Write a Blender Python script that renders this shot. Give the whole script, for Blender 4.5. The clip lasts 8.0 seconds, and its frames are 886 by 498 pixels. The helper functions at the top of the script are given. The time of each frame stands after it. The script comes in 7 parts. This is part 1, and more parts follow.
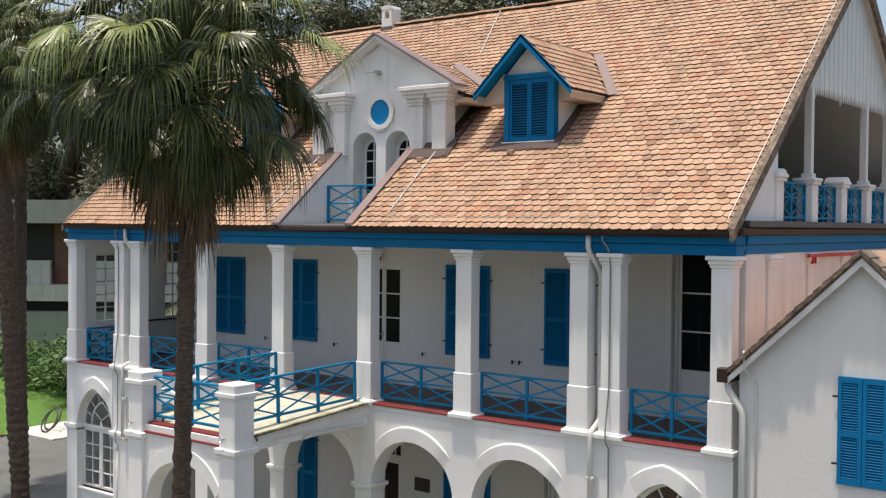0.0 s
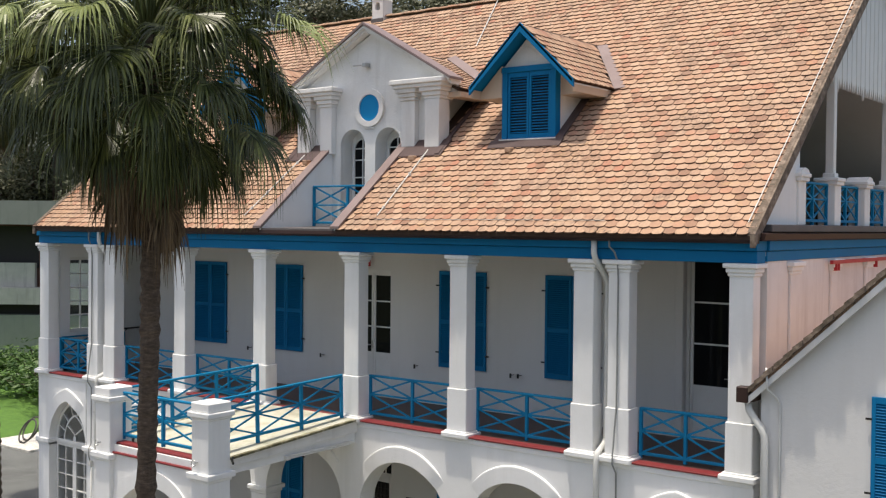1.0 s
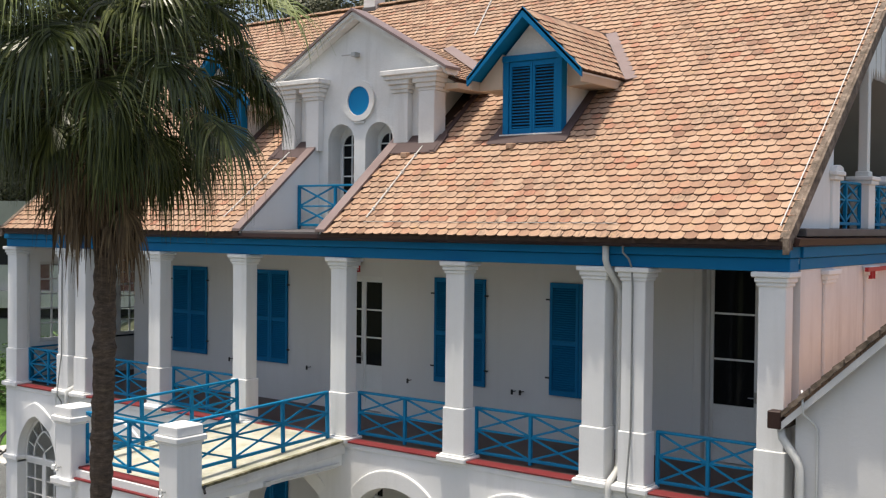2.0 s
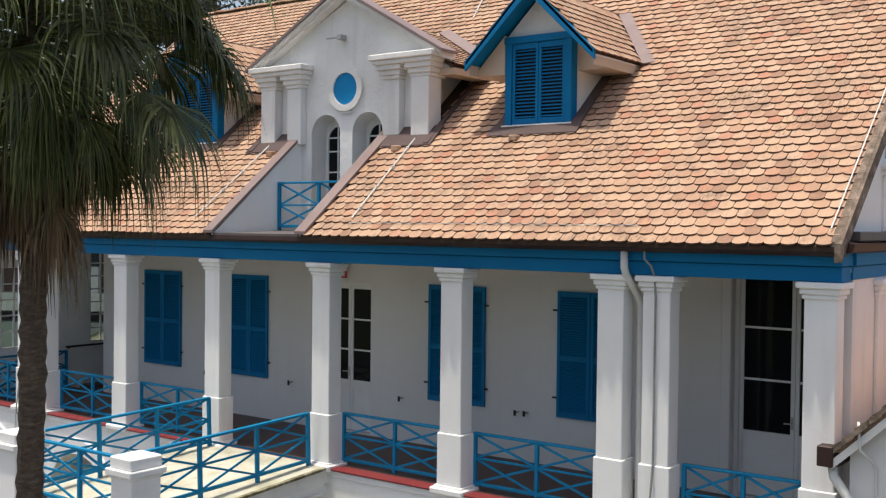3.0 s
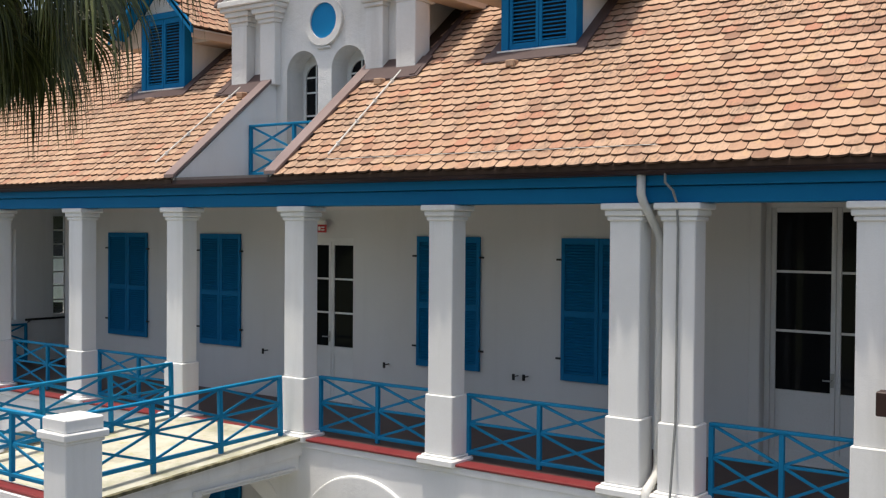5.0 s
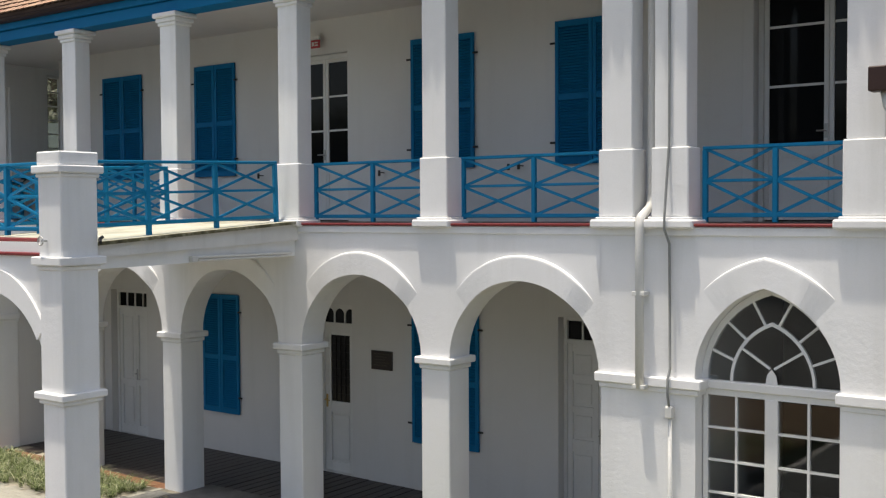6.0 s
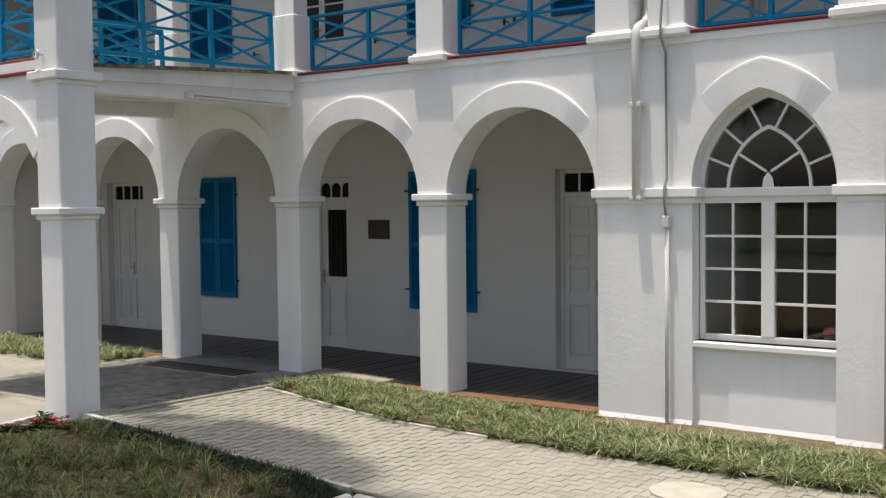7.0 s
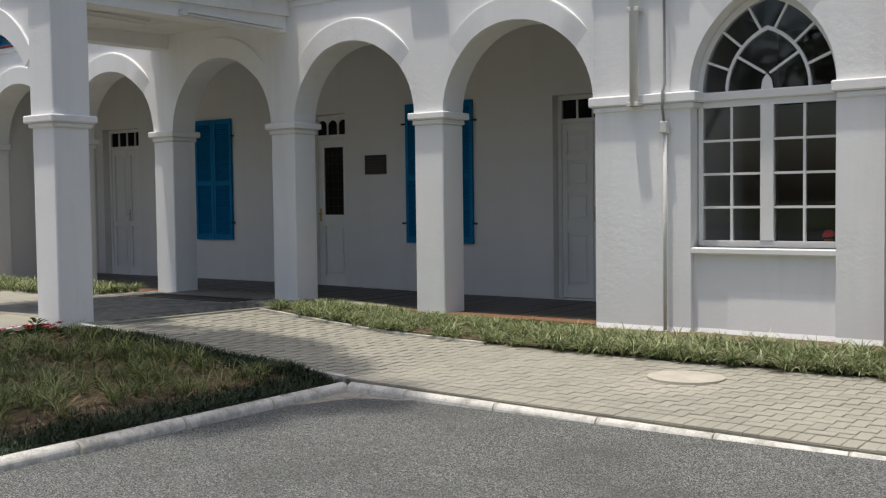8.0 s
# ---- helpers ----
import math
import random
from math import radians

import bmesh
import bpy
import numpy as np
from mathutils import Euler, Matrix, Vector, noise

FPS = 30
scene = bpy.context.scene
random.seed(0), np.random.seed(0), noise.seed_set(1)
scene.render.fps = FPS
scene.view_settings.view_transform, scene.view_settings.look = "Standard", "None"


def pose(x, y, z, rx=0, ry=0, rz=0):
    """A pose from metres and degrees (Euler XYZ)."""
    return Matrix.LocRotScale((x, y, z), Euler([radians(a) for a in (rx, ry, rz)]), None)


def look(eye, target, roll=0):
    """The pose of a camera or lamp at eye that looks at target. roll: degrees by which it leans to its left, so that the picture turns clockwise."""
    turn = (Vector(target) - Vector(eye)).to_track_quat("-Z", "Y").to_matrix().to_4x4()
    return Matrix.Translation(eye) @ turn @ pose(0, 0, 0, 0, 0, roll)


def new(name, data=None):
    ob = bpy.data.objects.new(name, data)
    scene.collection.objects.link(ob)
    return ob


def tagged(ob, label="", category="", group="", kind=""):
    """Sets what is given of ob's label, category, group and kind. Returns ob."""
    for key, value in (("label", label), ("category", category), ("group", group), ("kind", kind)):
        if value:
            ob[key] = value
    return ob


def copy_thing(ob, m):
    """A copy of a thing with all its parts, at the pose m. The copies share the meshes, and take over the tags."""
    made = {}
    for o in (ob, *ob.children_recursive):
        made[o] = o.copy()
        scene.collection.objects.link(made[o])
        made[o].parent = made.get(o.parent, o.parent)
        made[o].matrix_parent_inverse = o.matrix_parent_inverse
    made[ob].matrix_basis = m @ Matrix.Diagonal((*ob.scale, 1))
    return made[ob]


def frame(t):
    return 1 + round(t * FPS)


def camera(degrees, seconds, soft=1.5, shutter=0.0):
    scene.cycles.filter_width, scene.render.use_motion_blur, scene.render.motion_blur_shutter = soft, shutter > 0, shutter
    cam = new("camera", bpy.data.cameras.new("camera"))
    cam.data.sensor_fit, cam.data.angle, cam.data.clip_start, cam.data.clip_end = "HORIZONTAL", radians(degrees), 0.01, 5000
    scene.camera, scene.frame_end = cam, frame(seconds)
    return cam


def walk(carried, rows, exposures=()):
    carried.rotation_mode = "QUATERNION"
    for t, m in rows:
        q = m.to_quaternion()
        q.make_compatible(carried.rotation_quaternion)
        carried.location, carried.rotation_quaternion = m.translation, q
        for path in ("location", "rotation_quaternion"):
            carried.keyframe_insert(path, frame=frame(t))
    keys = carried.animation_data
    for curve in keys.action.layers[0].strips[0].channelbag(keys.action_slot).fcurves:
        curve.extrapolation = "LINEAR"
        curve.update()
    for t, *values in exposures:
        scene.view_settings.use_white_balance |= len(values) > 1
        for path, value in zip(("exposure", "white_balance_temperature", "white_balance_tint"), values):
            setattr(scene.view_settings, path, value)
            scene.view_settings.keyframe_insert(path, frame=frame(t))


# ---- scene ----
cam = camera(45.1, 8.0, soft=1.25)
PATH = [
    (0, (11.424, -15.207, 7.393), (10.216, -13.614, 7.348), 0.5),
    (0.5, (11.01, -14.621, 7.408), (9.805, -13.025, 7.366), 0.5),
    (1, (10.601, -14.046, 7.446), (9.399, -12.448, 7.402), 0.5),
    (1.5, (10.158, -13.438, 7.468), (8.958, -11.838, 7.425), 0.5),
    (3, (8.583, -11.248, 7.518), (7.389, -9.644, 7.474), 0.6),
    (3.5, (8.016, -10.455, 7.529), (6.824, -8.85, 7.486), 0.6),
    (4, (7.603, -9.86, 7.498), (6.414, -8.253, 7.464), 0.7),
    (4.2, (7.565, -9.78, 7.474), (6.376, -8.173, 7.442), 0.7),
    (5.3, (7.634, -9.778, 6.01), (6.446, -8.169, 5.968), 0.3),
    (5.5, (7.641, -9.783, 5.451), (6.454, -8.174, 5.404), 0.2),
    (6, (7.699, -9.8, 4.123), (6.513, -8.191, 4.055), -0.3),
    (6.5, (7.722, -9.846, 3.066), (6.54, -8.234, 2.988), -0.5),
    (7, (7.723, -9.869, 2.318), (6.543, -8.256, 2.234), -0.6),
    (7.5, (7.718, -9.846, 1.776), (6.539, -8.233, 1.689), -0.6),
    (8, (7.708, -9.808, 1.428), (6.529, -8.195, 1.336), -0.7),
]
EXPOSURES = [(0.0, 0.26, 6850, 10), (4.5, 0.25, 6850, 10), (5.4, 0.24, 6800, 10), (6.1, 0.30, 6850, 10), (7.0, 0.20, 6850, 10), (8.0, -0.10, 6600, 10)]
walk(cam, [(t, look(eye, target, roll)) for t, eye, target, roll in PATH], EXPOSURES)

# ---- daylight: a high sun, a little from the front ----
SUN = Vector((-0.09, -0.145, 1.0)).normalized()
world = bpy.data.worlds.new("sky")
scene.world = world
world.use_nodes = True
wn = world.node_tree.nodes
sky = wn.new("ShaderNodeTexSky")
sky.sky_type = "NISHITA"
sky.sun_disc = False
sky.sun_elevation = math.asin(SUN.z)
sky.sun_rotation = math.atan2(SUN.x, SUN.y)
sky.air_density = 1.0
sky.dust_density = 4.0
world.node_tree.links.new(sky.outputs[0], wn["Background"].inputs[0])
wn["Background"].inputs[1].default_value = 0.16
sun = new("sun", bpy.data.lights.new("sun", "SUN"))
sun.data.energy = 3.4
sun.data.angle = radians(1.5)
sun.data.color = (1.0, 0.95, 0.87)
sun.matrix_world = look(SUN * 60, (0, 0, 0))


# ---- materials ----
class Mat:
    """A node material put together step by step."""

    def __init__(self, name, rough=0.8, metal=0.0, spec=0.5):
        self.m = bpy.data.materials.new(name)
        self.m.use_nodes = True
        self.t = self.m.node_tree
        self.p = self.t.nodes["Principled BSDF"]
        self.p.inputs["Roughness"].default_value = rough
        self.p.inputs["Metallic"].default_value = metal
        self.p.inputs["Specular IOR Level"].default_value = spec
        self.co = self.n("ShaderNodeTexCoord").outputs["Object"]
        self.geo = self.n("ShaderNodeNewGeometry")
        self.pos = self.geo.outputs["Position"]

    def n(self, kind):
        return self.t.nodes.new(kind)

    def link(self, a, b):
        self.t.links.new(a, b)

    def noise(self, scale, detail=4.0, rough=0.6, stretch=(1, 1, 1), world=True):
        mp = self.n("ShaderNodeMapping")
        mp.inputs["Scale"].default_value = stretch
        self.link(self.pos if world else self.co, mp.inputs[0])
        tx = self.n("ShaderNodeTexNoise")
        tx.inputs["Scale"].default_value = scale
        tx.inputs["Detail"].default_value = detail
        tx.inputs["Roughness"].default_value = rough
        self.link(mp.outputs[0], tx.inputs["Vector"])
        return tx.outputs["Fac"]

    def ramp(self, fac, stops):
        r = self.n("ShaderNodeValToRGB")
        e = r.color_ramp.elements
        while len(e) < len(stops):
            e.new(0.5)
        for el, (pos, col) in zip(e, stops):
            el.position = pos
            el.color = (*col, 1) if len(col) == 3 else col
        self.link(fac, r.inputs[0])
        return r.outputs[0]

    def mix(self, fac, a, b, mode="MIX"):
        x = self.n("ShaderNodeMix")
        x.data_type = "RGBA"
        x.blend_type = mode
        for sock, v in ((x.inputs[0], fac), (x.inputs[6], a), (x.inputs[7], b)):
            if isinstance(v, (int, float)):
                sock.default_value = v
            elif isinstance(v, tuple):
                sock.default_value = (*v, 1)
            else:
                self.link(v, sock)
        return x.outputs[2]

    def color(self, c):
        if isinstance(c, tuple):
            self.p.inputs["Base Color"].default_value = (*c, 1)
        else:
            self.link(c, self.p.inputs["Base Color"])
        return self

    def bump(self, fac, strength=0.3, dist=0.01):
        b = self.n("ShaderNodeBump")
        b.inputs["Strength"].default_value = strength
        b.inputs["Distance"].default_value = dist
        self.link(fac, b.inputs["Height"])
        self.link(b.outputs[0], self.p.inputs["Normal"])
        return self

    def rnd(self, island=False):
        return self.geo.outputs["Random Per Island"] if island else self.n("ShaderNodeObjectInfo").outputs["Random"]


def stucco(name, base, dirty, amount=0.5, bump=0.3):
    k = Mat(name, 0.88)
    big = k.noise(0.9, 5, 0.65)
    streak = k.noise(2.2, 4, 0.6, (1.6, 1.6, 0.16))
    c = k.mix(k.ramp(big, [(0.40, (0, 0, 0)), (0.75, (amount * 0.6,) * 3)]), base, dirty)
    c = k.mix(k.ramp(streak, [(0.52, (0, 0, 0)), (0.80, (amount,) * 3)]), c, dirty)
    fine = k.noise(70, 3, 0.6)
    c = k.mix(k.ramp(fine, [(0.3, (0.10,) * 3), (0.6, (0, 0, 0))]), c, dirty)
    k.color(c)
    rough = k.ramp(k.noise(1.3, 4, 0.6), [(0.44, (0.12,) * 3), (0.62, (0.9,) * 3)])
    lump = k.mix(rough, k.noise(2.6, 3, 0.5), k.ramp(k.noise(11, 6, 0.72), [(0.36, (0.2,) * 3), (0.62, (0.75,) * 3)]))
    k.bump(lump, bump, 0.04)
    return k.m


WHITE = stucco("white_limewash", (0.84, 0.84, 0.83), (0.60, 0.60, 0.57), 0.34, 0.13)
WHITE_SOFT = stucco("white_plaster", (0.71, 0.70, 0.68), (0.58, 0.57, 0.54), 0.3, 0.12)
WHITE_AGED = stucco("weathered_white_plaster", (0.80, 0.79, 0.765), (0.46, 0.44, 0.40), 0.5, 0.3)
WHITE_COL = stucco("column_limewash", (0.84, 0.84, 0.83), (0.56, 0.56, 0.53), 0.4, 0.10)
# PINKISH: limewash tinted for sunlight bounced off the annex roof, with grime
PINKISH = stucco("pink_bounce_limewash", (0.79, 0.76, 0.74), (0.52, 0.47, 0.44), 0.6, 0.25)


def paint(name, base, worn, rough=0.45, amount=0.35, spec=0.3):
    k = Mat(name, rough, 0.0, spec)
    c = k.mix(k.ramp(k.noise(1.7, 4), [(0.35, (0, 0, 0)), (0.75, (amount,) * 3)]), base, worn)
    c = k.mix(k.ramp(k.noise(45, 3), [(0.55, (0, 0, 0)), (0.72, (amount,) * 3)]), c, worn)
    k.color(c)
    k.bump(k.noise(30, 4, 0.6, (1, 1, 0.2)), 0.12, 0.004)
    return k.m


BLUE = paint("blue_paint", (0.0, 0.150, 0.340), (0.001, 0.190, 0.400), 0.55, 0.35, 0.15)
BLUE_RAIL = paint("lighter_blue_paint", (0.0, 0.180, 0.365), (0.003, 0.255, 0.445), 0.5, 0.35, 0.2)
WHITE_WOOD = paint("white_gloss_paint", (0.76, 0.76, 0.74), (0.60, 0.59, 0.55), 0.4)
RED_PAINT = paint("oxide_red_paint", (0.18, 0.020, 0.022), (0.26, 0.07, 0.06), 0.55)
# BEIGE puts the light reflected from the tiles into the boards' colour
BEIGE = paint("bounce_lit_beige_boards", (0.60, 0.47, 0.355), (0.48, 0.36, 0.27), 0.6)
BRIGHT_RED = paint("bright_red_paint", (0.42, 0.02, 0.03), (0.5, 0.1, 0.1), 0.4)
PIPE = paint("cream_pipe_paint", (0.68, 0.68, 0.65), (0.48, 0.47, 0.43), 0.5)
CONDUIT = paint("grey_conduit", (0.30, 0.31, 0.30), (0.12, 0.12, 0.115), 0.5, 0.6)
GUTTER = paint("brown_gutter_paint", (0.030, 0.014, 0.011), (0.06, 0.032, 0.026), 0.5)
FLASHING = paint("dull_mauve_metal", (0.20, 0.145, 0.135), (0.33, 0.265, 0.25), 0.5)
FLASH_DARK = paint("dark_brown_metal", (0.075, 0.048, 0.045), (0.14, 0.10, 0.095), 0.55)
LEAD = paint("dark_lead_sheet", (0.10, 0.09, 0.09), (0.20, 0.18, 0.17), 0.55)
BLACK_IRON = paint("black_iron", (0.015, 0.015, 0.015), (0.05, 0.04, 0.035), 0.5)
STEEL = Mat("bare_steel", 0.35, 0.9).color((0.45, 0.45, 0.44)).m
BRASS = Mat("brass", 0.35, 1.0).color((0.55, 0.38, 0.14)).m


def tile_mat(name, island):
    k = Mat(name, 0.85)
    col = k.ramp(k.rnd(island), [(0.0, (0.24, 0.125, 0.080)), (0.10, (0.372, 0.217, 0.139)), (0.4, (0.432, 0.278, 0.185)), (0.65, (0.462, 0.309, 0.210)), (0.82, (0.425, 0.262, 0.167)), (0.95, (0.405, 0.205, 0.128)), (1.0, (0.375, 0.155, 0.095))])
    big = k.noise(0.55, 5, 0.6)
    col = k.mix(k.ramp(big, [(0.38, (0, 0, 0)), (0.72, (0.55,) * 3)]), col, (0.448, 0.287, 0.182))
    mid = k.noise(2.3, 5, 0.7)
    col = k.mix(k.ramp(mid, [(0.52, (0, 0, 0)), (0.66, (0.6,) * 3)]), col, (0.23, 0.148, 0.10))
    och = k.noise(4.5, 4, 0.6)
    col = k.mix(k.ramp(och, [(0.58, (0, 0, 0)), (0.72, (0.4,) * 3)]), col, (0.51, 0.335, 0.15))
    # dark slanting streaks of old lichen, in patches
    sl = k.n("ShaderNodeMapping")
    sl.inputs["Rotation"].default_value = (0.0, 0.0, radians(38))
    sl.inputs["Scale"].default_value = (5.5, 0.9, 0.9)
    k.link(k.pos, sl.inputs[0])
    st = k.n("ShaderNodeTexNoise")
    st.inputs["Scale"].default_value = 9.0
    st.inputs["Detail"].default_value = 4.0
    st.inputs["Roughness"].default_value = 0.7
    k.link(sl.outputs[0], st.inputs["Vector"])
    patch = k.ramp(k.noise(0.85, 5, 0.7), [(0.46, (0.12,) * 3), (0.60, (1, 1, 1))])
    streak = k.mix(1.0, k.ramp(st.outputs["Fac"], [(0.49, (0, 0, 0)), (0.60, (0.9,) * 3)]), patch, "MULTIPLY")
    col = k.mix(streak, col, (0.125, 0.085, 0.062))
    k.color(col)
    k.bump(k.noise(55, 4, 0.7), 0.3, 0.006)
    return k.m


# tile edges coloured dark, to draw the shadow line below each row
k = Mat("shadow_line_tile_edge", 0.9)
TILE_EDGE = k.color(k.ramp(k.noise(9, 5, 0.7), [(0.3, (0.05, 0.032, 0.022)), (0.55, (0.12, 0.07, 0.045)), (0.75, (0.26, 0.15, 0.09))])).bump(k.noise(50), 0.3, 0.004).m
TILE = tile_mat("terracotta_tile", False)
TILE_ISLAND = tile_mat("terracotta_tile_field", True)

k = Mat("roof_underlay", 0.95)
UNDERLAY = k.color(k.mix(k.noise(3), (0.035, 0.02, 0.014), (0.07, 0.04, 0.026))).bump(k.noise(20), 0.3).m
k = Mat("mossy_verge_mortar", 0.95)
VERGE = k.color(k.ramp(k.noise(7, 6, 0.7), [(0.3, (0.06, 0.05, 0.035)), (0.5, (0.16, 0.12, 0.09)), (0.7, (0.34, 0.27, 0.21))])).bump(k.noise(25, 5), 0.6, 0.02).m

# opaque panes, with the darkness of the rooms behind put into the colour
k = Mat("dark_room_glass", 0.05, 0.0, 0.14)
k.color((0.008, 0.009, 0.010))
k.p.inputs["IOR"].default_value = 1.5
GLASS_DARK = k.m
GLASS_BLACK = Mat("dark_room_door_glass", 0.12, 0.0, 0.12).color((0.006, 0.006, 0.006)).m
k = Mat("clear_glass", 0.02, 0.0, 0.3)
k.p.inputs["Transmission Weight"].default_value = 1.0
k.p.inputs["IOR"].default_value = 1.45
GLASS = k.color((0.92, 0.95, 0.95)).m
# room surfaces painted near-black, so the rooms read as unlit
ROOM_SHADE = stucco("room_lining", (0.03, 0.028, 0.026), (0.018, 0.018, 0.017), 0.3, 0.1)

k = Mat("asphalt", 0.9)
agg = k.noise(125, 2, 0.85)
c = k.ramp(agg, [(0.40, (0.014, 0.015, 0.014)), (0.49, (0.068, 0.072, 0.067)), (0.57, (0.22, 0.228, 0.215)), (0.65, (0.42, 0.43, 0.41))])
c = k.mix(k.ramp(k.noise(0.7, 7, 0.7), [(0.48, (0, 0, 0)), (0.64, (0.5,) * 3)]), c, (0.055, 0.058, 0.054))
c = k.mix(k.ramp(k.noise(2.4, 5, 0.7), [(0.62, (0, 0, 0)), (0.78, (0.35,) * 3)]), c, (0.30, 0.27, 0.22))
ASPHALT = k.color(c).bump(agg, 0.6, 0.012).m
k = Mat("sandy_asphalt", 0.95)
SANDY = k.color(k.mix(k.ramp(k.noise(6, 6, 0.75), [(0.40, (0, 0, 0)), (0.56, (1, 1, 1))]), k.ramp(k.noise(95, 3, 0.85), [(0.36, (0.06, 0.062, 0.058)), (0.5, (0.15, 0.155, 0.145)), (0.64, (0.38, 0.39, 0.36))]), (0.36, 0.33, 0.27))).bump(k.noise(95, 3, 0.85), 0.5, 0.01).m
k = Mat("concrete_kerb", 0.85)
c = k.ramp(k.noise(3, 6, 0.7), [(0.3, (0.54, 0.52, 0.46)), (0.55, (0.70, 0.68, 0.62)), (0.8, (0.42, 0.41, 0.36))])
KERB = k.color(k.mix(k.ramp(k.noise(7, 5, 0.7), [(0.47, (0, 0, 0)), (0.66, (0.75,) * 3)]), k.mix(k.ramp(k.noise(60, 3), [(0.4, (0.3,) * 3), (0.6, (0, 0, 0))]), c, (0.34, 0.33, 0.30)), (0.24, 0.23, 0.19))).bump(k.noise(40, 4), 0.4, 0.006).m


def washed(k, c, colour):
    """Sand washed out over the paving from the round cover."""
    d = k.n("ShaderNodeVectorMath")
    d.operation = "DISTANCE"
    mp = k.n("ShaderNodeMapping")
    mp.inputs["Scale"].default_value = (0.8, 1.0, 0.0)
    k.link(k.pos, mp.inputs[0])
    k.link(mp.outputs[0], d.inputs[0])
    d.inputs[1].default_value = (3.44, -2.25, 0.0)
    wob = k.n("ShaderNodeMath")
    wob.operation = "MULTIPLY_ADD"
    k.link(k.noise(2.6, 5, 0.65), wob.inputs[0])
    wob.inputs[1].default_value = 1.1
    k.link(d.outputs["Value"], wob.inputs[2])
    return k.mix(k.ramp(wob.outputs[0], [(0.62, (0.85,) * 3), (0.98, (0, 0, 0))]), c, colour)


def paver(name, island):
    k = Mat(name, 0.9)
    c = k.ramp(k.rnd(island), [(0.0, (0.285, 0.276, 0.230)), (0.5, (0.315, 0.305, 0.252)), (1.0, (0.345, 0.331, 0.273))])
    c = k.mix(k.ramp(k.noise(0.9, 5, 0.6), [(0.46, (0, 0, 0)), (0.68, (0.8,) * 3)]), c, (0.365, 0.350, 0.288))
    c = k.mix(k.ramp(k.noise(60, 4, 0.75), [(0.46, (0, 0, 0)), (0.66, (0.5,) * 3)]), c, (0.25, 0.24, 0.195))
    c = washed(k, c, (0.40, 0.375, 0.315))
    return k.color(c).bump(k.noise(90, 3), 0.35, 0.004).m


PAVER, PAVER_ISLAND = paver("concrete_paver", False), paver("concrete_paver_field", True)
# stained pavers; the porch's shade is also put into their darker colour
k = Mat("stained_shade_paver", 0.8)
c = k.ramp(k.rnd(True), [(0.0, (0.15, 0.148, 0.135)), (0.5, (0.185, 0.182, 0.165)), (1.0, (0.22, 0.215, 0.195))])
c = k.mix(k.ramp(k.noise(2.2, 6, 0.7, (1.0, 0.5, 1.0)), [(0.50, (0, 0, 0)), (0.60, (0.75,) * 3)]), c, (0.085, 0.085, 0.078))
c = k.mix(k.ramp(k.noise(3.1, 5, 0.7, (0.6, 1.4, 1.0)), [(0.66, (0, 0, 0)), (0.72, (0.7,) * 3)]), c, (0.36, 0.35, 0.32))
PAVER_SHADE = k.color(c).bump(k.noise(70, 4), 0.35, 0.004).m
k = Mat("dark_screed", 0.6)
DARK_SCREED = k.color(k.ramp(k.noise(3, 6, 0.7), [(0.35, (0.085, 0.082, 0.078)), (0.65, (0.16, 0.155, 0.148))])).bump(k.noise(50), 0.25, 0.004).m
WORN_IRON = paint("worn_iron", (0.045, 0.042, 0.038), (0.12, 0.11, 0.10), 0.5)
k = Mat("sand_joint", 0.95)
c = k.mix(k.ramp(k.noise(0.9, 5, 0.6), [(0.45, (0, 0, 0)), (0.6, (1, 1, 1))]), k.mix(k.noise(8, 5), (0.13, 0.12, 0.09), (0.20, 0.18, 0.135)), (0.38, 0.345, 0.275))
SAND = k.color(washed(k, c, (0.45, 0.40, 0.33))).bump(k.noise(120, 3), 0.4, 0.004).m
k = Mat("dry_cement", 0.95)
CEMENT = k.color(k.ramp(k.noise(6, 6, 0.7), [(0.35, (0.40, 0.372, 0.31)), (0.6, (0.49, 0.455, 0.385))])).bump(k.noise(60), 0.3, 0.004).m
k = Mat("soil", 0.95)
SOIL = k.color(k.ramp(k.noise(12, 6, 0.75), [(0.3, (0.10, 0.068, 0.040)), (0.52, (0.25, 0.175, 0.10)), (0.72, (0.40, 0.30, 0.185))])).bump(k.noise(25, 6, 0.8), 1.0, 0.05).m
k = Mat("dark_deck_timber", 0.38)
k.p.inputs["Specular IOR Level"].default_value = 0.3
c = k.mix(k.rnd(), (0.018, 0.013, 0.011), (0.044, 0.030, 0.025))
DECK = k.color(k.mix(k.noise(6, 5, 0.6, (0.3, 9, 1)), c, (0.02, 0.014, 0.012))).bump(k.noise(9, 5, 0.6, (0.4, 12, 1)), 0.3, 0.004).m
k = Mat("mossy_cement", 0.9)
MOSSY = k.color(k.ramp(k.noise(3.5, 6, 0.75), [(0.34, (0.045, 0.042, 0.026)), (0.5, (0.15, 0.135, 0.07)), (0.68, (0.42, 0.40, 0.30))])).bump(k.noise(45, 4), 0.4, 0.006).m
k = Mat("red_tile_edge", 0.7)
TERRA = k.color(k.mix(k.noise(4, 5), (0.15, 0.065, 0.030), (0.27, 0.135, 0.064))).bump(k.noise(30), 0.3, 0.004).m
k = Mat("lichened_screed", 0.9)
c = k.ramp(k.noise(1.6, 6, 0.7), [(0.3, (0.27, 0.27, 0.20)), (0.5, (0.46, 0.45, 0.36)), (0.7, (0.56, 0.55, 0.48))])
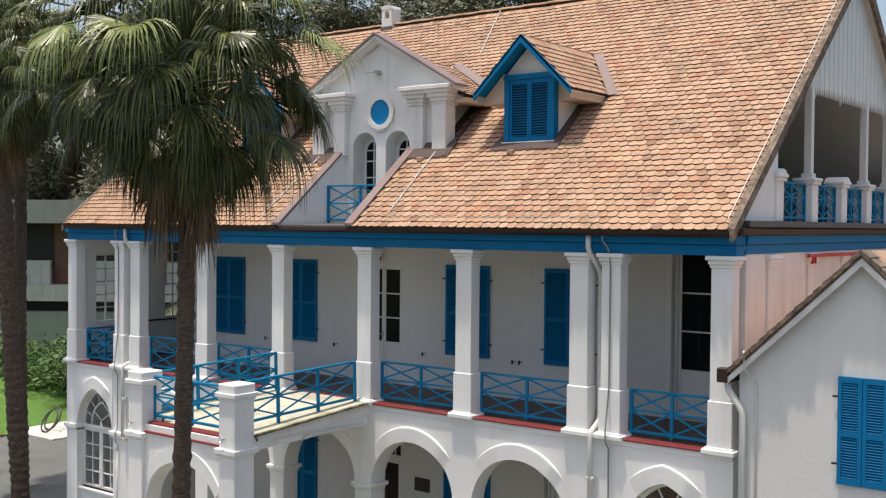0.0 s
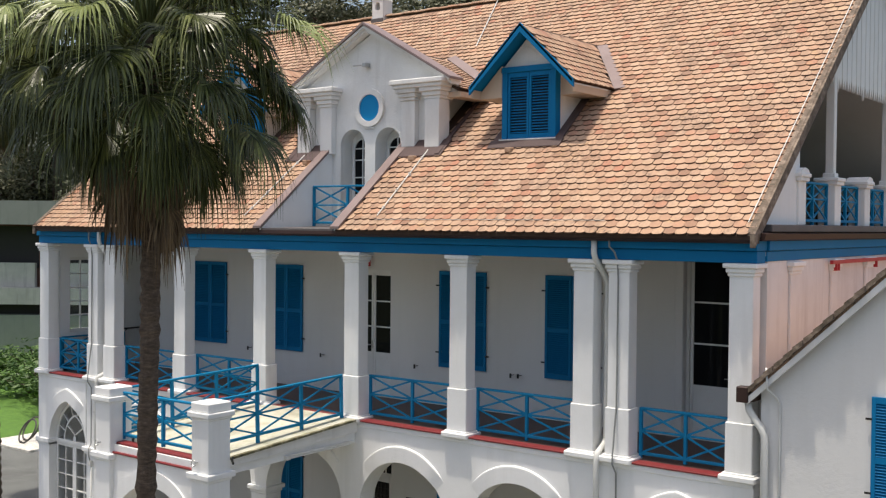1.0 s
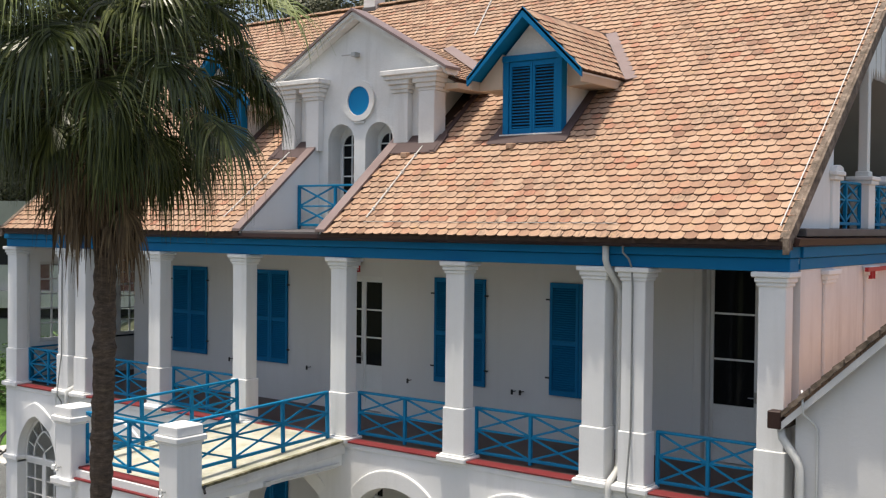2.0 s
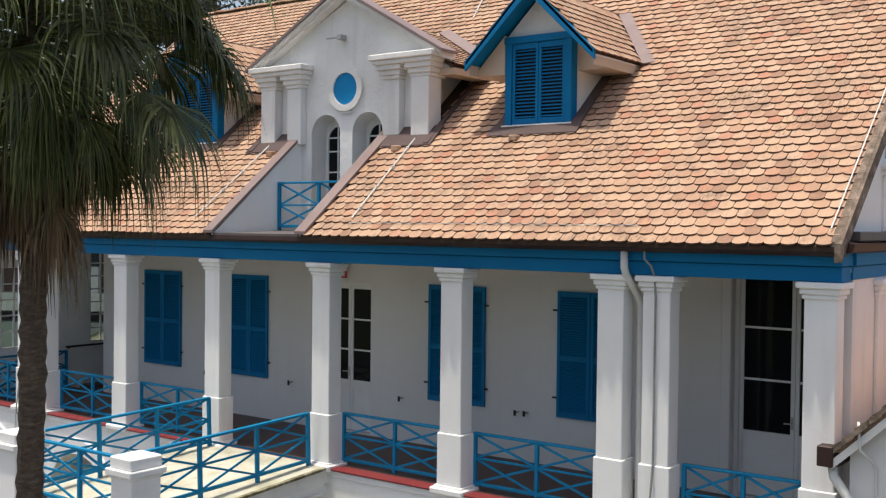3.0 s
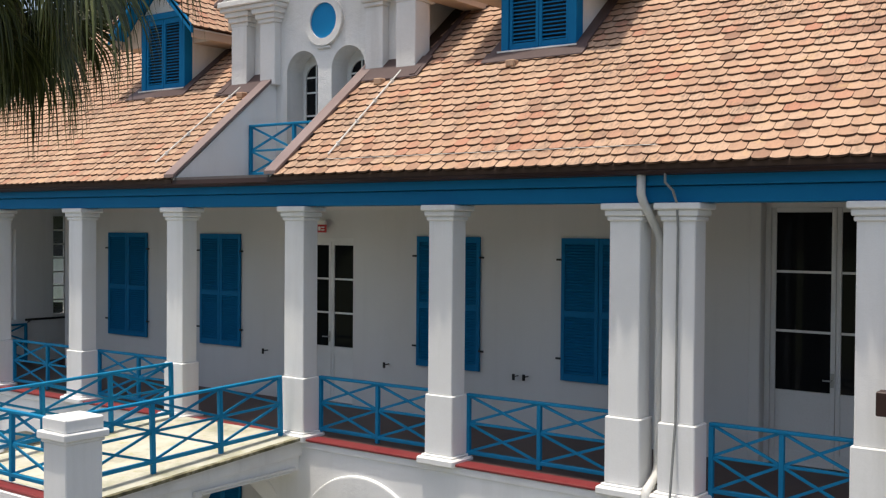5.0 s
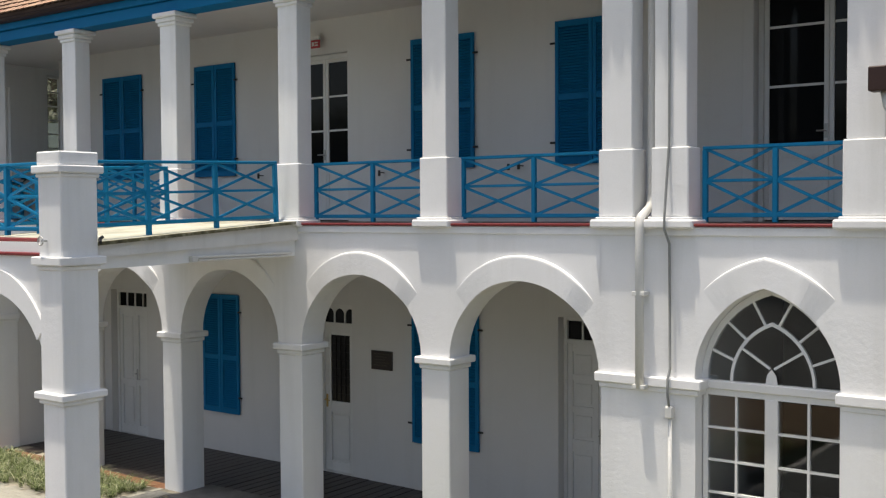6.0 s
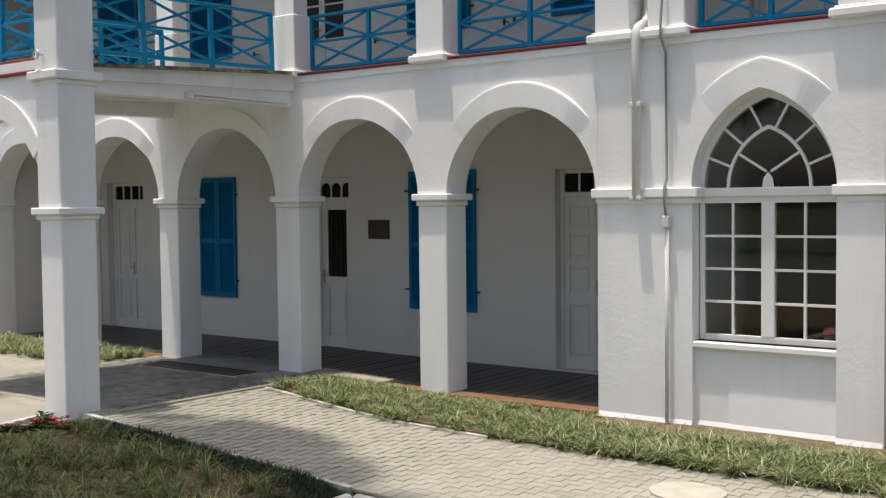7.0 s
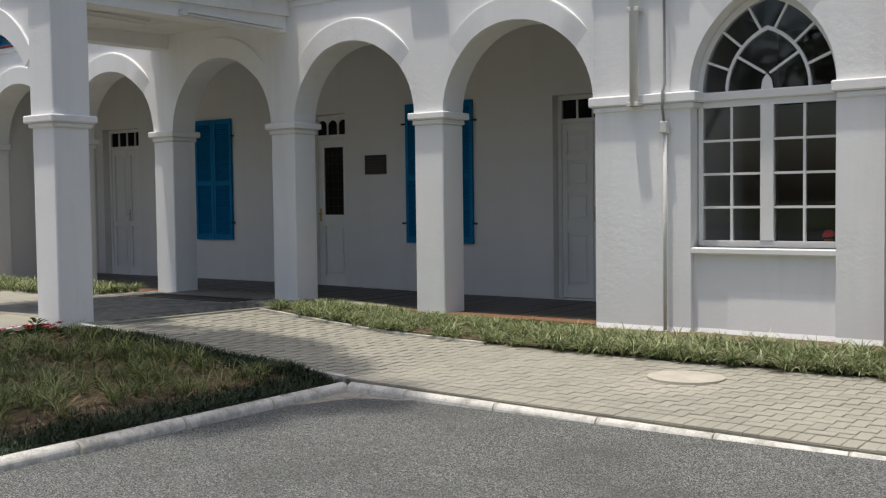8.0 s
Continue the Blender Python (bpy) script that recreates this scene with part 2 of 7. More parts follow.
SCREED = k.color(k.mix(k.ramp(k.noise(5, 5, 0.7), [(0.55, (0, 0, 0)), (0.7, (0.6,) * 3)]), c, (0.33, 0.34, 0.12))).bump(k.noise(40), 0.3, 0.004).m
k = Mat("upper_floor_tile", 0.5)
FLOOR_UP = k.color(k.mix(k.noise(3), (0.055, 0.030, 0.026), (0.09, 0.05, 0.042))).m


def leafy(name, stops, island=True, rough=0.5, trans=0.0, spec=0.35):
    k = Mat(name, rough, 0.0, spec)
    c = k.ramp(k.rnd(island), stops)
    c = k.mix(k.ramp(k.noise(6, 3), [(0.4, (0, 0, 0)), (0.7, (0.4,) * 3)]), c, stops[0][1])
    k.color(c)
    if trans:
        tr = k.n("ShaderNodeBsdfTranslucent")
        k.link(c, tr.inputs[0])
        mx = k.n("ShaderNodeMixShader")
        mx.inputs[0].default_value = trans
        k.link(k.p.outputs[0], mx.inputs[1])
        k.link(tr.outputs[0], mx.inputs[2])
        k.link(mx.outputs[0], k.t.nodes["Material Output"].inputs[0])
    return k.m


PALM = leafy("palm_frond", [(0.0, (0.024, 0.033, 0.009)), (0.5, (0.068, 0.084, 0.022)), (1.0, (0.18, 0.20, 0.066))], True, 0.36, 0.16, 0.35)
# paler upper fronds, with the glossy highlight put into their colour
PALM_SHEEN = leafy("sheen_pale_palm_frond", [(0.0, (0.16, 0.20, 0.06)), (1.0, (0.30, 0.34, 0.13))], True, 0.38, 0.2)
PALM_DEAD = leafy("dead_palm_frond", [(0.0, (0.09, 0.06, 0.035)), (0.6, (0.17, 0.115, 0.065)), (1.0, (0.26, 0.18, 0.10))], True, 0.8)
k = Mat("palm_bark", 0.9)
BARK = k.color(k.ramp(k.noise(9, 6, 0.7, (1, 1, 3)), [(0.3, (0.035, 0.024, 0.017)), (0.55, (0.115, 0.080, 0.055)), (0.75, (0.22, 0.165, 0.115))])).bump(k.noise(14, 6, 0.7, (1, 1, 4)), 0.9, 0.03).m
TREE_LEAF = leafy("tree_leaf", [(0.0, (0.055, 0.062, 0.034)), (0.6, (0.13, 0.14, 0.082)), (1.0, (0.25, 0.24, 0.165))], True, 0.6, 0.15)
BUSH_LEAF = leafy("bush_leaf", [(0.0, (0.03, 0.07, 0.015)), (1.0, (0.10, 0.18, 0.04))], True, 0.5, 0.15)
BLADE = leafy("striped_blade", [(0.0, (0.048, 0.077, 0.021)), (0.35, (0.145, 0.192, 0.064)), (0.68, (0.30, 0.345, 0.15)), (1.0, (0.61, 0.61, 0.40))], True, 0.5, 0.2)
BLADE_BED = leafy("bed_blade", [(0.0, (0.075, 0.11, 0.026)), (0.6, (0.20, 0.235, 0.070)), (1.0, (0.46, 0.46, 0.21))], True, 0.5, 0.2)
MONDO = leafy("mondo_grass_blade", [(0.0, (0.014, 0.028, 0.010)), (1.0, (0.04, 0.066, 0.024))], True, 0.45)
DRY = leafy("dry_litter", [(0.0, (0.16, 0.11, 0.05)), (1.0, (0.40, 0.30, 0.15))], True, 0.8)
FLOWER_PINK = leafy("pink_petal", [(0.0, (0.55, 0.10, 0.22)), (0.6, (0.6, 0.30, 0.38)), (1.0, (0.7, 0.5, 0.52))], True, 0.5)
FLOWER_RED = leafy("red_petal", [(0.0, (0.35, 0.01, 0.02)), (1.0, (0.5, 0.03, 0.04))], True, 0.5)
k = Mat("lawn", 0.9)
LAWN = k.color(k.ramp(k.noise(5, 6, 0.7), [(0.3, (0.045, 0.115, 0.012)), (0.7, (0.10, 0.21, 0.025))])).bump(k.noise(70, 3), 0.8, 0.02).m
k = Mat("far_ground", 0.95)
EARTH = k.color(k.ramp(k.noise(0.2, 6, 0.7), [(0.3, (0.04, 0.06, 0.02)), (0.7, (0.10, 0.11, 0.05))])).m
CONCRETE = stucco("weathered_concrete", (0.46, 0.45, 0.42), (0.20, 0.20, 0.18), 0.7, 0.2)
GREY_RENDER = stucco("grey_render", (0.25, 0.26, 0.23), (0.16, 0.165, 0.145), 0.5, 0.2)
BROWN_WALL = stucco("brown_render", (0.16, 0.075, 0.05), (0.08, 0.05, 0.04), 0.5, 0.2)
# near-black solid fill, painted for the shade inside openings and behind louvres
SHADE_FILL = Mat("shade_fill", 0.8).color((0.02, 0.018, 0.017)).m


# ---- mesh helpers ----
class Geo:
    """Vertices and faces of one mesh."""

    def __init__(self):
        self.v, self.f = [], []

    def add(self, verts, faces):
        k = len(self.v)
        self.v += [tuple(p) for p in verts]
        self.f += [tuple(i + k for i in f) for f in faces]
        return self

    def box(self, x0, x1, y0, y1, z0, z1, b=0.0):
        if b <= 0:
            vs = [(x, y, z) for x in (x0, x1) for y in (y0, y1) for z in (z0, z1)]
            return self.add(vs, [(0, 1, 3, 2), (4, 6, 7, 5), (0, 4, 5, 1), (2, 3, 7, 6), (0, 2, 6, 4), (1, 5, 7, 3)])
        b = min(b, abs(x1 - x0) * 0.45, abs(y1 - y0) * 0.45, abs(z1 - z0) * 0.45)
        lo, hi = (x0, y0, z0), (x1, y1, z1)
        idx, vs = {}, []
        for cx in (0, 1):
            for cy in (0, 1):
                for cz in (0, 1):
                    c = (cx, cy, cz)
                    for ax in range(3):
                        p = []
                        for a in range(3):
                            e = (lo, hi)[c[a]][a]
                            p.append(e if a == ax else e + (b if c[a] == 0 else -b))
                        idx[c, ax] = len(vs)
                        vs.append(p)
        fs = []
        for ax in range(3):
            o1, o2 = (ax + 1) % 3, (ax + 2) % 3
            for s in (0, 1):
                ring = []
                for u, w in ((0, 0), (1, 0), (1, 1), (0, 1)):
                    c = [0, 0, 0]
                    c[ax], c[o1], c[o2] = s, u, w
                    ring.append(idx[tuple(c), ax])
                fs.append(tuple(ring if s else ring[::-1]))
        for ax in range(3):
            o1, o2 = (ax + 1) % 3, (ax + 2) % 3
            for u in (0, 1):
                for w in (0, 1):
                    a, c = [0, 0, 0], [0, 0, 0]
                    a[o1], a[o2], c[o1], c[o2] = u, w, u, w
                    c[ax] = 1
                    a, c = tuple(a), tuple(c)
                    q = [idx[a, o1], idx[c, o1], idx[c, o2], idx[a, o2]]
                    fs.append(tuple(q if (u == w) else q[::-1]))
        for cx in (0, 1):
            for cy in (0, 1):
                for cz in (0, 1):
                    c = (cx, cy, cz)
                    q = [idx[c, 0], idx[c, 1], idx[c, 2]]
                    fs.append(tuple(q if (cx + cy + cz) % 2 else q[::-1]))
        return self.add(vs, fs)

    def prism(self, poly, axis, a, b):
        """A polygon swept along an axis from a to b. poly: pairs in the two other axes, in their order x, y, z."""
        n = len(poly)

        def at(p, h):
            q = list(p)
            q.insert(axis, h)
            return q
        vs = [at(p, a) for p in poly] + [at(p, b) for p in poly]
        fs = [tuple(range(n)), tuple(range(2 * n - 1, n - 1, -1))]
        fs += [(i, n + i, n + (i + 1) % n, (i + 1) % n) for i in range(n)]
        return self.add(vs, fs)

    def bar(self, p, q, w, h, up=(0, 0, 1)):
        """A straight bar of section w (sideways) x h (along up) from p to q."""
        p, q = Vector(p), Vector(q)
        d = (q - p).normalized()
        s = d.cross(Vector(up))
        if s.length < 1e-4:
            s = d.cross(Vector((1, 0, 0)))
        s.normalize()
        u = s.cross(d)
        vs = [c + s * (w / 2 * i) + u * (h / 2 * j) for c in (p, q) for i, j in ((-1, -1), (1, -1), (1, 1), (-1, 1))]
        return self.add(vs, [(0, 1, 2, 3), (7, 6, 5, 4), (0, 4, 5, 1), (1, 5, 6, 2), (2, 6, 7, 3), (3, 7, 4, 0)])

    def tube(self, pts, r, n=8, r2=None):
        pts = [Vector(p) for p in pts]
        flat = max(abs((b - a).normalized().z) for a, b in zip(pts, pts[1:])) < 0.5
        rings = []
        for i, p in enumerate(pts):
            d = (pts[min(i + 1, len(pts) - 1)] - pts[max(i - 1, 0)]).normalized()
            s = d.cross(Vector((0, 0, 1)) if flat else Vector((0, 1, 0)) if abs(d.y) < 0.9 else Vector((1, 0, 0)))
            s.normalize()
            u = s.cross(d)
            rr = r if r2 is None else r + (r2 - r) * i / (len(pts) - 1)
            rings.append([p + (s * math.cos(t) + u * math.sin(t)) * rr for t in [2 * math.pi * j / n for j in range(n)]])
        vs = [v for g in rings for v in g]
        fs = [(i * n + j, i * n + (j + 1) % n, (i + 1) * n + (j + 1) % n, (i + 1) * n + j) for i in range(len(pts) - 1) for j in range(n)]
        fs += [tuple(range(n))[::-1], tuple((len(pts) - 1) * n + j for j in range(n))]
        return self.add(vs, fs)

    def ring_prism(self, outer, inner, y0, y1):
        """A band between two polylines in x, z, with thickness from y0 to y1."""
        n = len(outer)
        vs = [(x, y, z) for y in (y0, y1) for line in (outer, inner) for x, z in line]
        fs = []
        for i in range(n - 1):
            o, p = i, i + 1
            fs += [(o, p, n + p, n + o), (2 * n + o, 3 * n + o, 3 * n + p, 2 * n + p), (o, 2 * n + o, 2 * n + p, p), (n + o, n + p, 3 * n + p, 3 * n + o)]
        fs += [(0, n, 3 * n, 2 * n), (n - 1, 3 * n - 1, 4 * n - 1, 2 * n - 1)]
        return self.add(vs, fs)

    def mesh(self, name, smooth=False):
        me = bpy.data.meshes.new(name)
        me.from_pydata(self.v, [], self.f)
        bm = bmesh.new()
        bm.from_mesh(me)
        bmesh.ops.recalc_face_normals(bm, faces=bm.faces[:]) if len(bm.faces) < 20000 else None
        bm.to_mesh(me)
        bm.free()
        if smooth:
            me.polygons.foreach_set("use_smooth", [True] * len(me.polygons))
        return me


def part(name, geo, material, parent=None, label="", smooth=False, m=None):
    """One mesh object, as a part of its parent or as a thing of its own."""
    me = geo.mesh(name, smooth) if isinstance(geo, Geo) else geo
    if not me.materials:
        me.materials.append(material)
    ob = new(name, me)
    if parent is not None:
        ob.parent = parent
    if m is not None:
        ob.matrix_basis = m
    if label:
        ob["label"] = label
    return ob


def thing(name, label, category, group="", kind="", m=None):
    ob = tagged(new(name), label, category, group, kind)
    if m is not None:
        ob.matrix_basis = m
    return ob


def box(*a):
    return Geo().box(*a)


def arc(cx, cz, r, a0, a1, n):
    return [(cx + r * math.cos(radians(a0 + (a1 - a0) * i / n)), cz + r * math.sin(radians(a0 + (a1 - a0) * i / n))) for i in range(n + 1)]


def round_arch(cx, half, z, n=20, rise=None):
    """Points of a round arch from its left to its right springing."""
    rise = half if rise is None else rise
    return [(cx - half * math.cos(math.pi * i / n), z + rise * math.sin(math.pi * i / n)) for i in range(n + 1)]


def pointed_arch(cx, half, z, rise, n=20, grow=0.0):
    """Points of a pointed arch from left to right, its arcs grown outward by grow."""
    R = (half * half + rise * rise) / (2 * half)
    top = math.acos((R - half) / (R + grow))
    left = [(cx - half + R - (R + grow) * math.cos(top * i / (n // 2)), z + (R + grow) * math.sin(top * i / (n // 2))) for i in range(n // 2 + 1)]
    return left + [(2 * cx - x, zz) for x, zz in left[-2::-1]]


def wall_over(geo, line, top, y0, y1):
    """The wall between an arch's line (in x, z) and a level top."""
    return geo.ring_prism([(x, top) for x, z in line], line, y0, y1)

# ---- the plan ----
XM = -3.24                      # the building's axis
YF, YB = 0.10, 2.26             # column faces, and the wall behind the veranda
PITCH = 2.345
PIERS = [XM + PITCH * (i - 2.5) for i in range(6)]
WEST, EAST = -11.78, 5.30
SLOPE, EAVE_Y, EAVE_Z = 0.825, -0.12, 7.34
RIDGE_Y = 6.20
RIDGE_Z = EAVE_Z + SLOPE * (RIDGE_Y - EAVE_Y)
VERGE_W, VERGE_E = -11.62, 5.33
SLOT = (-4.17, -2.33)           # the roof balcony's cut
G_Y = 1.85                      # front of the big gable and of the dormers


def roof_z(y):
    return EAVE_Z + SLOPE * (y - EAVE_Y)


KERB_LINE = ((-9.0, 0.20), (-3.0, 0.235), (-1.6, 0.22), (-0.5, 0.155), (0.57, 0.08), (1.3, 0.035), (2.0, -0.008), (3.4, -0.036), (6.0, -0.074), (14.0, -0.13))
HOUSE_LINE = ((-9.0, 0.17), (-1.9, 0.17), (0.5, 0.085), (2.5, 0.055), (4.0, 0.07), (14.0, 0.08))


def ground_z(x, y):
    """The forecourt rises to the west; its levels along the kerb and along the house."""
    k = min(1.0, max(0.0, (y + 3.4) / 3.5))
    a, b = (float(np.interp(x, [p[0] for p in line], [p[1] for p in line])) for line in (KERB_LINE, HOUSE_LINE))
    return a + (b - a) * k


def structure(name, geo, material, label, category):
    return tagged(part(name, geo, material), label, category, "", "structure")


def wall_with_holes(x0, x1, z0, z1, y0, y1, holes):
    """A wall along x; holes: x0, x1, z0, z1."""
    g = Geo()
    xs = sorted({x0, x1, *[h[0] for h in holes], *[h[1] for h in holes]})
    zs = sorted({z0, z1, *[h[2] for h in holes], *[h[3] for h in holes]})
    for a, b in zip(xs, xs[1:]):
        run = None
        for c, d in zip(zs, zs[1:]):
            solid = not any(h[0] <= a and b <= h[1] and h[2] <= c and d <= h[3] for h in holes)
            if solid:
                run = (run[0], d) if run else (c, d)
            if run and (not solid or d == zs[-1]):
                g.box(a, b, y0, y1, *run)
                run = None
    return g


# ---- ground ----
def sheet(x0, x1, y0, y1, nx, ny, fz):
    g = Geo()
    vs = [(x0 + (x1 - x0) * i / nx, y0 + (y1 - y0) * j / ny) for j in range(ny + 1) for i in range(nx + 1)]
    fs = [(j * (nx + 1) + i, j * (nx + 1) + i + 1, (j + 1) * (nx + 1) + i + 1, (j + 1) * (nx + 1) + i) for j in range(ny) for i in range(nx)]
    return g.add([(x, y, fz(x, y)) for x, y in vs], fs)


structure("ground", sheet(-400, 400, -400, 400, 8, 8, lambda x, y: -0.75), EARTH, "dull green open ground out to the horizon", "ground")
KERB_Y, KERB_X = -3.38, 2.02
structure("road", sheet(-30, 40, -40, 22, 35, 31, lambda x, y: -0.100 + (0.15 if x < -8 else 0.0) * min(1, (-8 - x) / 4 if x < -8 else 0)), ASPHALT, "grey worn asphalt forecourt with dark patches", "road")
bed = Geo()
bn = 47
for i in range(bn + 1):
    for j in range(9):
        x = -9.5 + 19.1 * i / bn
        y = KERB_Y + 0.05
        y += (0.6 - y) * j / 8
        bed.v.append((x, y, ground_z(x, y) - 0.009))
bed.f = [(i * 9 + j, i * 9 + 9 + j, i * 9 + 10 + j, i * 9 + j + 1) for i in range(bn) for j in range(8)]
structure("pavement", bed, SAND, "sand-jointed bed of the paved footpath", "pavement")

# ---- lower storey: arcade wall over the piers ----
SPRING, CROWN = 2.42, 3.37
wall = Geo()
for a, b in zip(PIERS, PIERS[1:]):
    half = (b - a) / 2 - 0.205
    lo, hi = (a + 0.18 if a == PIERS[0] else a), (b - 0.18 if b == PIERS[-1] else b)
    line = [(lo, SPRING)] + round_arch((a + b) / 2, half, SPRING, 24, CROWN - SPRING) + [(hi, SPRING)]
    wall_over(wall, line, 3.93, YF, YF + 0.40)
WX = (3.475, 4.88)
WC, WH = (WX[0] + WX[1]) / 2, (WX[1] - WX[0]) / 2
for s in (1, -1):
    def mx(x):
        return x if s > 0 else 2 * XM - x
    for u, v, d in ((2.44, 3.20, 0.0), (3.20, 3.475, 0.025), (4.88, 5.30, 0.0)):
        a, b = sorted((mx(u), mx(v)))
        wall.box(a, b, YF + d, YF + 0.40, -0.3, 3.93)
    line = pointed_arch(mx(WC), WH, SPRING + 0.05, 0.92, 24)
    wall_over(wall, line, 3.93, YF, YF + 0.40)
    a, b = sorted((mx(WX[0]), mx(WX[1])))
    wall.box(a, b, YF + 0.10, YF + 0.40, -0.3, 0.93)
# the render flares out at the foot of the wall
for s in (1, -1):
    for u, v, d in ((2.445, 3.198, 0.0), (3.20, 3.475, 0.025), (3.478, 4.878, 0.10), (4.882, 5.295, 0.0)):
        a, b = sorted((u, v) if s > 0 else (2 * XM - u, 2 * XM - v))
        y = YF + d
        if d == 0.10:
            m = a + 0.35 if s > 0 else b - 0.35
            wall.prism([(y + 0.01, 0.60), (y - 0.006, 0.45), (y - 0.022, 0.13), (y - 0.05, 0.06), (y - 0.055, -0.2), (y + 0.01, -0.2)], 0, *sorted((m, b if s > 0 else a)))
            a, b = sorted((m, a if s > 0 else b))
        wall.prism([(y + 0.01, 0.16), (y - 0.006, 0.115), (y - 0.035, 0.045), (y - 0.04, -0.2), (y + 0.01, -0.2)], 0, a, b)
structure("wall_1", wall, WHITE, "white limewashed arcade wall with round and pointed arches", "wall")
wall_1 = bpy.data.objects["wall_1"]


def hood(line_in, line_out, z_end, name="hood_mould"):
    """A raised band over an arch, that dies into the wall at its ends."""
    outer, inner = [], []
    for (xo, zo), (xi, zi) in zip(line_out, line_in):
        if zo >= z_end:
            outer.append((xo, zo))
            inner.append((xi, zi))
    g = Geo()
    n = len(outer)
    vs = []
    for i in range(n):
        u = min(1.0, i / 10, (n - 1 - i) / 6)
        e = u * u * (3 - 2 * u)
        y = YF + 0.004 - 0.044 * e
        a, c = outer[i], inner[i]
        b = (a[0] + (c[0] - a[0]) * 0.08, a[1] + (c[1] - a[1]) * 0.08)
        vs += [(a[0], YF + 0.012, a[1] + 0.012), (a[0], y + 0.004 * e, a[1] - 0.004), (b[0], y, b[1]), (c[0], y, c[1]), (c[0], YF + 0.012, c[1])]
    fs = [(i * 5 + j, i * 5 + j + 1, i * 5 + j + 6, i * 5 + j + 5) for i in range(n - 1) for j in range(4)]
    fs += [(0, 1, 2, 3, 4), tuple((n - 1) * 5 + j for j in (4, 3, 2, 1, 0))]
    part(name, g.add(vs, fs), WHITE, wall_1)


for a, b in zip(PIERS, PIERS[1:]):
    half = (b - a) / 2 - 0.205
    hood(round_arch((a + b) / 2, half + 0.002, SPRING, 48, CROWN - SPRING + 0.002), round_arch((a + b) / 2, half + 0.19, SPRING, 48, CROWN - SPRING + 0.275), 3.10)
for s in (1, -1):
    c = WC if s > 0 else 2 * XM - WC
    hood(pointed_arch(c, WH, SPRING + 0.05, 0.92, 48, 0.002), pointed_arch(c, WH, SPRING + 0.05, 0.92, 48, 0.28), 3.22)

# impost bands on the solid ends
for u, v in ((2.38, 3.56), (4.84, 5.36), (2 * XM - 3.56, 2 * XM - 2.38), (2 * XM - 5.36, 2 * XM - 4.84)):
    g = Geo()
    for h0, h1, o in ((2.30, 2.36, 0.02), (2.36, 2.46, 0.055)):
        g.box(u + 0.06 - o, v - 0.06 + o, YF - o, YF + 0.42, h0, h1, 0.012)
    part("impost_band", g, WHITE, wall_1)

# floor band of the upper storey
band = Geo().box(WEST, EAST, YF - 0.02, YF + 0.06, 3.88, 3.972, 0.01)
part("string_course", band, WHITE, wall_1)
part("red_kerb", Geo().box(WEST + 0.3, EAST - 0.3, YF - 0.045, YF + 0.2, 3.974, 4.002, 0.006), RED_PAINT, wall_1, "dark red painted floor edge")

# ---- lower piers ----
pier = None
for i, x in enumerate(PIERS[1:5]):
    if pier is None:
        pier = thing("pier", "square white limewashed arcade pier with moulded impost", "pier", "arcade piers")
        part("shaft", Geo().box(-0.205, 0.205, 0, 0.40, -0.3, 2.30, 0.012), WHITE, pier)
        g = Geo()
        for h0, h1, o in ((2.30, 2.36, 0.02), (2.36, SPRING + 0.02, 0.06)):
            g.box(-0.205 - o, 0.205 + o, -o, 0.40 + o, h0, h1, 0.012)
        part("impost", g, WHITE, pier)
        pier.matrix_basis = pose(x, YF, 0)
    else:
        copy_thing(pier, pose(x, YF, 0))
# ---- walls behind the verandas ----
DOOR_LOW = [(-3.65, -2.90, 0.10, 2.74), (0.67, 1.69, 0.10, 2.76), (-8.74, -7.72, 0.10, 2.76)]
DOOR_UP = [(-4.07, -2.95, 4.0, 6.54), (3.28, 4.88, 4.0, 7.02)]
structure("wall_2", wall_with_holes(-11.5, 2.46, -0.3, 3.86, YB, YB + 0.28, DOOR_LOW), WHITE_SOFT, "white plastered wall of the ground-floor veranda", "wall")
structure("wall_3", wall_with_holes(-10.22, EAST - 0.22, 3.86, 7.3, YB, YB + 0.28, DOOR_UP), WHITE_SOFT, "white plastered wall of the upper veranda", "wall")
# side and rear walls
structure("wall_east", Geo().box(EAST - 0.22, EAST, YF + 0.40, 12.2, -0.3, 7.32), PINKISH, "white side wall with grime and a painted-in pink bounce glow", "wall")
g = Geo()
for z0, z1 in ((-0.3, 4.85), (6.62, 7.32)):
    g.box(WEST, WEST + 0.25, YF + 0.40, YB, z0, z1)
g.box(WEST, WEST + 0.25, YF + 0.40, 0.75, 4.85, 6.62)
g.box(WEST, WEST + 0.25, 2.05, YB, 4.85, 6.62)
g.box(WEST, WEST + 0.25, YB, 12.2, -0.3, 4.85)
g.box(WEST, WEST + 0.25, YB, 12.2, 6.95, 7.32)
g.box(WEST, WEST + 0.25, YB, 2.86, 4.85, 6.95)
g.box(WEST, WEST + 0.25, 4.06, 12.2, 4.85, 6.95)
structure("wall_west", g, WHITE, "white limewashed west wall with a window opening", "wall")
structure("wall_corner", Geo().box(-10.22, -9.95, YB + 0.282, 5.398, 4.002, 7.058), WHITE_SOFT, "white plastered wall of the west passage", "wall")
structure("ceiling_passage", Geo().box(WEST + 0.252, -10.22, YB + 0.302, 5.398, 7.06, 7.097), WHITE_SOFT, "plain white ceiling of the west passage", "ceiling")
structure("wall_rear", Geo().box(WEST, EAST, 12.0, 12.2, -0.3, 7.32), WHITE, "plain white rear wall", "wall")
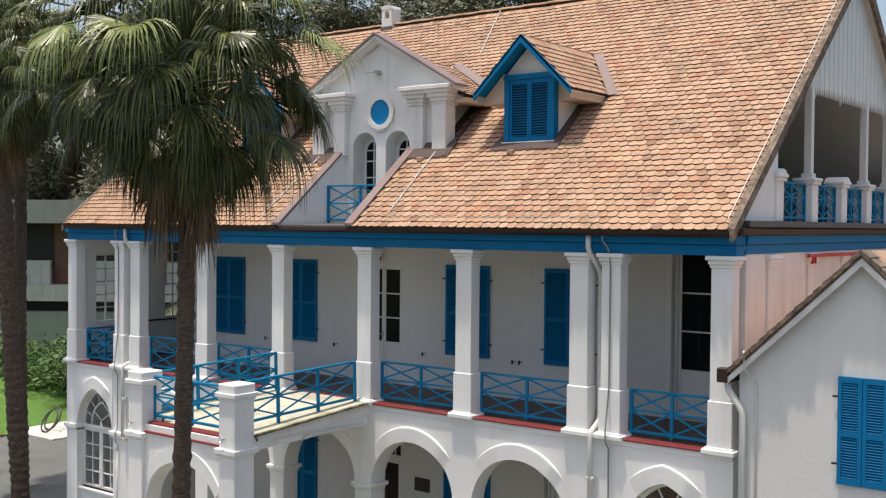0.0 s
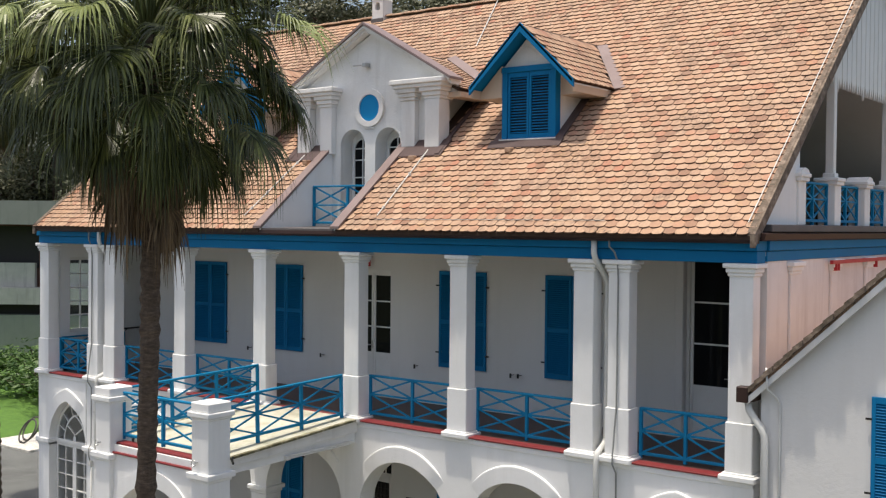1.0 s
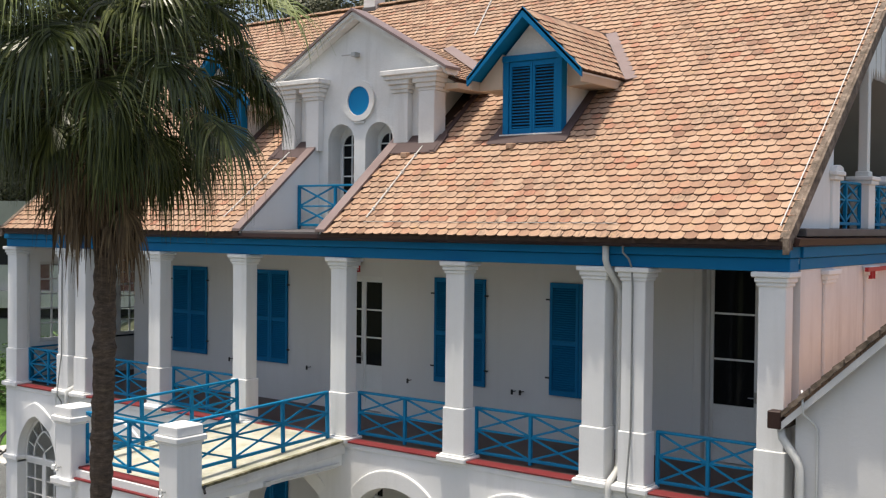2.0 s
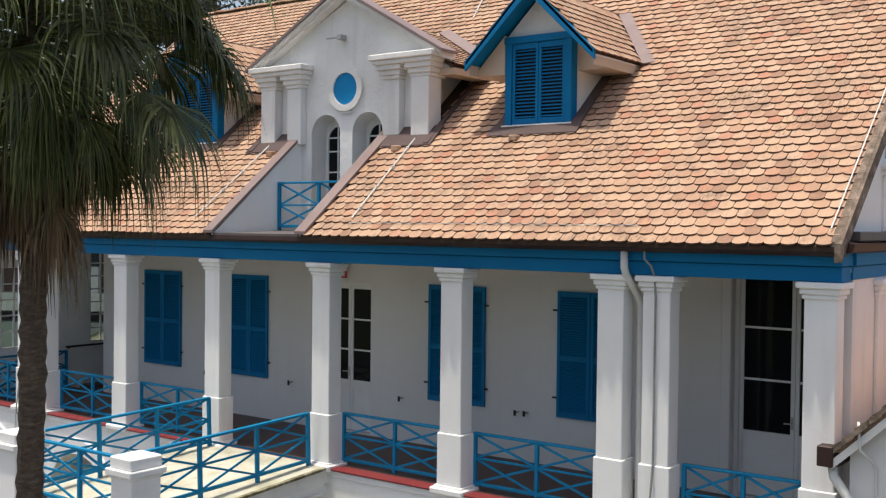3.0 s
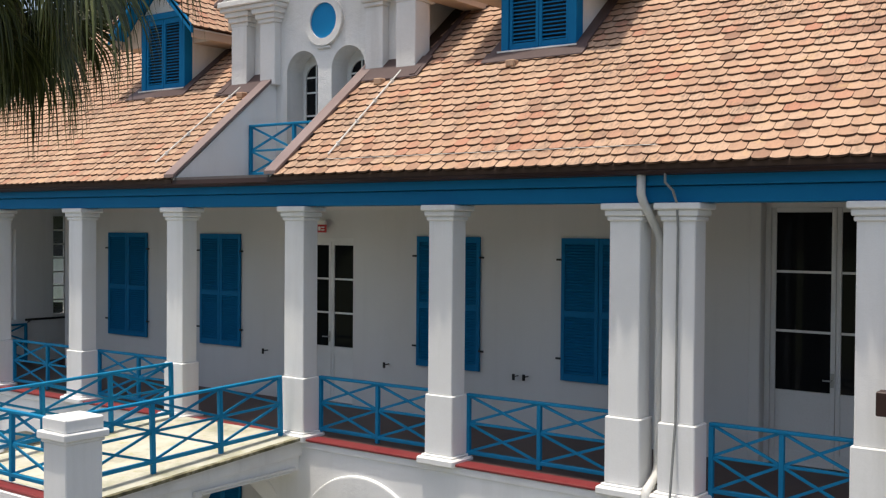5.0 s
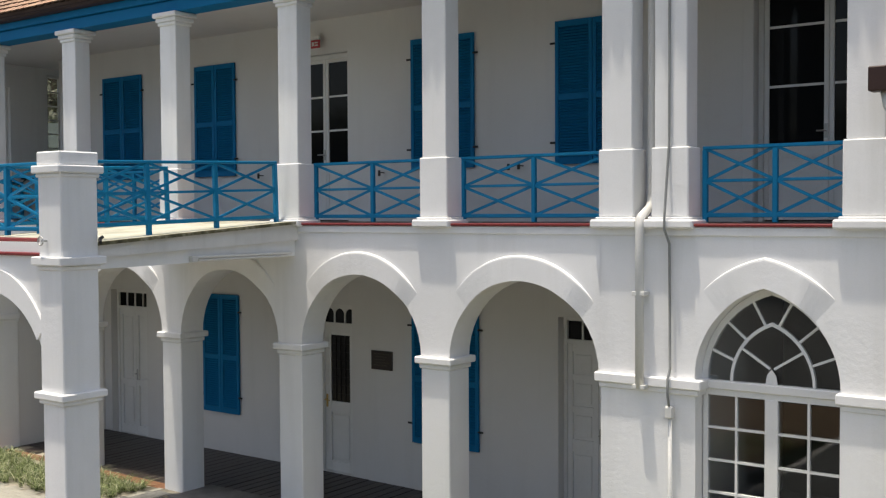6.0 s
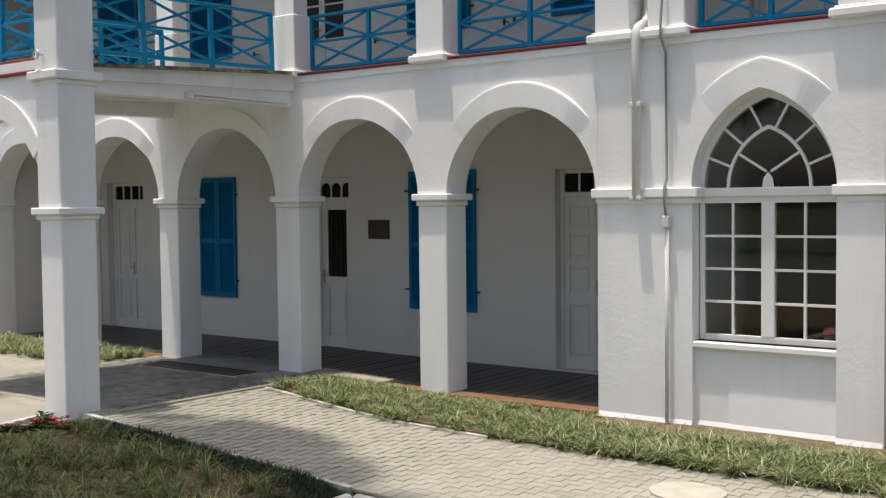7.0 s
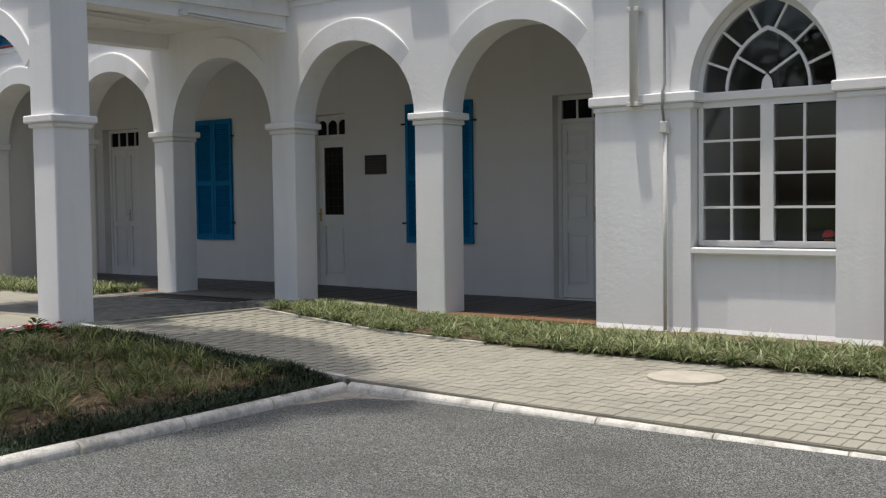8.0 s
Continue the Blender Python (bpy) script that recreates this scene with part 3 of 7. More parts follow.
structure("wall_inner", Geo().box(WEST + 0.3, EAST - 0.25, 5.4, 5.6, 0.0, 3.8), ROOM_SHADE, "wall inside the lower rooms, coloured near-black as unlit", "wall")
structure("wall_inner_upper", Geo().box(WEST + 0.3, EAST - 0.25, 5.4, 5.6, 3.8, 7.2), WHITE_SOFT, "plain plastered wall inside the upper rooms", "wall")
structure("floor_rooms", Geo().box(WEST + 0.3, EAST - 0.25, YB + 0.3, 5.4, 3.8, 4.0), FLOOR_UP, "dark floor inside the upper rooms", "floor")
structure("floor_rooms_lower", Geo().box(WEST + 0.3, EAST - 0.25, YB + 0.3, 5.4, -0.1, 0.1), ROOM_SHADE, "floor inside the lower rooms, coloured near-black as unlit", "floor")
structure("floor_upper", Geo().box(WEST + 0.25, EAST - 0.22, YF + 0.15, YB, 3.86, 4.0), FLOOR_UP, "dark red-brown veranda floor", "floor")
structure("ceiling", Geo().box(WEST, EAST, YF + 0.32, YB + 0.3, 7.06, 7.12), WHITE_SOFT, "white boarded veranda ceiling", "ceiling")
structure("ceiling_rooms", Geo().box(WEST + 0.25, EAST - 0.22, YB + 0.28, 12.0, 7.1, 7.2), ROOM_SHADE, "ceiling over the rooms, coloured near-black as unlit", "ceiling")
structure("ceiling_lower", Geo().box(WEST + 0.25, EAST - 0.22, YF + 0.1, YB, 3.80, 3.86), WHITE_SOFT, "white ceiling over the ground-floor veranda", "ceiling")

# ---- blue eaves beam, all round the visible sides ----
beam = thing("eaves_beam", "blue painted timber eaves beam on the columns", "beam")
part("lower_board", Geo().box(WEST, EAST, YF + 0.005, YF + 0.33, 6.965, 7.13, 0.008), BLUE, beam)
part("upper_board", Geo().box(WEST - 0.02, EAST + 0.02, YF - 0.05, YF + 0.33, 7.135, 7.285, 0.008), BLUE, beam)
part("lower_board", Geo().box(EAST - 0.2, EAST + 0.02, YF + 0.335, 12.2, 6.985, 7.13, 0.008), BLUE, beam)
part("upper_board", Geo().box(EAST - 0.2, EAST + 0.055, YF + 0.335, 12.2, 7.135, 7.285, 0.008), BLUE, beam)
part("lower_board", Geo().box(WEST - 0.02, WEST + 0.2, YF + 0.335, 12.2, 6.985, 7.285, 0.008), BLUE, beam)
gut = thing("gutter", "dark brown eaves gutter under the roof tiles", "gutter")
part("trough", Geo().prism([(EAVE_Y + 0.02, 7.335), (EAVE_Y + 0.01, 7.275), (EAVE_Y + 0.06, 7.245), (YF - 0.052, 7.235), (YF - 0.052, 7.335)], 0, VERGE_W - 0.02, VERGE_E + 0.02), GUTTER, gut)
part("side_trough", Geo().prism([(EAST + 0.057, 7.27), (EAST + 0.12, 7.29), (EAST + 0.14, 7.37), (EAST + 0.03, 7.39)], 1, YF - 0.05, 12.2), GUTTER, gut)

# ---- roof: boarding under the tiles ----
T = 0.05


def slab(g, x0, x1, ya, yb, lift=0.0):
    za, zb = roof_z(ya) + lift, roof_z(yb) + lift
    return g.prism([(ya, za), (yb, zb), (yb, zb - T), (ya, za - T)], 0, x0, x1)


roof = thing("roof", "steep gabled roof of pale orange terracotta tiles", "roof", "", "structure")
g = Geo()
slab(g, VERGE_W, SLOT[0] - 0.05, EAVE_Y, RIDGE_Y)
slab(g, SLOT[1] + 0.05, VERGE_E, EAVE_Y, RIDGE_Y)
slab(g, SLOT[0] - 0.05, SLOT[1] + 0.05, G_Y + 0.6, RIDGE_Y)
g.prism([(RIDGE_Y, RIDGE_Z), (2 * RIDGE_Y - EAVE_Y, EAVE_Z), (2 * RIDGE_Y - EAVE_Y, EAVE_Z - T), (RIDGE_Y, RIDGE_Z - T)], 0, VERGE_W, VERGE_E)
part("boarding", g, UNDERLAY, roof)
g = Geo()
for x0, x1 in ((VERGE_E - 0.10, VERGE_E + 0.035), (VERGE_W - 0.035, VERGE_W + 0.06)):
    for sgn in (1, -1):
        y0, y1 = (EAVE_Y - 0.02, RIDGE_Y) if sgn > 0 else (2 * RIDGE_Y - EAVE_Y, RIDGE_Y)
        g.prism([(y0, EAVE_Z - 0.16), (y0, EAVE_Z + 0.035), (y1, RIDGE_Z + 0.035), (y1, RIDGE_Z - 0.2)], 0, x0 + 0.06 if x0 > 0 else x0, x1)
part("verge", g, VERGE, roof, "mossy grey mortar verge")

# ---- upper columns ----
def column(group="veranda columns"):
    c = thing("column", "square white plastered veranda column with pedestal and capital", "column", group)
    part("base", Geo().box(-0.265, 0.265, -0.10, 0.33, 3.955, 4.045, 0.018).box(-0.225, 0.225, -0.05, 0.315, 4.045, 4.07, 0.008), WHITE_COL, c)
    part("pedestal", Geo().box(-0.198, 0.198, -0.022, 0.288, 4.07, 4.765, 0.012), WHITE_COL, c)
    part("shaft", Geo().box(-0.172, 0.172, 0.0, 0.265, 4.765, 6.80, 0.010), WHITE_COL, c)
    g = Geo()
    for h0, h1, o in ((6.78, 6.83, 0.022), (6.83, 6.895, 0.042), (6.895, 6.962, 0.075)):
        g.box(-0.172 - o, 0.172 + o, -o, 0.265 + o, h0, h1, 0.012)
    part("capital", g, WHITE_COL, c)
    return c


COLS = [*PIERS, 3.216, 5.085, 2 * XM - 3.216, 2 * XM - 5.085]
first = column()
first.matrix_basis = pose(COLS[0], YF, 0)
for x in COLS[1:]:
    copy_thing(first, pose(x, YF, 0))


# ---- railings: rails, posts and crossed braces ----
def railing(L, bays, label, group, h=0.76, post_w=0.05, name="railing", foot=0.0):
    """A railing along local x from 0 to L, its foot at z 0."""
    r = thing(name, label, "railing", group)
    w = 0.042
    part("top_rail", Geo().box(-0.02, L + 0.02, -0.03, 0.03, h - 0.035, h, 0.006), BLUE_RAIL, r)
    part("bottom_rail", Geo().box(0, L, -0.025, 0.025, 0.05, 0.095, 0.005), BLUE_RAIL, r)
    part("middle_rail", Geo().box(0, L, -0.012, 0.012, 0.40, 0.43, 0.003), BLUE_RAIL, r)
    for i in range(bays + 1):
        x = L * i / bays
        part("post", Geo().box(x - post_w / 2, x + post_w / 2, -0.026, 0.026, -foot, h - 0.036, 0.005), BLUE_RAIL, r)
    for i in range(bays):
        x0, x1 = L * i / bays + 0.02, L * (i + 1) / bays - 0.02
        for z0, z1 in ((0.085, 0.405), (0.425, h - 0.03)):
            part("brace", Geo().bar((x0, 0.008, z0), (x1, 0.008, z1), 0.016, 0.03), BLUE_RAIL, r)
            part("brace", Geo().bar((x0, -0.008, z1), (x1, -0.008, z0), 0.016, 0.03), BLUE_RAIL, r)
    return r


RY = YF + 0.295
rl = None
for a, b in zip(PIERS, PIERS[1:]):
    if abs((a + b) / 2 - XM) < 0.1:
        continue
    m = pose(a + 0.21, RY, 4.012)
    if rl is None:
        rl = railing(b - a - 0.42, 2, "blue timber railing with crossed braces between columns", "veranda railings")
        rl.matrix_basis = m
    else:
        copy_thing(rl, m)
e = railing(1.42, 2, "blue timber railing with crossed braces in the end bay", "veranda railings")
e.matrix_basis = pose(3.46, RY, 4.012)
copy_thing(e, pose(2 * XM - 3.46 - 1.42, RY, 4.012))
w = railing(1.70, 2, "blue timber railing at the west end of the veranda", "veranda railings")
w.matrix_basis = pose(WEST + 0.32, 0.52, 4.012, 0, 0, 90)


# ---- louvred shutters ----
def louvre_leaf(parent, x0, x1, z0, z1, y, mat=None, name="leaf", pitch=0.036, mid=True, st=0.055):
    mat = mat or BLUE
    zm = z0 + (z1 - z0) * 0.47
    g = Geo()
    g.box(x0, x0 + st, y, y + 0.035, z0, z1, 0.004).box(x1 - st, x1, y, y + 0.035, z0, z1, 0.004)
    for a, b in ((z0, z0 + 0.09), (zm - 0.04, zm + 0.04), (z1 - 0.08, z1)) if mid else ((z0, z0 + 0.09), (z1 - 0.08, z1)):
        g.box(x0 + st, x1 - st, y + 0.001, y + 0.034, a, b)
    leaf = part(name, g, mat, parent)
    s = Geo()
    for a, b in ((z0 + 0.09, zm - 0.04), (zm + 0.04, z1 - 0.08)) if mid else ((z0 + 0.09, z1 - 0.08),):
        n = int((b - a) / pitch)
        for i in range(n):
            z = a + (b - a) * (i + 0.5) / n
            s.bar((x0 + st, y + 0.018, z), (x1 - st, y + 0.018, z), 0.034, 0.006, (0, -0.85, 1))
        if mid:
            s.box(x0 + st, x1 - st, y + 0.034, y + 0.037, a, b)
    part("slats", s, mat, leaf)
    return leaf


def shutters(x0, x1, z0, z1, y, label, holdbacks=True):
    s = thing("window_shutter", label, "shutter", "blue shutters")
    xm = (x0 + x1) / 2
    louvre_leaf(s, x0, xm - 0.003, z0, z1, y)
    louvre_leaf(s, xm + 0.003, x1, z0, z1, y)
    for z in (z0 + 0.28, z1 - 0.28):
        for x, d in ((x0, -1), (x1, 1)):
            part("hinge", Geo().box(x - 0.01, x + 0.07 * d if d > 0 else x + 0.01, y - 0.004, y + 0.012, z - 0.013, z + 0.013) if d > 0 else Geo().box(x - 0.07, x + 0.01, y - 0.004, y + 0.012, z - 0.013, z + 0.013), BLACK_IRON, s)
    return s


def holdback(x, z):
    """An iron shutter catch on the wall."""
    h = thing("shutter_catch", "small black iron shutter catch fixed to the wall", "catch", "shutter catches")
    part("stem", Geo().tube([(x, YB, z), (x, YB - 0.09, z), (x, YB - 0.10, z - 0.03)], 0.008, 6), BLACK_IRON, h)
    part("tongue", Geo().box(x - 0.03, x + 0.012, YB - 0.112, YB - 0.092, z - 0.05, z + 0.035, 0.006), BLACK_IRON, h)


for x0, x1 in ((-8.84, -7.74), (-6.34, -5.36), (-1.72, -0.63), (0.65, 1.74)):
    shutters(x0, x1, 4.74, 6.58, YB - 0.045, "closed blue louvred shutters on the upper veranda wall")
for x0, x1 in ((-6.20, -5.33), (-1.73, -0.57)):
    shutters(x0, x1, 0.82, 2.79, YB - 0.045, "closed blue louvred shutters on the ground-floor veranda wall")
for x in (-2.25, -0.02, 0.14, -4.75, -6.95):
    holdback(x, 4.70 + 0.04 * ((x * 7) % 1))


# ---- doors ----
def pane(parent, x0, x1, z0, z1, y, mat=None):
    p = part("pane", Geo().box(x0, x1, y, y + 0.006, z0, z1), mat or GLASS, parent)
    p.visible_shadow = False
    return p


def glazed_leaf(parent, x0, x1, z0, z1, zg, rows, y):
    """A door leaf, panelled below zg and glazed above."""
    st = 0.055
    g = Geo().box(x0, x0 + st, y, y + 0.045, z0, z1, 0.005).box(x1 - st, x1, y, y + 0.045, z0, z1, 0.005)
    for a, b in ((z0, z0 + 0.16), (zg - 0.14, zg), (z1 - 0.05, z1)):
        g.box(x0 + st, x1 - st, y + 0.002, y + 0.043, a, b)
    g.box(x0 + st, x1 - st, y + 0.015, y + 0.03, z0 + 0.16, zg - 0.14)
    for i in range(1, rows):
        z = zg + (z1 - 0.05 - zg) * i / rows
        g.box(x0 + st, x1 - st, y + 0.006, y + 0.04, z - 0.014, z + 0.014)
    leaf = part("leaf", g, WHITE_WOOD, parent)
    for i in range(rows):
        h = (z1 - 0.05 - zg) / rows
        pane(leaf, x0 + st, x1 - st, zg + h * i + 0.002, zg + h * (i + 1) - 0.002, y + 0.02, GLASS_DARK)
    return leaf


def frame_round(parent, x0, x1, z0, z1, y, w=0.07, d=0.1):
    g = Geo().box(x0, x0 + w, y, y + d, z0, z1, 0.006).box(x1 - w, x1, y, y + d, z0, z1, 0.006).box(x0 + w, x1 - w, y + 0.002, y + d, z1 - w, z1)
    return part("frame", g, WHITE_WOOD, parent)


def upper_door(x0, x1, z1, name, label, rows=3, knob=True):
    d = tagged(thing(name, label, "door", "", "structure"))
    y = YB + 0.10
    frame_round(d, x0 + 0.002, x1 - 0.002, 4.0, z1 - 0.002, y, 0.06)
    xm = (x0 + x1) / 2
    for a, b in ((x0 + 0.063, xm - 0.002), (xm + 0.002, x1 - 0.063)):
        leaf = glazed_leaf(d, a, b, 4.02, z1 - 0.063, 4.87, rows, y + 0.03)
    if knob:
        part("handle", Geo().tube([(xm - 0.03, y + 0.03, 5.02), (xm - 0.03, y - 0.03, 5.02), (xm - 0.12, y - 0.035, 5.02)], 0.010, 6).box(xm - 0.05, xm - 0.012, y + 0.022, y + 0.03, 4.94, 5.10), STEEL, d)
    return d


upper_door(-4.07, -2.95, 6.54, "door_1", "white half-glazed double door, closed, on the upper veranda", 3)
upper_door(3.28, 4.88, 7.02, "door_2", "wide white glazed double door in the east end bay", 3)
# wide plain reveal beside the east door
part("reveal", Geo().box(3.14, 3.278, YB - 0.03, YB + 0.1, 4.0, 7.06, 0.01), WHITE_SOFT, bpy.data.objects["wall_3"])


def lower_door(x0, x1, z1, name, label, kind):
    d = thing(name, label, "door", "", "structure")
    y = YB + 0.13
    z0, zt = 0.12, z1 - 0.33
    frame_round(d, x0 + 0.002, x1 - 0.002, z0, z1 - 0.002, y, 0.055)
    part("transom", Geo().box(x0 + 0.057, x1 - 0.057, y + 0.002, y + 0.09, zt - 0.03, zt + 0.03, 0.005), WHITE_WOOD, d)
    xm, a, b = (x0 + x1) / 2, x0 + 0.058, x1 - 0.058
    n = 3 if kind == "glazed" else 4
    g = Geo()
    for i in range(1, n):
        x = a + (b - a) * i / n
        g.box(x - 0.012, x + 0.012, y + 0.01, y + 0.06, zt + 0.03, z1 - 0.057)
    if kind == "glazed":
        for i in range(n):
            c, h = a + (b - a) * (i + 0.5) / n, (b - a) / n / 2 - 0.01
            wall_over(g, round_arch(c, h, z1 - 0.057 - h - 0.02, 10), z1 - 0.057, y + 0.012, y + 0.058)
    part("glazing_grid", g, WHITE_WOOD, d)
    for i in range(n):
        pane(d, a + (b - a) * i / n + 0.012, a + (b - a) * (i + 1) / n - 0.012, zt + 0.03, z1 - 0.058, y + 0.03, GLASS_BLACK)
    leaves = [(a, b)] if kind == "glazed" else [(a, xm - 0.002), (xm + 0.002, b)]
    for u, v in leaves:
        st = 0.125 if kind == "glazed" else 0.07
        g = Geo().box(u, u + st, y + 0.02, y + 0.065, z0 + 0.01, zt - 0.031, 0.005).box(v - st, v, y + 0.02, y + 0.065, z0 + 0.01, zt - 0.031, 0.005)
        if kind == "glazed":
            rails = [(z0 + 0.01, z0 + 0.17), (1.05, 1.22), (zt - 0.16, zt - 0.031)]
        elif kind == "plain":
            rails = [(z0 + 0.01, z0 + 0.17), (1.02, 1.12), (zt - 0.13, zt - 0.031)]
        else:
            rails = [(z0 + 0.01, z0 + 0.17), (0.98, 1.14), (1.50, 1.58), (1.92, 2.00), (zt - 0.13, zt - 0.031)]
        for p, q in rails:
            g.box(u + st, v - st, y + 0.022, y + 0.063, p, q)
        leaf = part("leaf", g, WHITE_WOOD, d)
        for k, ((_, p), (q, _)) in enumerate(zip(rails, rails[1:])):
            if kind == "glazed" and k == 1:
                pane(leaf, u + st, v - st, p, q, y + 0.04, GLASS_BLACK)
                grille = Geo()
                for j in range(1, 4):
                    xx = u + st + (v - u - 2 * st) * j / 4
                    grille.tube([(xx, y + 0.03, p), (xx, y + 0.03, q)], 0.006, 5)
                for j in range(1, 8):
                    zz = p + (q - p) * j / 8
                    grille.tube([(u + st, y + 0.03, zz), (v - st, y + 0.03, zz)], 0.004, 5)
                part("grille", grille, BLACK_IRON, leaf)
            else:
                part("panel", Geo().box(u + st, v - st, y + 0.050, y + 0.060, p, q).box(u + st + 0.035, v - st - 0.035, y + 0.036, y + 0.052, p + 0.04, q - 0.04, 0.01), WHITE_WOOD, leaf)
    hx = a + 0.045 if kind == "glazed" else xm + 0.035
    part("handle", Geo().box(hx - 0.02, hx + 0.02, y + 0.012, y + 0.02, 1.12, 1.32, 0.004).tube([(hx, y + 0.015, 1.24), (hx, y - 0.04, 1.24), (hx + 0.10, y - 0.045, 1.235)], 0.009, 6), BRASS if kind == "glazed" else STEEL, d)
    part("threshold", Geo().box(x0, x1, YB - 0.02, y + 0.09, 0.09, 0.122, 0.006), WHITE_WOOD, d)
    return d


lower_door(-3.65, -2.90, 2.74, "door_4", "white entrance door with grilled pane and arched lights", "glazed")
lower_door(0.67, 1.69, 2.76, "door_5", "closed white panelled double door with transom lights", "panelled")
lower_door(-8.74, -7.72, 2.76, "door_6", "closed white plain double door with transom lights", "plain")

plaque = thing("wall_plaque", "dark bronze plaque with unreadable lines beside the entrance", "plaque")
part("plate", Geo().box(-2.51, -2.11, YB - 0.02, YB - 0.001, 1.815, 2.095, 0.004), paint("dark_bronze", (0.03, 0.022, 0.018), (0.06, 0.045, 0.035), 0.4), plaque)
for i in range(5):
    part("text_line", Geo().box(-2.46 + 0.03 * (i % 2), -2.16 - 0.04 * (i % 3), YB - 0.024, YB - 0.02, 2.04 - 0.042 * i, 2.054 - 0.042 * i), paint("dull_brass_text", (0.05, 0.04, 0.03), (0.07, 0.055, 0.04), 0.4), plaque)

sign = thing("exit_sign", "small red emergency sign hung over the upper door", "sign")
part("panel", Geo().box(-3.56, -3.38, 2.12, 2.14, 6.62, 6.74, 0.004), BRIGHT_RED, sign)
part("bars", Geo().box(-3.53, -3.49, 2.112, 2.12, 6.65, 6.71).box(-3.47, -3.41, 2.112, 2.12, 6.65, 6.67).box(-3.47, -3.41, 2.112, 2.12, 6.69, 6.71), WHITE_WOOD, sign)
part("bracket", Geo().box(-3.55, -3.39, 2.105, 2.15, 6.745, 6.80, 0.004).box(-3.56, -3.555, 2.13, YB, 6.7, 6.8), WHITE_WOOD, sign)


# ---- pointed windows ----
def pointed_window(c, name, label):
    w = thing(name, label, "window", "", "structure")
    y = YF + 0.19
    x0, x1 = c - WH, c + WH
    zb, zt = 0.935, SPRING - 0.06
    st = 0.06
    part("window_frame", Geo().box(x0 + 0.01, x0 + st, y, y + 0.07, zb, zt, 0.006).box(x1 - st, x1 - 0.01, y, y + 0.07, zb, zt, 0.006)
         .box(x0 + st, x1 - st, y + 0.002, y + 0.068, zb, zb + 0.06).box(x0 + st, x1 - st, y + 0.002, y + 0.068, zt - 0.06, zt)
         .box(c - 0.065, c + 0.065, y - 0.004, y + 0.068, zb + 0.06, zt - 0.06, 0.006), WHITE_WOOD, w)
    part("transom", Geo().box(x0, x1, y - 0.025, y + 0.08, zt, zt + 0.09, 0.012), WHITE_WOOD, w)
    part("window_sill", Geo().box(x0 - 0.05, x1 + 0.02, YF + 0.03, y + 0.07, zb - 0.07, zb - 0.005, 0.012), WHITE, w)
    bars = Geo()
    for s0, s1 in ((x0 + st, c - 0.065), (c + 0.065, x1 - st)):
        m = (s0 + s1) / 2
        bars.box(m - 0.012, m + 0.012, y + 0.012, y + 0.055, zb + 0.06, zt - 0.06)
        zs = [zb + 0.06 + (zt - zb - 0.12) * i / 4 for i in range(5)]
        for z in zs[1:4]:
            bars.box(s0, s1, y + 0.014, y + 0.053, z - 0.012, z + 0.012)
        for a, b in ((s0, m - 0.012), (m + 0.012, s1)):
            for z, zz in zip(zs, zs[1:]):
                pane(w, a, b, z + 0.012, zz - 0.012, y + 0.03)
    part("glazing_grid", bars, WHITE_WOOD, w)
    # fanlight
    zf = zt + 0.09
    rise = SPRING + 0.05 + 0.92 - zf
    outer = pointed_arch(c, WH, zf, rise, 28)
    part("fan_frame", Geo().ring_prism(outer, pointed_arch(c, WH - 0.055, zf, rise - 0.075, 28), y, y + 0.07), WHITE_WOOD, w)
    g = Geo().ring_prism(pointed_arch(c, WH * 0.575 + 0.014, zf, rise * 0.62 + 0.02, 20), pointed_arch(c, WH * 0.575 - 0.014, zf, rise * 0.62 - 0.02, 20), y + 0.012, y + 0.055)
    # spokes, as shares of the fanlight's half width and height
    for u0, v0, u1, v1 in ((0.56, 0.22, 0.96, 0.34), (0.37, 0.44, 0.72, 0.66), (0.09, 0.59, 0.32, 0.90), (0.03, 0.16, 0.46, 0.36)):
        for sg in (1, -1):
            g.bar((c + sg * u0 * WH * 0.96, y + 0.034, zf + v0 * rise), (c + sg * u1 * WH * 0.96, y + 0.034, zf + v1 * rise), 0.024, 0.04, (0, 1, 0))
    g.add([(c - 0.06, y + 0.005, zf), (c + 0.06, y + 0.005, zf), (c + 0.045, y + 0.005, zf + 0.09), (c, y + 0.005, zf + 0.15), (c - 0.045, y + 0.005, zf + 0.09)], [(0, 1, 2, 3, 4)])
    part("fan_grid", g, WHITE_WOOD, w)
    inner = pointed_arch(c, WH - 0.04, zf, rise - 0.05, 28)
    fan = Geo().ring_prism(inner, [(x, zf + 0.001) for x, z in inner], y + 0.03, y + 0.036)
    part("fan_pane", fan, GLASS, w).visible_shadow = False
    return w


pointed_window(WC, "window_1", "white pointed-arch window with small panes and fanlight")
pointed_window(2 * XM - WC, "window_2", "white pointed-arch window at the west end")
# rooms behind them at ground level, their darkness put into the colour
structure("floor_lower", Geo().box(2.5, 5.05, YF + 0.4, YB, -0.1, 0.1).box(WEST + 0.25, 2 * XM - 2.5, YF + 0.4, YB, -0.1, 0.1), ROOM_SHADE, "floor of the end rooms, coloured near-black as unlit", "floor")
structure("room_lining", Geo().box(2 * XM - 5.06, 2 * XM - 2.58, 1.75, 1.8, 0.0, 3.8).box(5.04, 5.075, 0.5, 5.39, 0.1, 3.75), ROOM_SHADE, "near-black lining added to darken the end rooms", "wall")
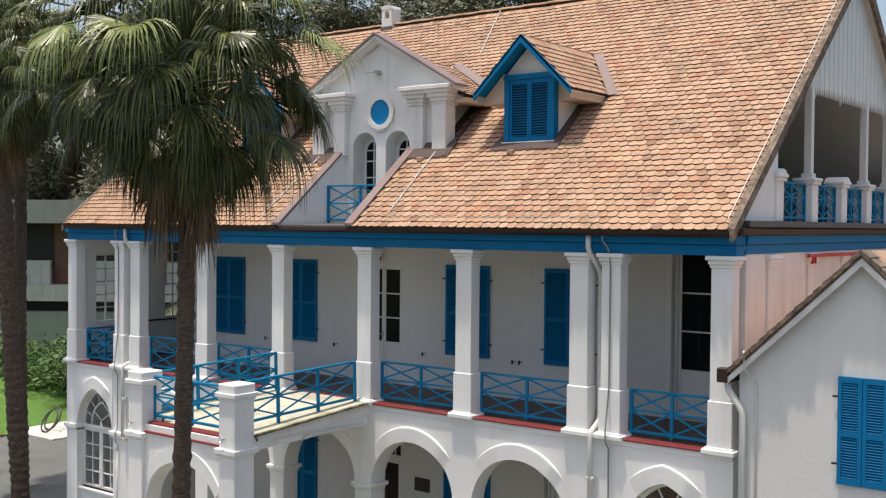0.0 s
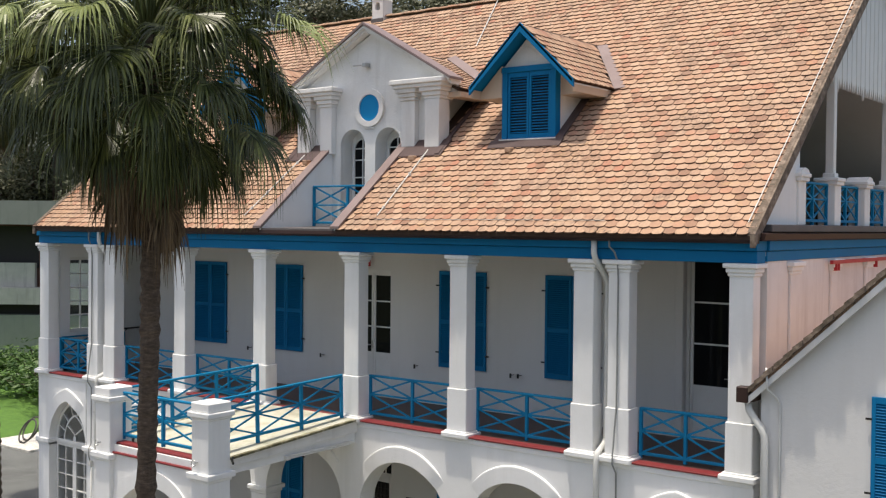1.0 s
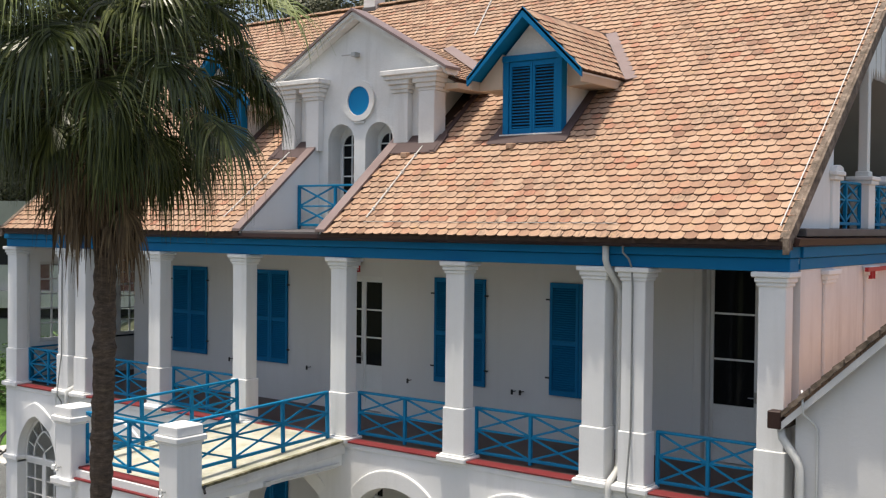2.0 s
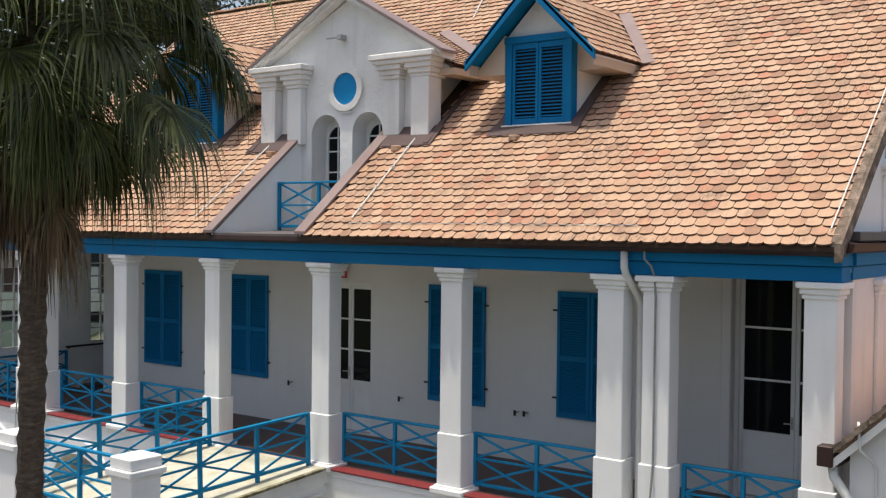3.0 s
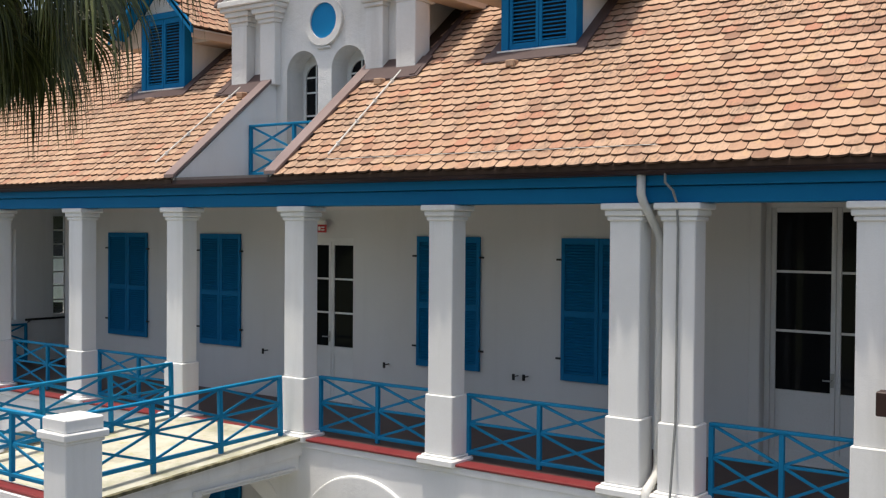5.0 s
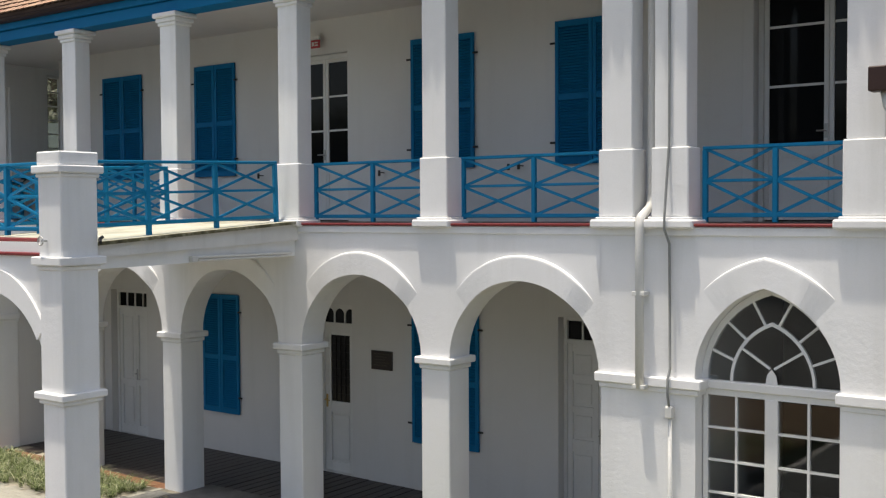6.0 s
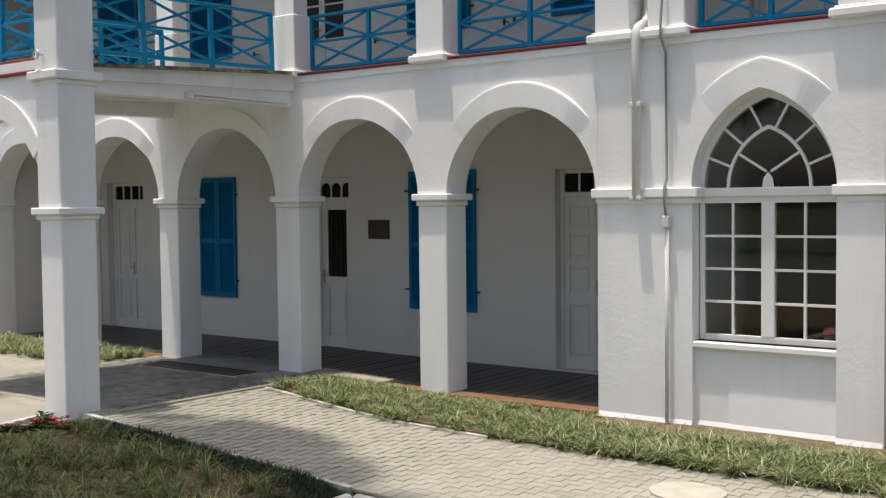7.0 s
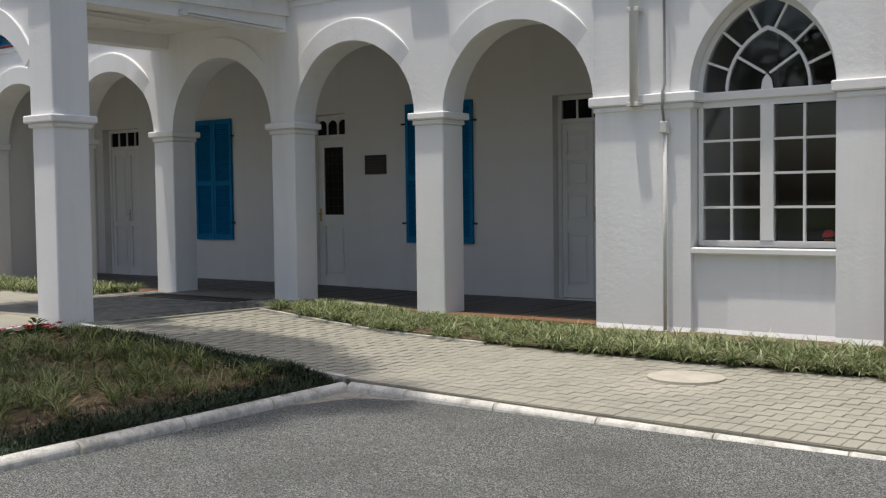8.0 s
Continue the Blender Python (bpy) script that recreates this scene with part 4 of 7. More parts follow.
structure("ceiling_end_room", Geo().box(2.57, 5.04, YF + 0.42, 5.39, 3.76, 3.79), ROOM_SHADE, "ceiling of the end room, coloured near-black as unlit", "ceiling")
structure("wall_partition", Geo().box(3.20, 3.30, YF + 0.42, 2.0, 0.1, 3.755), WHITE_SOFT, "pale plastered partition beside the pointed window", "wall")
structure("wall_ends", Geo().box(2.46, 2.56, YF + 0.4, 5.39, -0.1, 3.8).box(2 * XM - 2.56, 2 * XM - 2.46, YF + 0.4, YB, -0.1, 3.8), WHITE_SOFT, "plain white walls closing the end rooms", "wall")

# window in the west end of the upper veranda
ww = thing("window_3", "white many-paned window in the west end wall", "window", "", "structure")
g = Geo().box(WEST + 0.1, WEST + 0.16, 0.75, 0.82, 4.85, 6.62).box(WEST + 0.1, WEST + 0.16, 1.98, 2.05, 4.85, 6.62).box(WEST + 0.1, WEST + 0.16, 0.82, 1.98, 4.85, 4.92).box(WEST + 0.1, WEST + 0.16, 0.82, 1.98, 6.55, 6.62)
part("window_frame", g, WHITE_WOOD, ww)
g = Geo()
for i in (1, 2, 3):
    y = 0.82 + 1.16 * i / 4
    g.box(WEST + 0.11, WEST + 0.15, y - 0.014, y + 0.014, 4.92, 6.55)
for i in range(1, 5):
    z = 4.92 + 1.63 * i / 5
    g.box(WEST + 0.112, WEST + 0.148, 0.82, 1.98, z - 0.014, z + 0.014)
part("glazing_grid", g, WHITE_WOOD, ww)
for i in range(4):
    for j in range(5):
        p = part("pane", Geo().box(WEST + 0.128, WEST + 0.132, 0.836 + 0.29 * i, 1.09 + 0.29 * i, 4.936 + 0.326 * j, 5.23 + 0.326 * j), GLASS, ww)

# tall paned window of the west passage and its handrail
wp = thing("window_4", "tall white paned window in the west passage", "window", "", "structure")
part("window_frame", Geo().box(WEST + 0.12, WEST + 0.18, 2.86, 2.92, 4.85, 6.95).box(WEST + 0.12, WEST + 0.18, 4.0, 4.06, 4.85, 6.95).box(WEST + 0.12, WEST + 0.18, 2.92, 4.0, 4.85, 4.91).box(WEST + 0.12, WEST + 0.18, 2.92, 4.0, 6.89, 6.95), WHITE_WOOD, wp)
g = Geo()
for y in (3.19, 3.46, 3.73):
    g.box(WEST + 0.13, WEST + 0.17, y - 0.014, y + 0.014, 4.91, 6.89)
for i in range(1, 7):
    z = 4.91 + 1.98 * i / 7
    g.box(WEST + 0.132, WEST + 0.168, 2.92, 4.0, z - 0.014, z + 0.014)
part("glazing_grid", g, WHITE_WOOD, wp)
part("pane", Geo().box(WEST + 0.148, WEST + 0.152, 2.92, 4.0, 4.91, 6.89), GLASS, wp)
hr = thing("handrail", "thin dark iron handrail along the west passage wall", "handrail")
part("rail", Geo().tube([(WEST + 0.34, 2.20, 4.84), (WEST + 0.34, 5.2, 4.84)], 0.022, 8), BLACK_IRON, hr)
for y in (2.3, 3.3, 4.3, 5.1):
    part("bracket", Geo().tube([(WEST + 0.25, y, 4.78), (WEST + 0.34, y, 4.82)], 0.010, 6), BLACK_IRON, hr)


# ---- pipes down the facade ----
def pipe(name, pts, r, mat, label, clips=()):
    d = thing(name, label, "pipe", "pipes on the facade")
    part("run", Geo().tube(pts, r, 10), mat, d, "", True)
    for p in clips:
        part("clip", Geo().box(p[0] - r * 1.5, p[0] + r * 1.5, p[1] - r * 1.3, p[1] + r * 1.6, p[2] - 0.02, p[2] + 0.02, 0.004), mat, d)
    return d


for s in (1, -1):
    def px(x):
        return x if s > 0 else 2 * XM - x
    pipe("downpipe", [(px(2.85), YF - 0.10, 7.28), (px(2.85), YF - 0.10, 7.05), (px(2.86), YF - 0.07, 6.97), (px(2.90), YF + 0.19, 6.68), (px(2.905), YF + 0.235, 6.60), (px(2.905), YF + 0.24, 6.48), (px(2.905), YF + 0.24, 4.30), (px(2.905), YF + 0.22, 4.22), (px(2.91), YF + 0.16, 4.16), (px(2.925), YF - 0.06, 4.07), (px(2.93), YF - 0.09, 4.04), (px(2.93), YF - 0.10, 3.97), (px(2.93), YF - 0.10, 2.34)], 0.045, PIPE, "cream rainwater downpipe between paired columns", [(px(2.93), YF - 0.08, 2.36), (px(2.93), YF - 0.08, 3.3)])
    pipe("conduit", [(px(3.13), YF - 0.15, 7.36), (px(3.135), YF - 0.16, 7.16), (px(3.20), YF - 0.12, 7.08), (px(3.215), YF - 0.05, 6.95), (px(3.215), YF - 0.02, 6.7), (px(3.215), YF - 0.03, 4.8), (px(3.21), YF - 0.13, 4.06), (px(3.21), YF - 0.13, 3.95), (px(3.22), YF - 0.03, 3.8), (px(3.23), YF - 0.03, 2.55), (px(3.23), YF - 0.09, 2.46), (px(3.23), YF - 0.09, 2.3), (px(3.23), YF - 0.03, 2.1)], 0.013, CONDUIT, "thin grey cable conduit down the end column")
    pipe("conduit", [(px(3.23), YF - 0.03, 2.1), (px(3.23), YF - 0.03, 0.1)], 0.02, PIPE, "white cable conduit near the ground")
    jb = thing("junction_box", "small white cable box on the conduit", "box", "cable boxes")
    part("body", Geo().box(px(3.23) - 0.04, px(3.23) + 0.04, YF - 0.07, YF, 2.06, 2.18, 0.008), PIPE, jb)
    part("lid", Geo().box(px(3.23) - 0.034, px(3.23) + 0.034, YF - 0.078, YF - 0.07, 2.07, 2.17, 0.003), PIPE, jb)


# ---- porch balcony ----
porch = thing("porch", "white masonry porch carrying an open balcony", "porch")
PXR, PXL = -1.90, 2 * XM + 1.90
PYF = -3.28
PSL = 0.066                     # fall of the balcony towards the front
g = Geo()
zt = 4.0
g.prism([(YF - 0.002, zt), (YF - 0.002, 3.78), (PYF, 3.655), (PYF, zt + PSL * PYF)], 0, PXL, PXR)
part("slab", g, WHITE_AGED, porch)
g = Geo()
g.prism([(YF - 0.004, zt + 0.025), (YF - 0.004, zt + 0.002), (PYF, zt + 0.002 + PSL * PYF), (PYF, zt + 0.025 + PSL * PYF)], 0, PXL - 0.05, PXR + 0.05)
part("floor_screed", g, SCREED, porch, "cream balcony floor stained with lichen")
for x0, x1 in ((PXR - 0.32, PXR - 0.06), (PXL + 0.06, PXL + 0.32)):
    part("side_beam", Geo().prism([(YF - 0.002, 3.80), (YF - 0.002, 3.58), (PYF + 0.2, 3.54), (PYF + 0.2, 3.68)], 0, x0, x1), WHITE, porch)
for x0, x1 in ((PXR - 0.01, PXR + 0.058), (PXL - 0.058, PXL + 0.01)):
    part("lip", Geo().prism([(YF - 0.012, zt - 0.008), (YF - 0.012, zt + 0.029), (PYF + 0.01, zt + 0.029 + PSL * PYF), (PYF + 0.01, zt - 0.008 + PSL * PYF)], 0, x0, x1), MOSSY, porch, "damp mossy cement lip")
PAX, PAW = -1.84, -4.24           # the two porch pillars
PHX, PY0, PY1 = 0.185, PYF - 0.225, PYF + 0.185   # a pillar's half width, front and back
for x in (PAX, PAW):
    pil = part("pillar", Geo().box(x - PHX, x + PHX, PY0, PY1, -0.2, 2.24, 0.012).box(x - PHX - 0.01, x + PHX + 0.01, PY0 - 0.01, PY1 + 0.01, 2.24, 4.60, 0.012), WHITE, porch)
    for steps in (((2.20, 2.25, 0.02), (2.25, 2.325, 0.055)), ((3.56, 3.61, 0.02), (3.61, 3.70, 0.06)), ((4.50, 4.54, 0.02), (4.54, 4.62, 0.05))):
        g = Geo()
        for h0, h1, o in steps:
            g.box(x - PHX - 0.01 - o, x + PHX + 0.01 + o, PY0 - 0.01 - o, PY1 + 0.01 + o, h0, h1, 0.012)
        part("moulding", g, WHITE, pil)
    part("cap", Geo().box(x - PHX - 0.02, x + PHX + 0.02, PY0 - 0.02, PY1 + 0.02, 4.62, 4.76, 0.014), WHITE, pil)
PC, PH = (PAX + PAW) / 2, (PAX - PAW) / 2 - PHX      # the front arch's axis and half width
line = [(PAW + 0.16, 2.32)] + round_arch(PC, PH, 2.32, 28, 0.98) + [(PAX - 0.16, 2.32)]
part("front_arch", wall_over(Geo(), line, 3.84, PYF - 0.16, PYF + 0.16), WHITE, porch)
hood_out, hood_in = round_arch(PC, PH + 0.15, 2.32, 40, 1.24), round_arch(PC, PH + 0.004, 2.32, 40, 0.985)
keep = [i for i, p in enumerate(hood_out) if p[1] > 2.95]
part("front_hood", Geo().ring_prism([hood_out[i] for i in keep], [hood_in[i] for i in keep], PYF - 0.19, PYF - 0.158), WHITE, porch)
part("front_kerb", Geo().box(PAW + 0.2, PAX - 0.2, PYF - 0.20, PYF - 0.02, 3.70, 3.735, 0.01), RED_PAINT, porch, "dark red painted ledge")
part("front_kerb", Geo().box(PAW + 0.2, PAX - 0.2, PYF - 0.12, PYF + 0.06, 3.842, 3.88, 0.01), RED_PAINT, porch, "dark red painted ledge")
side = railing(3.02, 3, "blue timber balcony railing with crossed braces on the porch", "porch railings", 0.78, 0.055, "railing", 0.10)
tilt = math.degrees(math.atan(0.030))
for x in (-2.17, 2 * XM + 2.17):
    m = pose(x, PYF + 0.24, 3.922, tilt, 0, 0) @ pose(0, 0, 0, 0, 0, 90)
    if x == -2.17:
        side.matrix_basis = m
    else:
        copy_thing(side, m)
fr = railing(PAX - PAW - 2 * PHX, 2, "blue timber railing across the front of the porch balcony", "porch railings", 0.78, 0.055)
fr.matrix_basis = pose(PAW + PHX, PYF + 0.04, 3.90)
# spouts and an iron ring
for x in (PAX, PAW):
    sp = thing("water_spout", "rusty iron drain spout stuck out of the porch", "spout", "drain spouts")
    part("pipe", Geo().tube([(x + 0.2, PYF + 0.24, 3.89), (x + 0.27, PYF + 0.16, 3.875), (x + 0.36, PYF + 0.10, 3.84)], 0.018, 8), BLACK_IRON, sp)
    hk = thing("iron_ring", "bent iron ring on the front of a porch pillar", "ring", "iron rings")
    part("stem", Geo().tube([(x - 0.05, PYF - 0.22, 3.86), (x - 0.05, PYF - 0.30, 3.86)], 0.01, 6), STEEL, hk)
    part("loop", Geo().tube([(x - 0.05 + 0.045 * math.cos(a * 0.5), PYF - 0.31, 3.86 + 0.045 * math.sin(a * 0.5)) for a in range(13)], 0.007, 6), STEEL, hk)
for x, y in ((-1.925, -0.95), (-3.1, -2.1)):
    lamp = thing("tube_light", "unlit fluorescent batten under the porch ceiling", "light", "tube lights")
    zc = 3.64 if x > -2.5 else 3.70
    part("batten", Geo().box(x - 0.022, x + 0.022, y - 0.65, y + 0.95, zc - 0.03, zc, 0.006), WHITE_WOOD, lamp)
    part("tube", Geo().tube([(x, y - 0.58, zc - 0.052), (x, y + 0.88, zc - 0.052)], 0.014, 8), WHITE_WOOD, lamp)
    part("end_cap", Geo().box(x - 0.035, x + 0.035, y - 0.70, y - 0.6, zc - 0.075, zc, 0.01), PIPE, lamp)

# ---- roof balcony: cheeks, floor, railing ----
rb = thing("roof_balcony", "small balcony cut into the roof below the gable", "balcony")
for x, d in ((SLOT[0], 1), (SLOT[1], -1)):
    a, b = sorted((x, x - 0.10 * d))
    part("cheek", Geo().prism([(EAVE_Y + 0.03, 7.30), (G_Y + 0.02, 7.30), (G_Y + 0.02, roof_z(G_Y) + 0.03), (EAVE_Y + 0.03, roof_z(EAVE_Y) + 0.02)], 0, a, b), WHITE, rb)
    a, b = x - 0.17 * d, x + 0.035 * d
    a, b = sorted((a, b))
    part("coping", Geo().prism([(EAVE_Y - 0.03, EAVE_Z + 0.03), (EAVE_Y - 0.03, EAVE_Z + 0.075), (G_Y + 0.03, roof_z(G_Y + 0.03) + 0.085), (G_Y + 0.03, roof_z(G_Y + 0.03) + 0.03)], 0, a, b), FLASHING, rb, "dull mauve metal coping")
part("balcony_floor", Geo().prism([(EAVE_Y + 0.02, 7.30), (EAVE_Y + 0.02, 7.37), (G_Y, 7.42), (G_Y, 7.30)], 0, SLOT[0], SLOT[1]), LEAD, rb)
r = railing(SLOT[1] - SLOT[0] - 0.06, 2, "blue timber railing of the roof balcony", "balcony railings", 0.80)
r.matrix_basis = pose(SLOT[0] + 0.03, 1.30, 7.41)

# ---- the big white gable ----
XG = -3.17
gable = thing("gable_dormer", "white plastered pedimented gable with oculus and twin arched windows", "dormer")
GE, GA, GS = 10.15, 11.27, 2.03      # eaves level, apex, half width of the pediment
RE, RA, RS = 9.98, 11.0, 2.11        # the lower roof behind it: eaves, ridge, half width
g = Geo()
arches = (-0.455, 0.455)
top = lambda x: GE + (GA - 0.1 - GE) * (1 - abs(x - XG) / GS)
Z0 = 7.4
# wall strips between and over the arched recesses
for a, b in ((XG - 1.47, XG - 0.775), (XG - 0.135, XG + 0.135), (XG + 0.775, XG + 1.47)):
    part("front_wall", Geo().box(a, b, G_Y, G_Y + 0.12, Z0, 9.40), WHITE_AGED, gable)
for c in arches:
    line = round_arch(XG + c, 0.32, 9.02, 16)
    part("arch_head", wall_over(Geo(), line, 9.40, G_Y, G_Y + 0.12), WHITE_AGED, gable)
poly = [(XG - 1.47, 9.40), (XG + 1.47, 9.40), (XG + 1.47, 10.0), (XG + 1.83, 10.0), (XG + 1.83, top(XG + 1.83)), (XG, GA - 0.1), (XG - 1.83, top(XG - 1.83)), (XG - 1.83, 10.0), (XG - 1.47, 10.0)]
g.prism(poly, 1, G_Y, G_Y + 0.12)
part("front_wall", g, WHITE_AGED, gable)
# the deeper wall that holds the windows, and the recess sides
g = Geo()
g.box(XG - 0.9, XG + 0.9, G_Y + 0.34, G_Y + 0.40, Z0, 9.5)
for c in arches:
    line = round_arch(XG + c, 0.321, 9.02, 16)
    line = [(XG + c - 0.321, Z0)] + line + [(XG + c + 0.321, Z0)]
    out = [(XG + c - 0.36, Z0)] + round_arch(XG + c, 0.36, 9.02, 16) + [(XG + c + 0.36, Z0)]
    g.ring_prism(out, line, G_Y + 0.121, G_Y + 0.34)
part("recess", g, WHITE_AGED, gable)
for c in arches:
    w = part("window", Geo().ring_prism([(XG + c - 0.26, Z0 + 0.1)] + round_arch(XG + c, 0.26, 8.95, 14) + [(XG + c + 0.26, Z0 + 0.1)], [(XG + c - 0.215, Z0 + 0.1)] + round_arch(XG + c, 0.215, 8.95, 14) + [(XG + c + 0.215, Z0 + 0.1)], G_Y + 0.30, G_Y + 0.338), WHITE_WOOD, gable)
    bars = Geo().box(XG + c - 0.012, XG + c + 0.012, G_Y + 0.305, G_Y + 0.33, Z0 + 0.1, 9.16)
    for z in (8.05, 8.40, 8.75, 8.98):
        bars.box(XG + c - 0.215, XG + c + 0.215, G_Y + 0.307, G_Y + 0.328, z - 0.012, z + 0.012)
    part("glazing_grid", bars, WHITE_WOOD, w)
    line = round_arch(XG + c, 0.22, 8.95, 14)
    part("pane", Geo().ring_prism(line, [(x, Z0 + 0.1) for x, z in line], G_Y + 0.325, G_Y + 0.332), GLASS_DARK, w)
# raking cornice
for s in (1, -1):
    g = Geo()
    for o, h0, h1, yy in ((0.0, 0.0, 0.06, 0.20), (0.0, 0.06, 0.11, 0.26)):
        ex = GS + 0.06
        p = [(XG + s * ex, GE - 0.1 + h0), (XG + s * ex, GE - 0.1 + h1), (XG, GA - 0.1 + h1 + 0.035), (XG, GA - 0.1 + h0 + 0.035)]
        g.prism(p, 1, G_Y - yy + 0.03, G_Y + 0.1)
    part("raking_cornice", g, WHITE_AGED, gable)
    part("verge_strip", Geo().prism([(XG + s * (GS + 0.10), GE - 0.02), (XG + s * (GS + 0.10), GE + 0.03), (XG, GA + 0.11), (XG, GA + 0.06)], 1, G_Y - 0.26, G_Y + 0.16), FLASHING, gable)
# paired pilasters with a common stepped entablature
for s in (1, -1):
    for a, b, dep in ((0.90, 1.22, 0.14), (1.48, 1.82, 0.17)):
        x0, x1 = sorted((XG + s * a, XG + s * b))
        part("pilaster", Geo().box(x0, x1, G_Y - dep, G_Y + (0.16 if a > 1 else -0.001), 8.86 if a < 1 else 8.78, 9.798, 0.008), WHITE_AGED, gable)
    for a, b in ((0.88, 1.24), (1.46, 1.84)):
        g = Geo()
        for h0, h1, o in ((9.80, 9.86, 0.0), (9.86, 9.94, 0.03), (9.94, 10.02, 0.07)):
            x0, x1 = sorted((XG + s * (a - o), XG + s * (b + o)))
            g.box(x0, x1, G_Y - 0.17 - o, G_Y + 0.25, h0, h1, 0.01)
        part("capital", g, WHITE_AGED, gable)
    g = Geo()
    for h0, h1, o in ((10.02, 10.09, 0.11), (10.09, 10.18, 0.15)):
        x0, x1 = sorted((XG + s * (0.88 - o), XG + s * (1.84 + o)))
        g.box(x0, x1, G_Y - 0.17 - o, G_Y + 0.3, h0, h1, 0.012)
    part("entablature", g, WHITE_AGED, gable)
    x0, x1 = sorted((XG + s * 1.35, XG + s * 1.50))
    part("side_wall", Geo().prism([(G_Y + 0.12, 8.7), (G_Y + 0.12, 10.2), (3.45, 10.2)], 0, x0, x1), WHITE_AGED, gable)
    part("foot_flashing", Geo().prism([(G_Y - 0.36, roof_z(G_Y - 0.36) + 0.05), (G_Y - 0.36, roof_z(G_Y - 0.36) + 0.07), (G_Y, roof_z(G_Y) + 0.095), (G_Y, roof_z(G_Y) + 0.05)], 0, *sorted((XG + s * 0.99, XG + s * 2.0))), FLASH_DARK, gable, "dark brown metal flashing")
    part("side_flashing", Geo().bar((XG + s * 1.90, G_Y - 0.34, roof_z(G_Y - 0.34) + 0.075), (XG + s * 1.90, 3.3, roof_z(3.3) + 0.075), 0.09, 0.02, (0, -SLOPE, 1)), FLASH_DARK, gable)
g = Geo().ring_prism(arc(XG, 9.74, 0.37, 0, 360, 40), arc(XG, 9.74, 0.262, 0, 360, 40), G_Y - 0.05, G_Y)
part("oculus_ring", g, WHITE_AGED, gable)
disc = arc(XG, 9.74, 0.262, 0, 360, 40)[:-1]
part("oculus", Geo().prism(disc, 1, G_Y - 0.02, G_Y - 0.001), paint("oculus_blue", (0.0, 0.21, 0.47), (0.002, 0.24, 0.5), 0.5, 0.3, 0.2), gable, "bright blue round panel")
part("keystone", Geo().box(XG - 0.13, XG + 0.13, G_Y - 0.035, G_Y, 9.33, 9.37, 0.01), WHITE_AGED, gable)
fl = thing("floodlight", "small grey floodlight arm on the gable wall", "light")
part("arm", Geo().tube([(XG - 0.34, G_Y - 0.12, 10.57), (XG - 0.1, G_Y - 0.12, 10.57)], 0.014, 6), STEEL, fl)
part("head", Geo().box(XG - 0.1, XG + 0.0, G_Y - 0.15, G_Y, 10.53, 10.61, 0.01), STEEL, fl)
part("parapet_back", Geo().prism([(XG - GS, RE - 0.1), (XG + GS, RE - 0.1), (XG + GS, GE - 0.03), (XG, GA + 0.03), (XG - GS, GE - 0.03)], 1, G_Y + 0.10, G_Y + 0.15), WHITE_AGED, gable)
# gable roof


def little_roof(parent, xc, half, ze, za, y0, thick, mat):
    """Two slopes that run back into the main roof, from the eaves level ze to the ridge za."""
    for s in (1, -1):
        ye, yr = EAVE_Y + (ze - EAVE_Z) / SLOPE + 0.06, EAVE_Y + (za - EAVE_Z) / SLOPE + 0.06
        e0, e1, r0, r1 = (xc + s * half, y0, ze), (xc + s * half, ye, ze), (xc, y0, za), (xc, yr, za)
        vs = [e0, e1, r1, r0] + [(p[0], p[1], p[2] - thick) for p in (e0, e1, r1, r0)]
        part("roof_slope", Geo().add(vs, [(0, 1, 2, 3), (7, 6, 5, 4), (0, 4, 5, 1), (1, 5, 6, 2), (2, 6, 7, 3), (3, 7, 4, 0)]), mat, parent)


def valley(parent, xc, s, half, ze, za):
    """A metal strip where a small roof runs into the main slope."""
    def at(u):
        z = ze + (za - ze) * (1 - u / half)
        return Vector((xc + s * (u + 0.05), EAVE_Y + (z - EAVE_Z) / SLOPE + 0.03, z + 0.085))
    part("valley", Geo().bar(at(half + 0.10), at(0.12), 0.20, 0.02, (0.35 * s, -SLOPE, 1)), FLASHING, parent, "dull mauve metal valley strip")


little_roof(gable, XG, RS, RE, RA, G_Y + 0.05, 0.05, UNDERLAY)
for s in (1, -1):
    x0, x1 = sorted((XG + s * 1.83, XG + s * (GS + 0.12)))
    part("soffit", Geo().box(x0, x1, G_Y + 0.06, 3.4, RE - 0.15, RE - 0.055), BEIGE, gable)
    valley(gable, XG, s, RS, RE, RA)


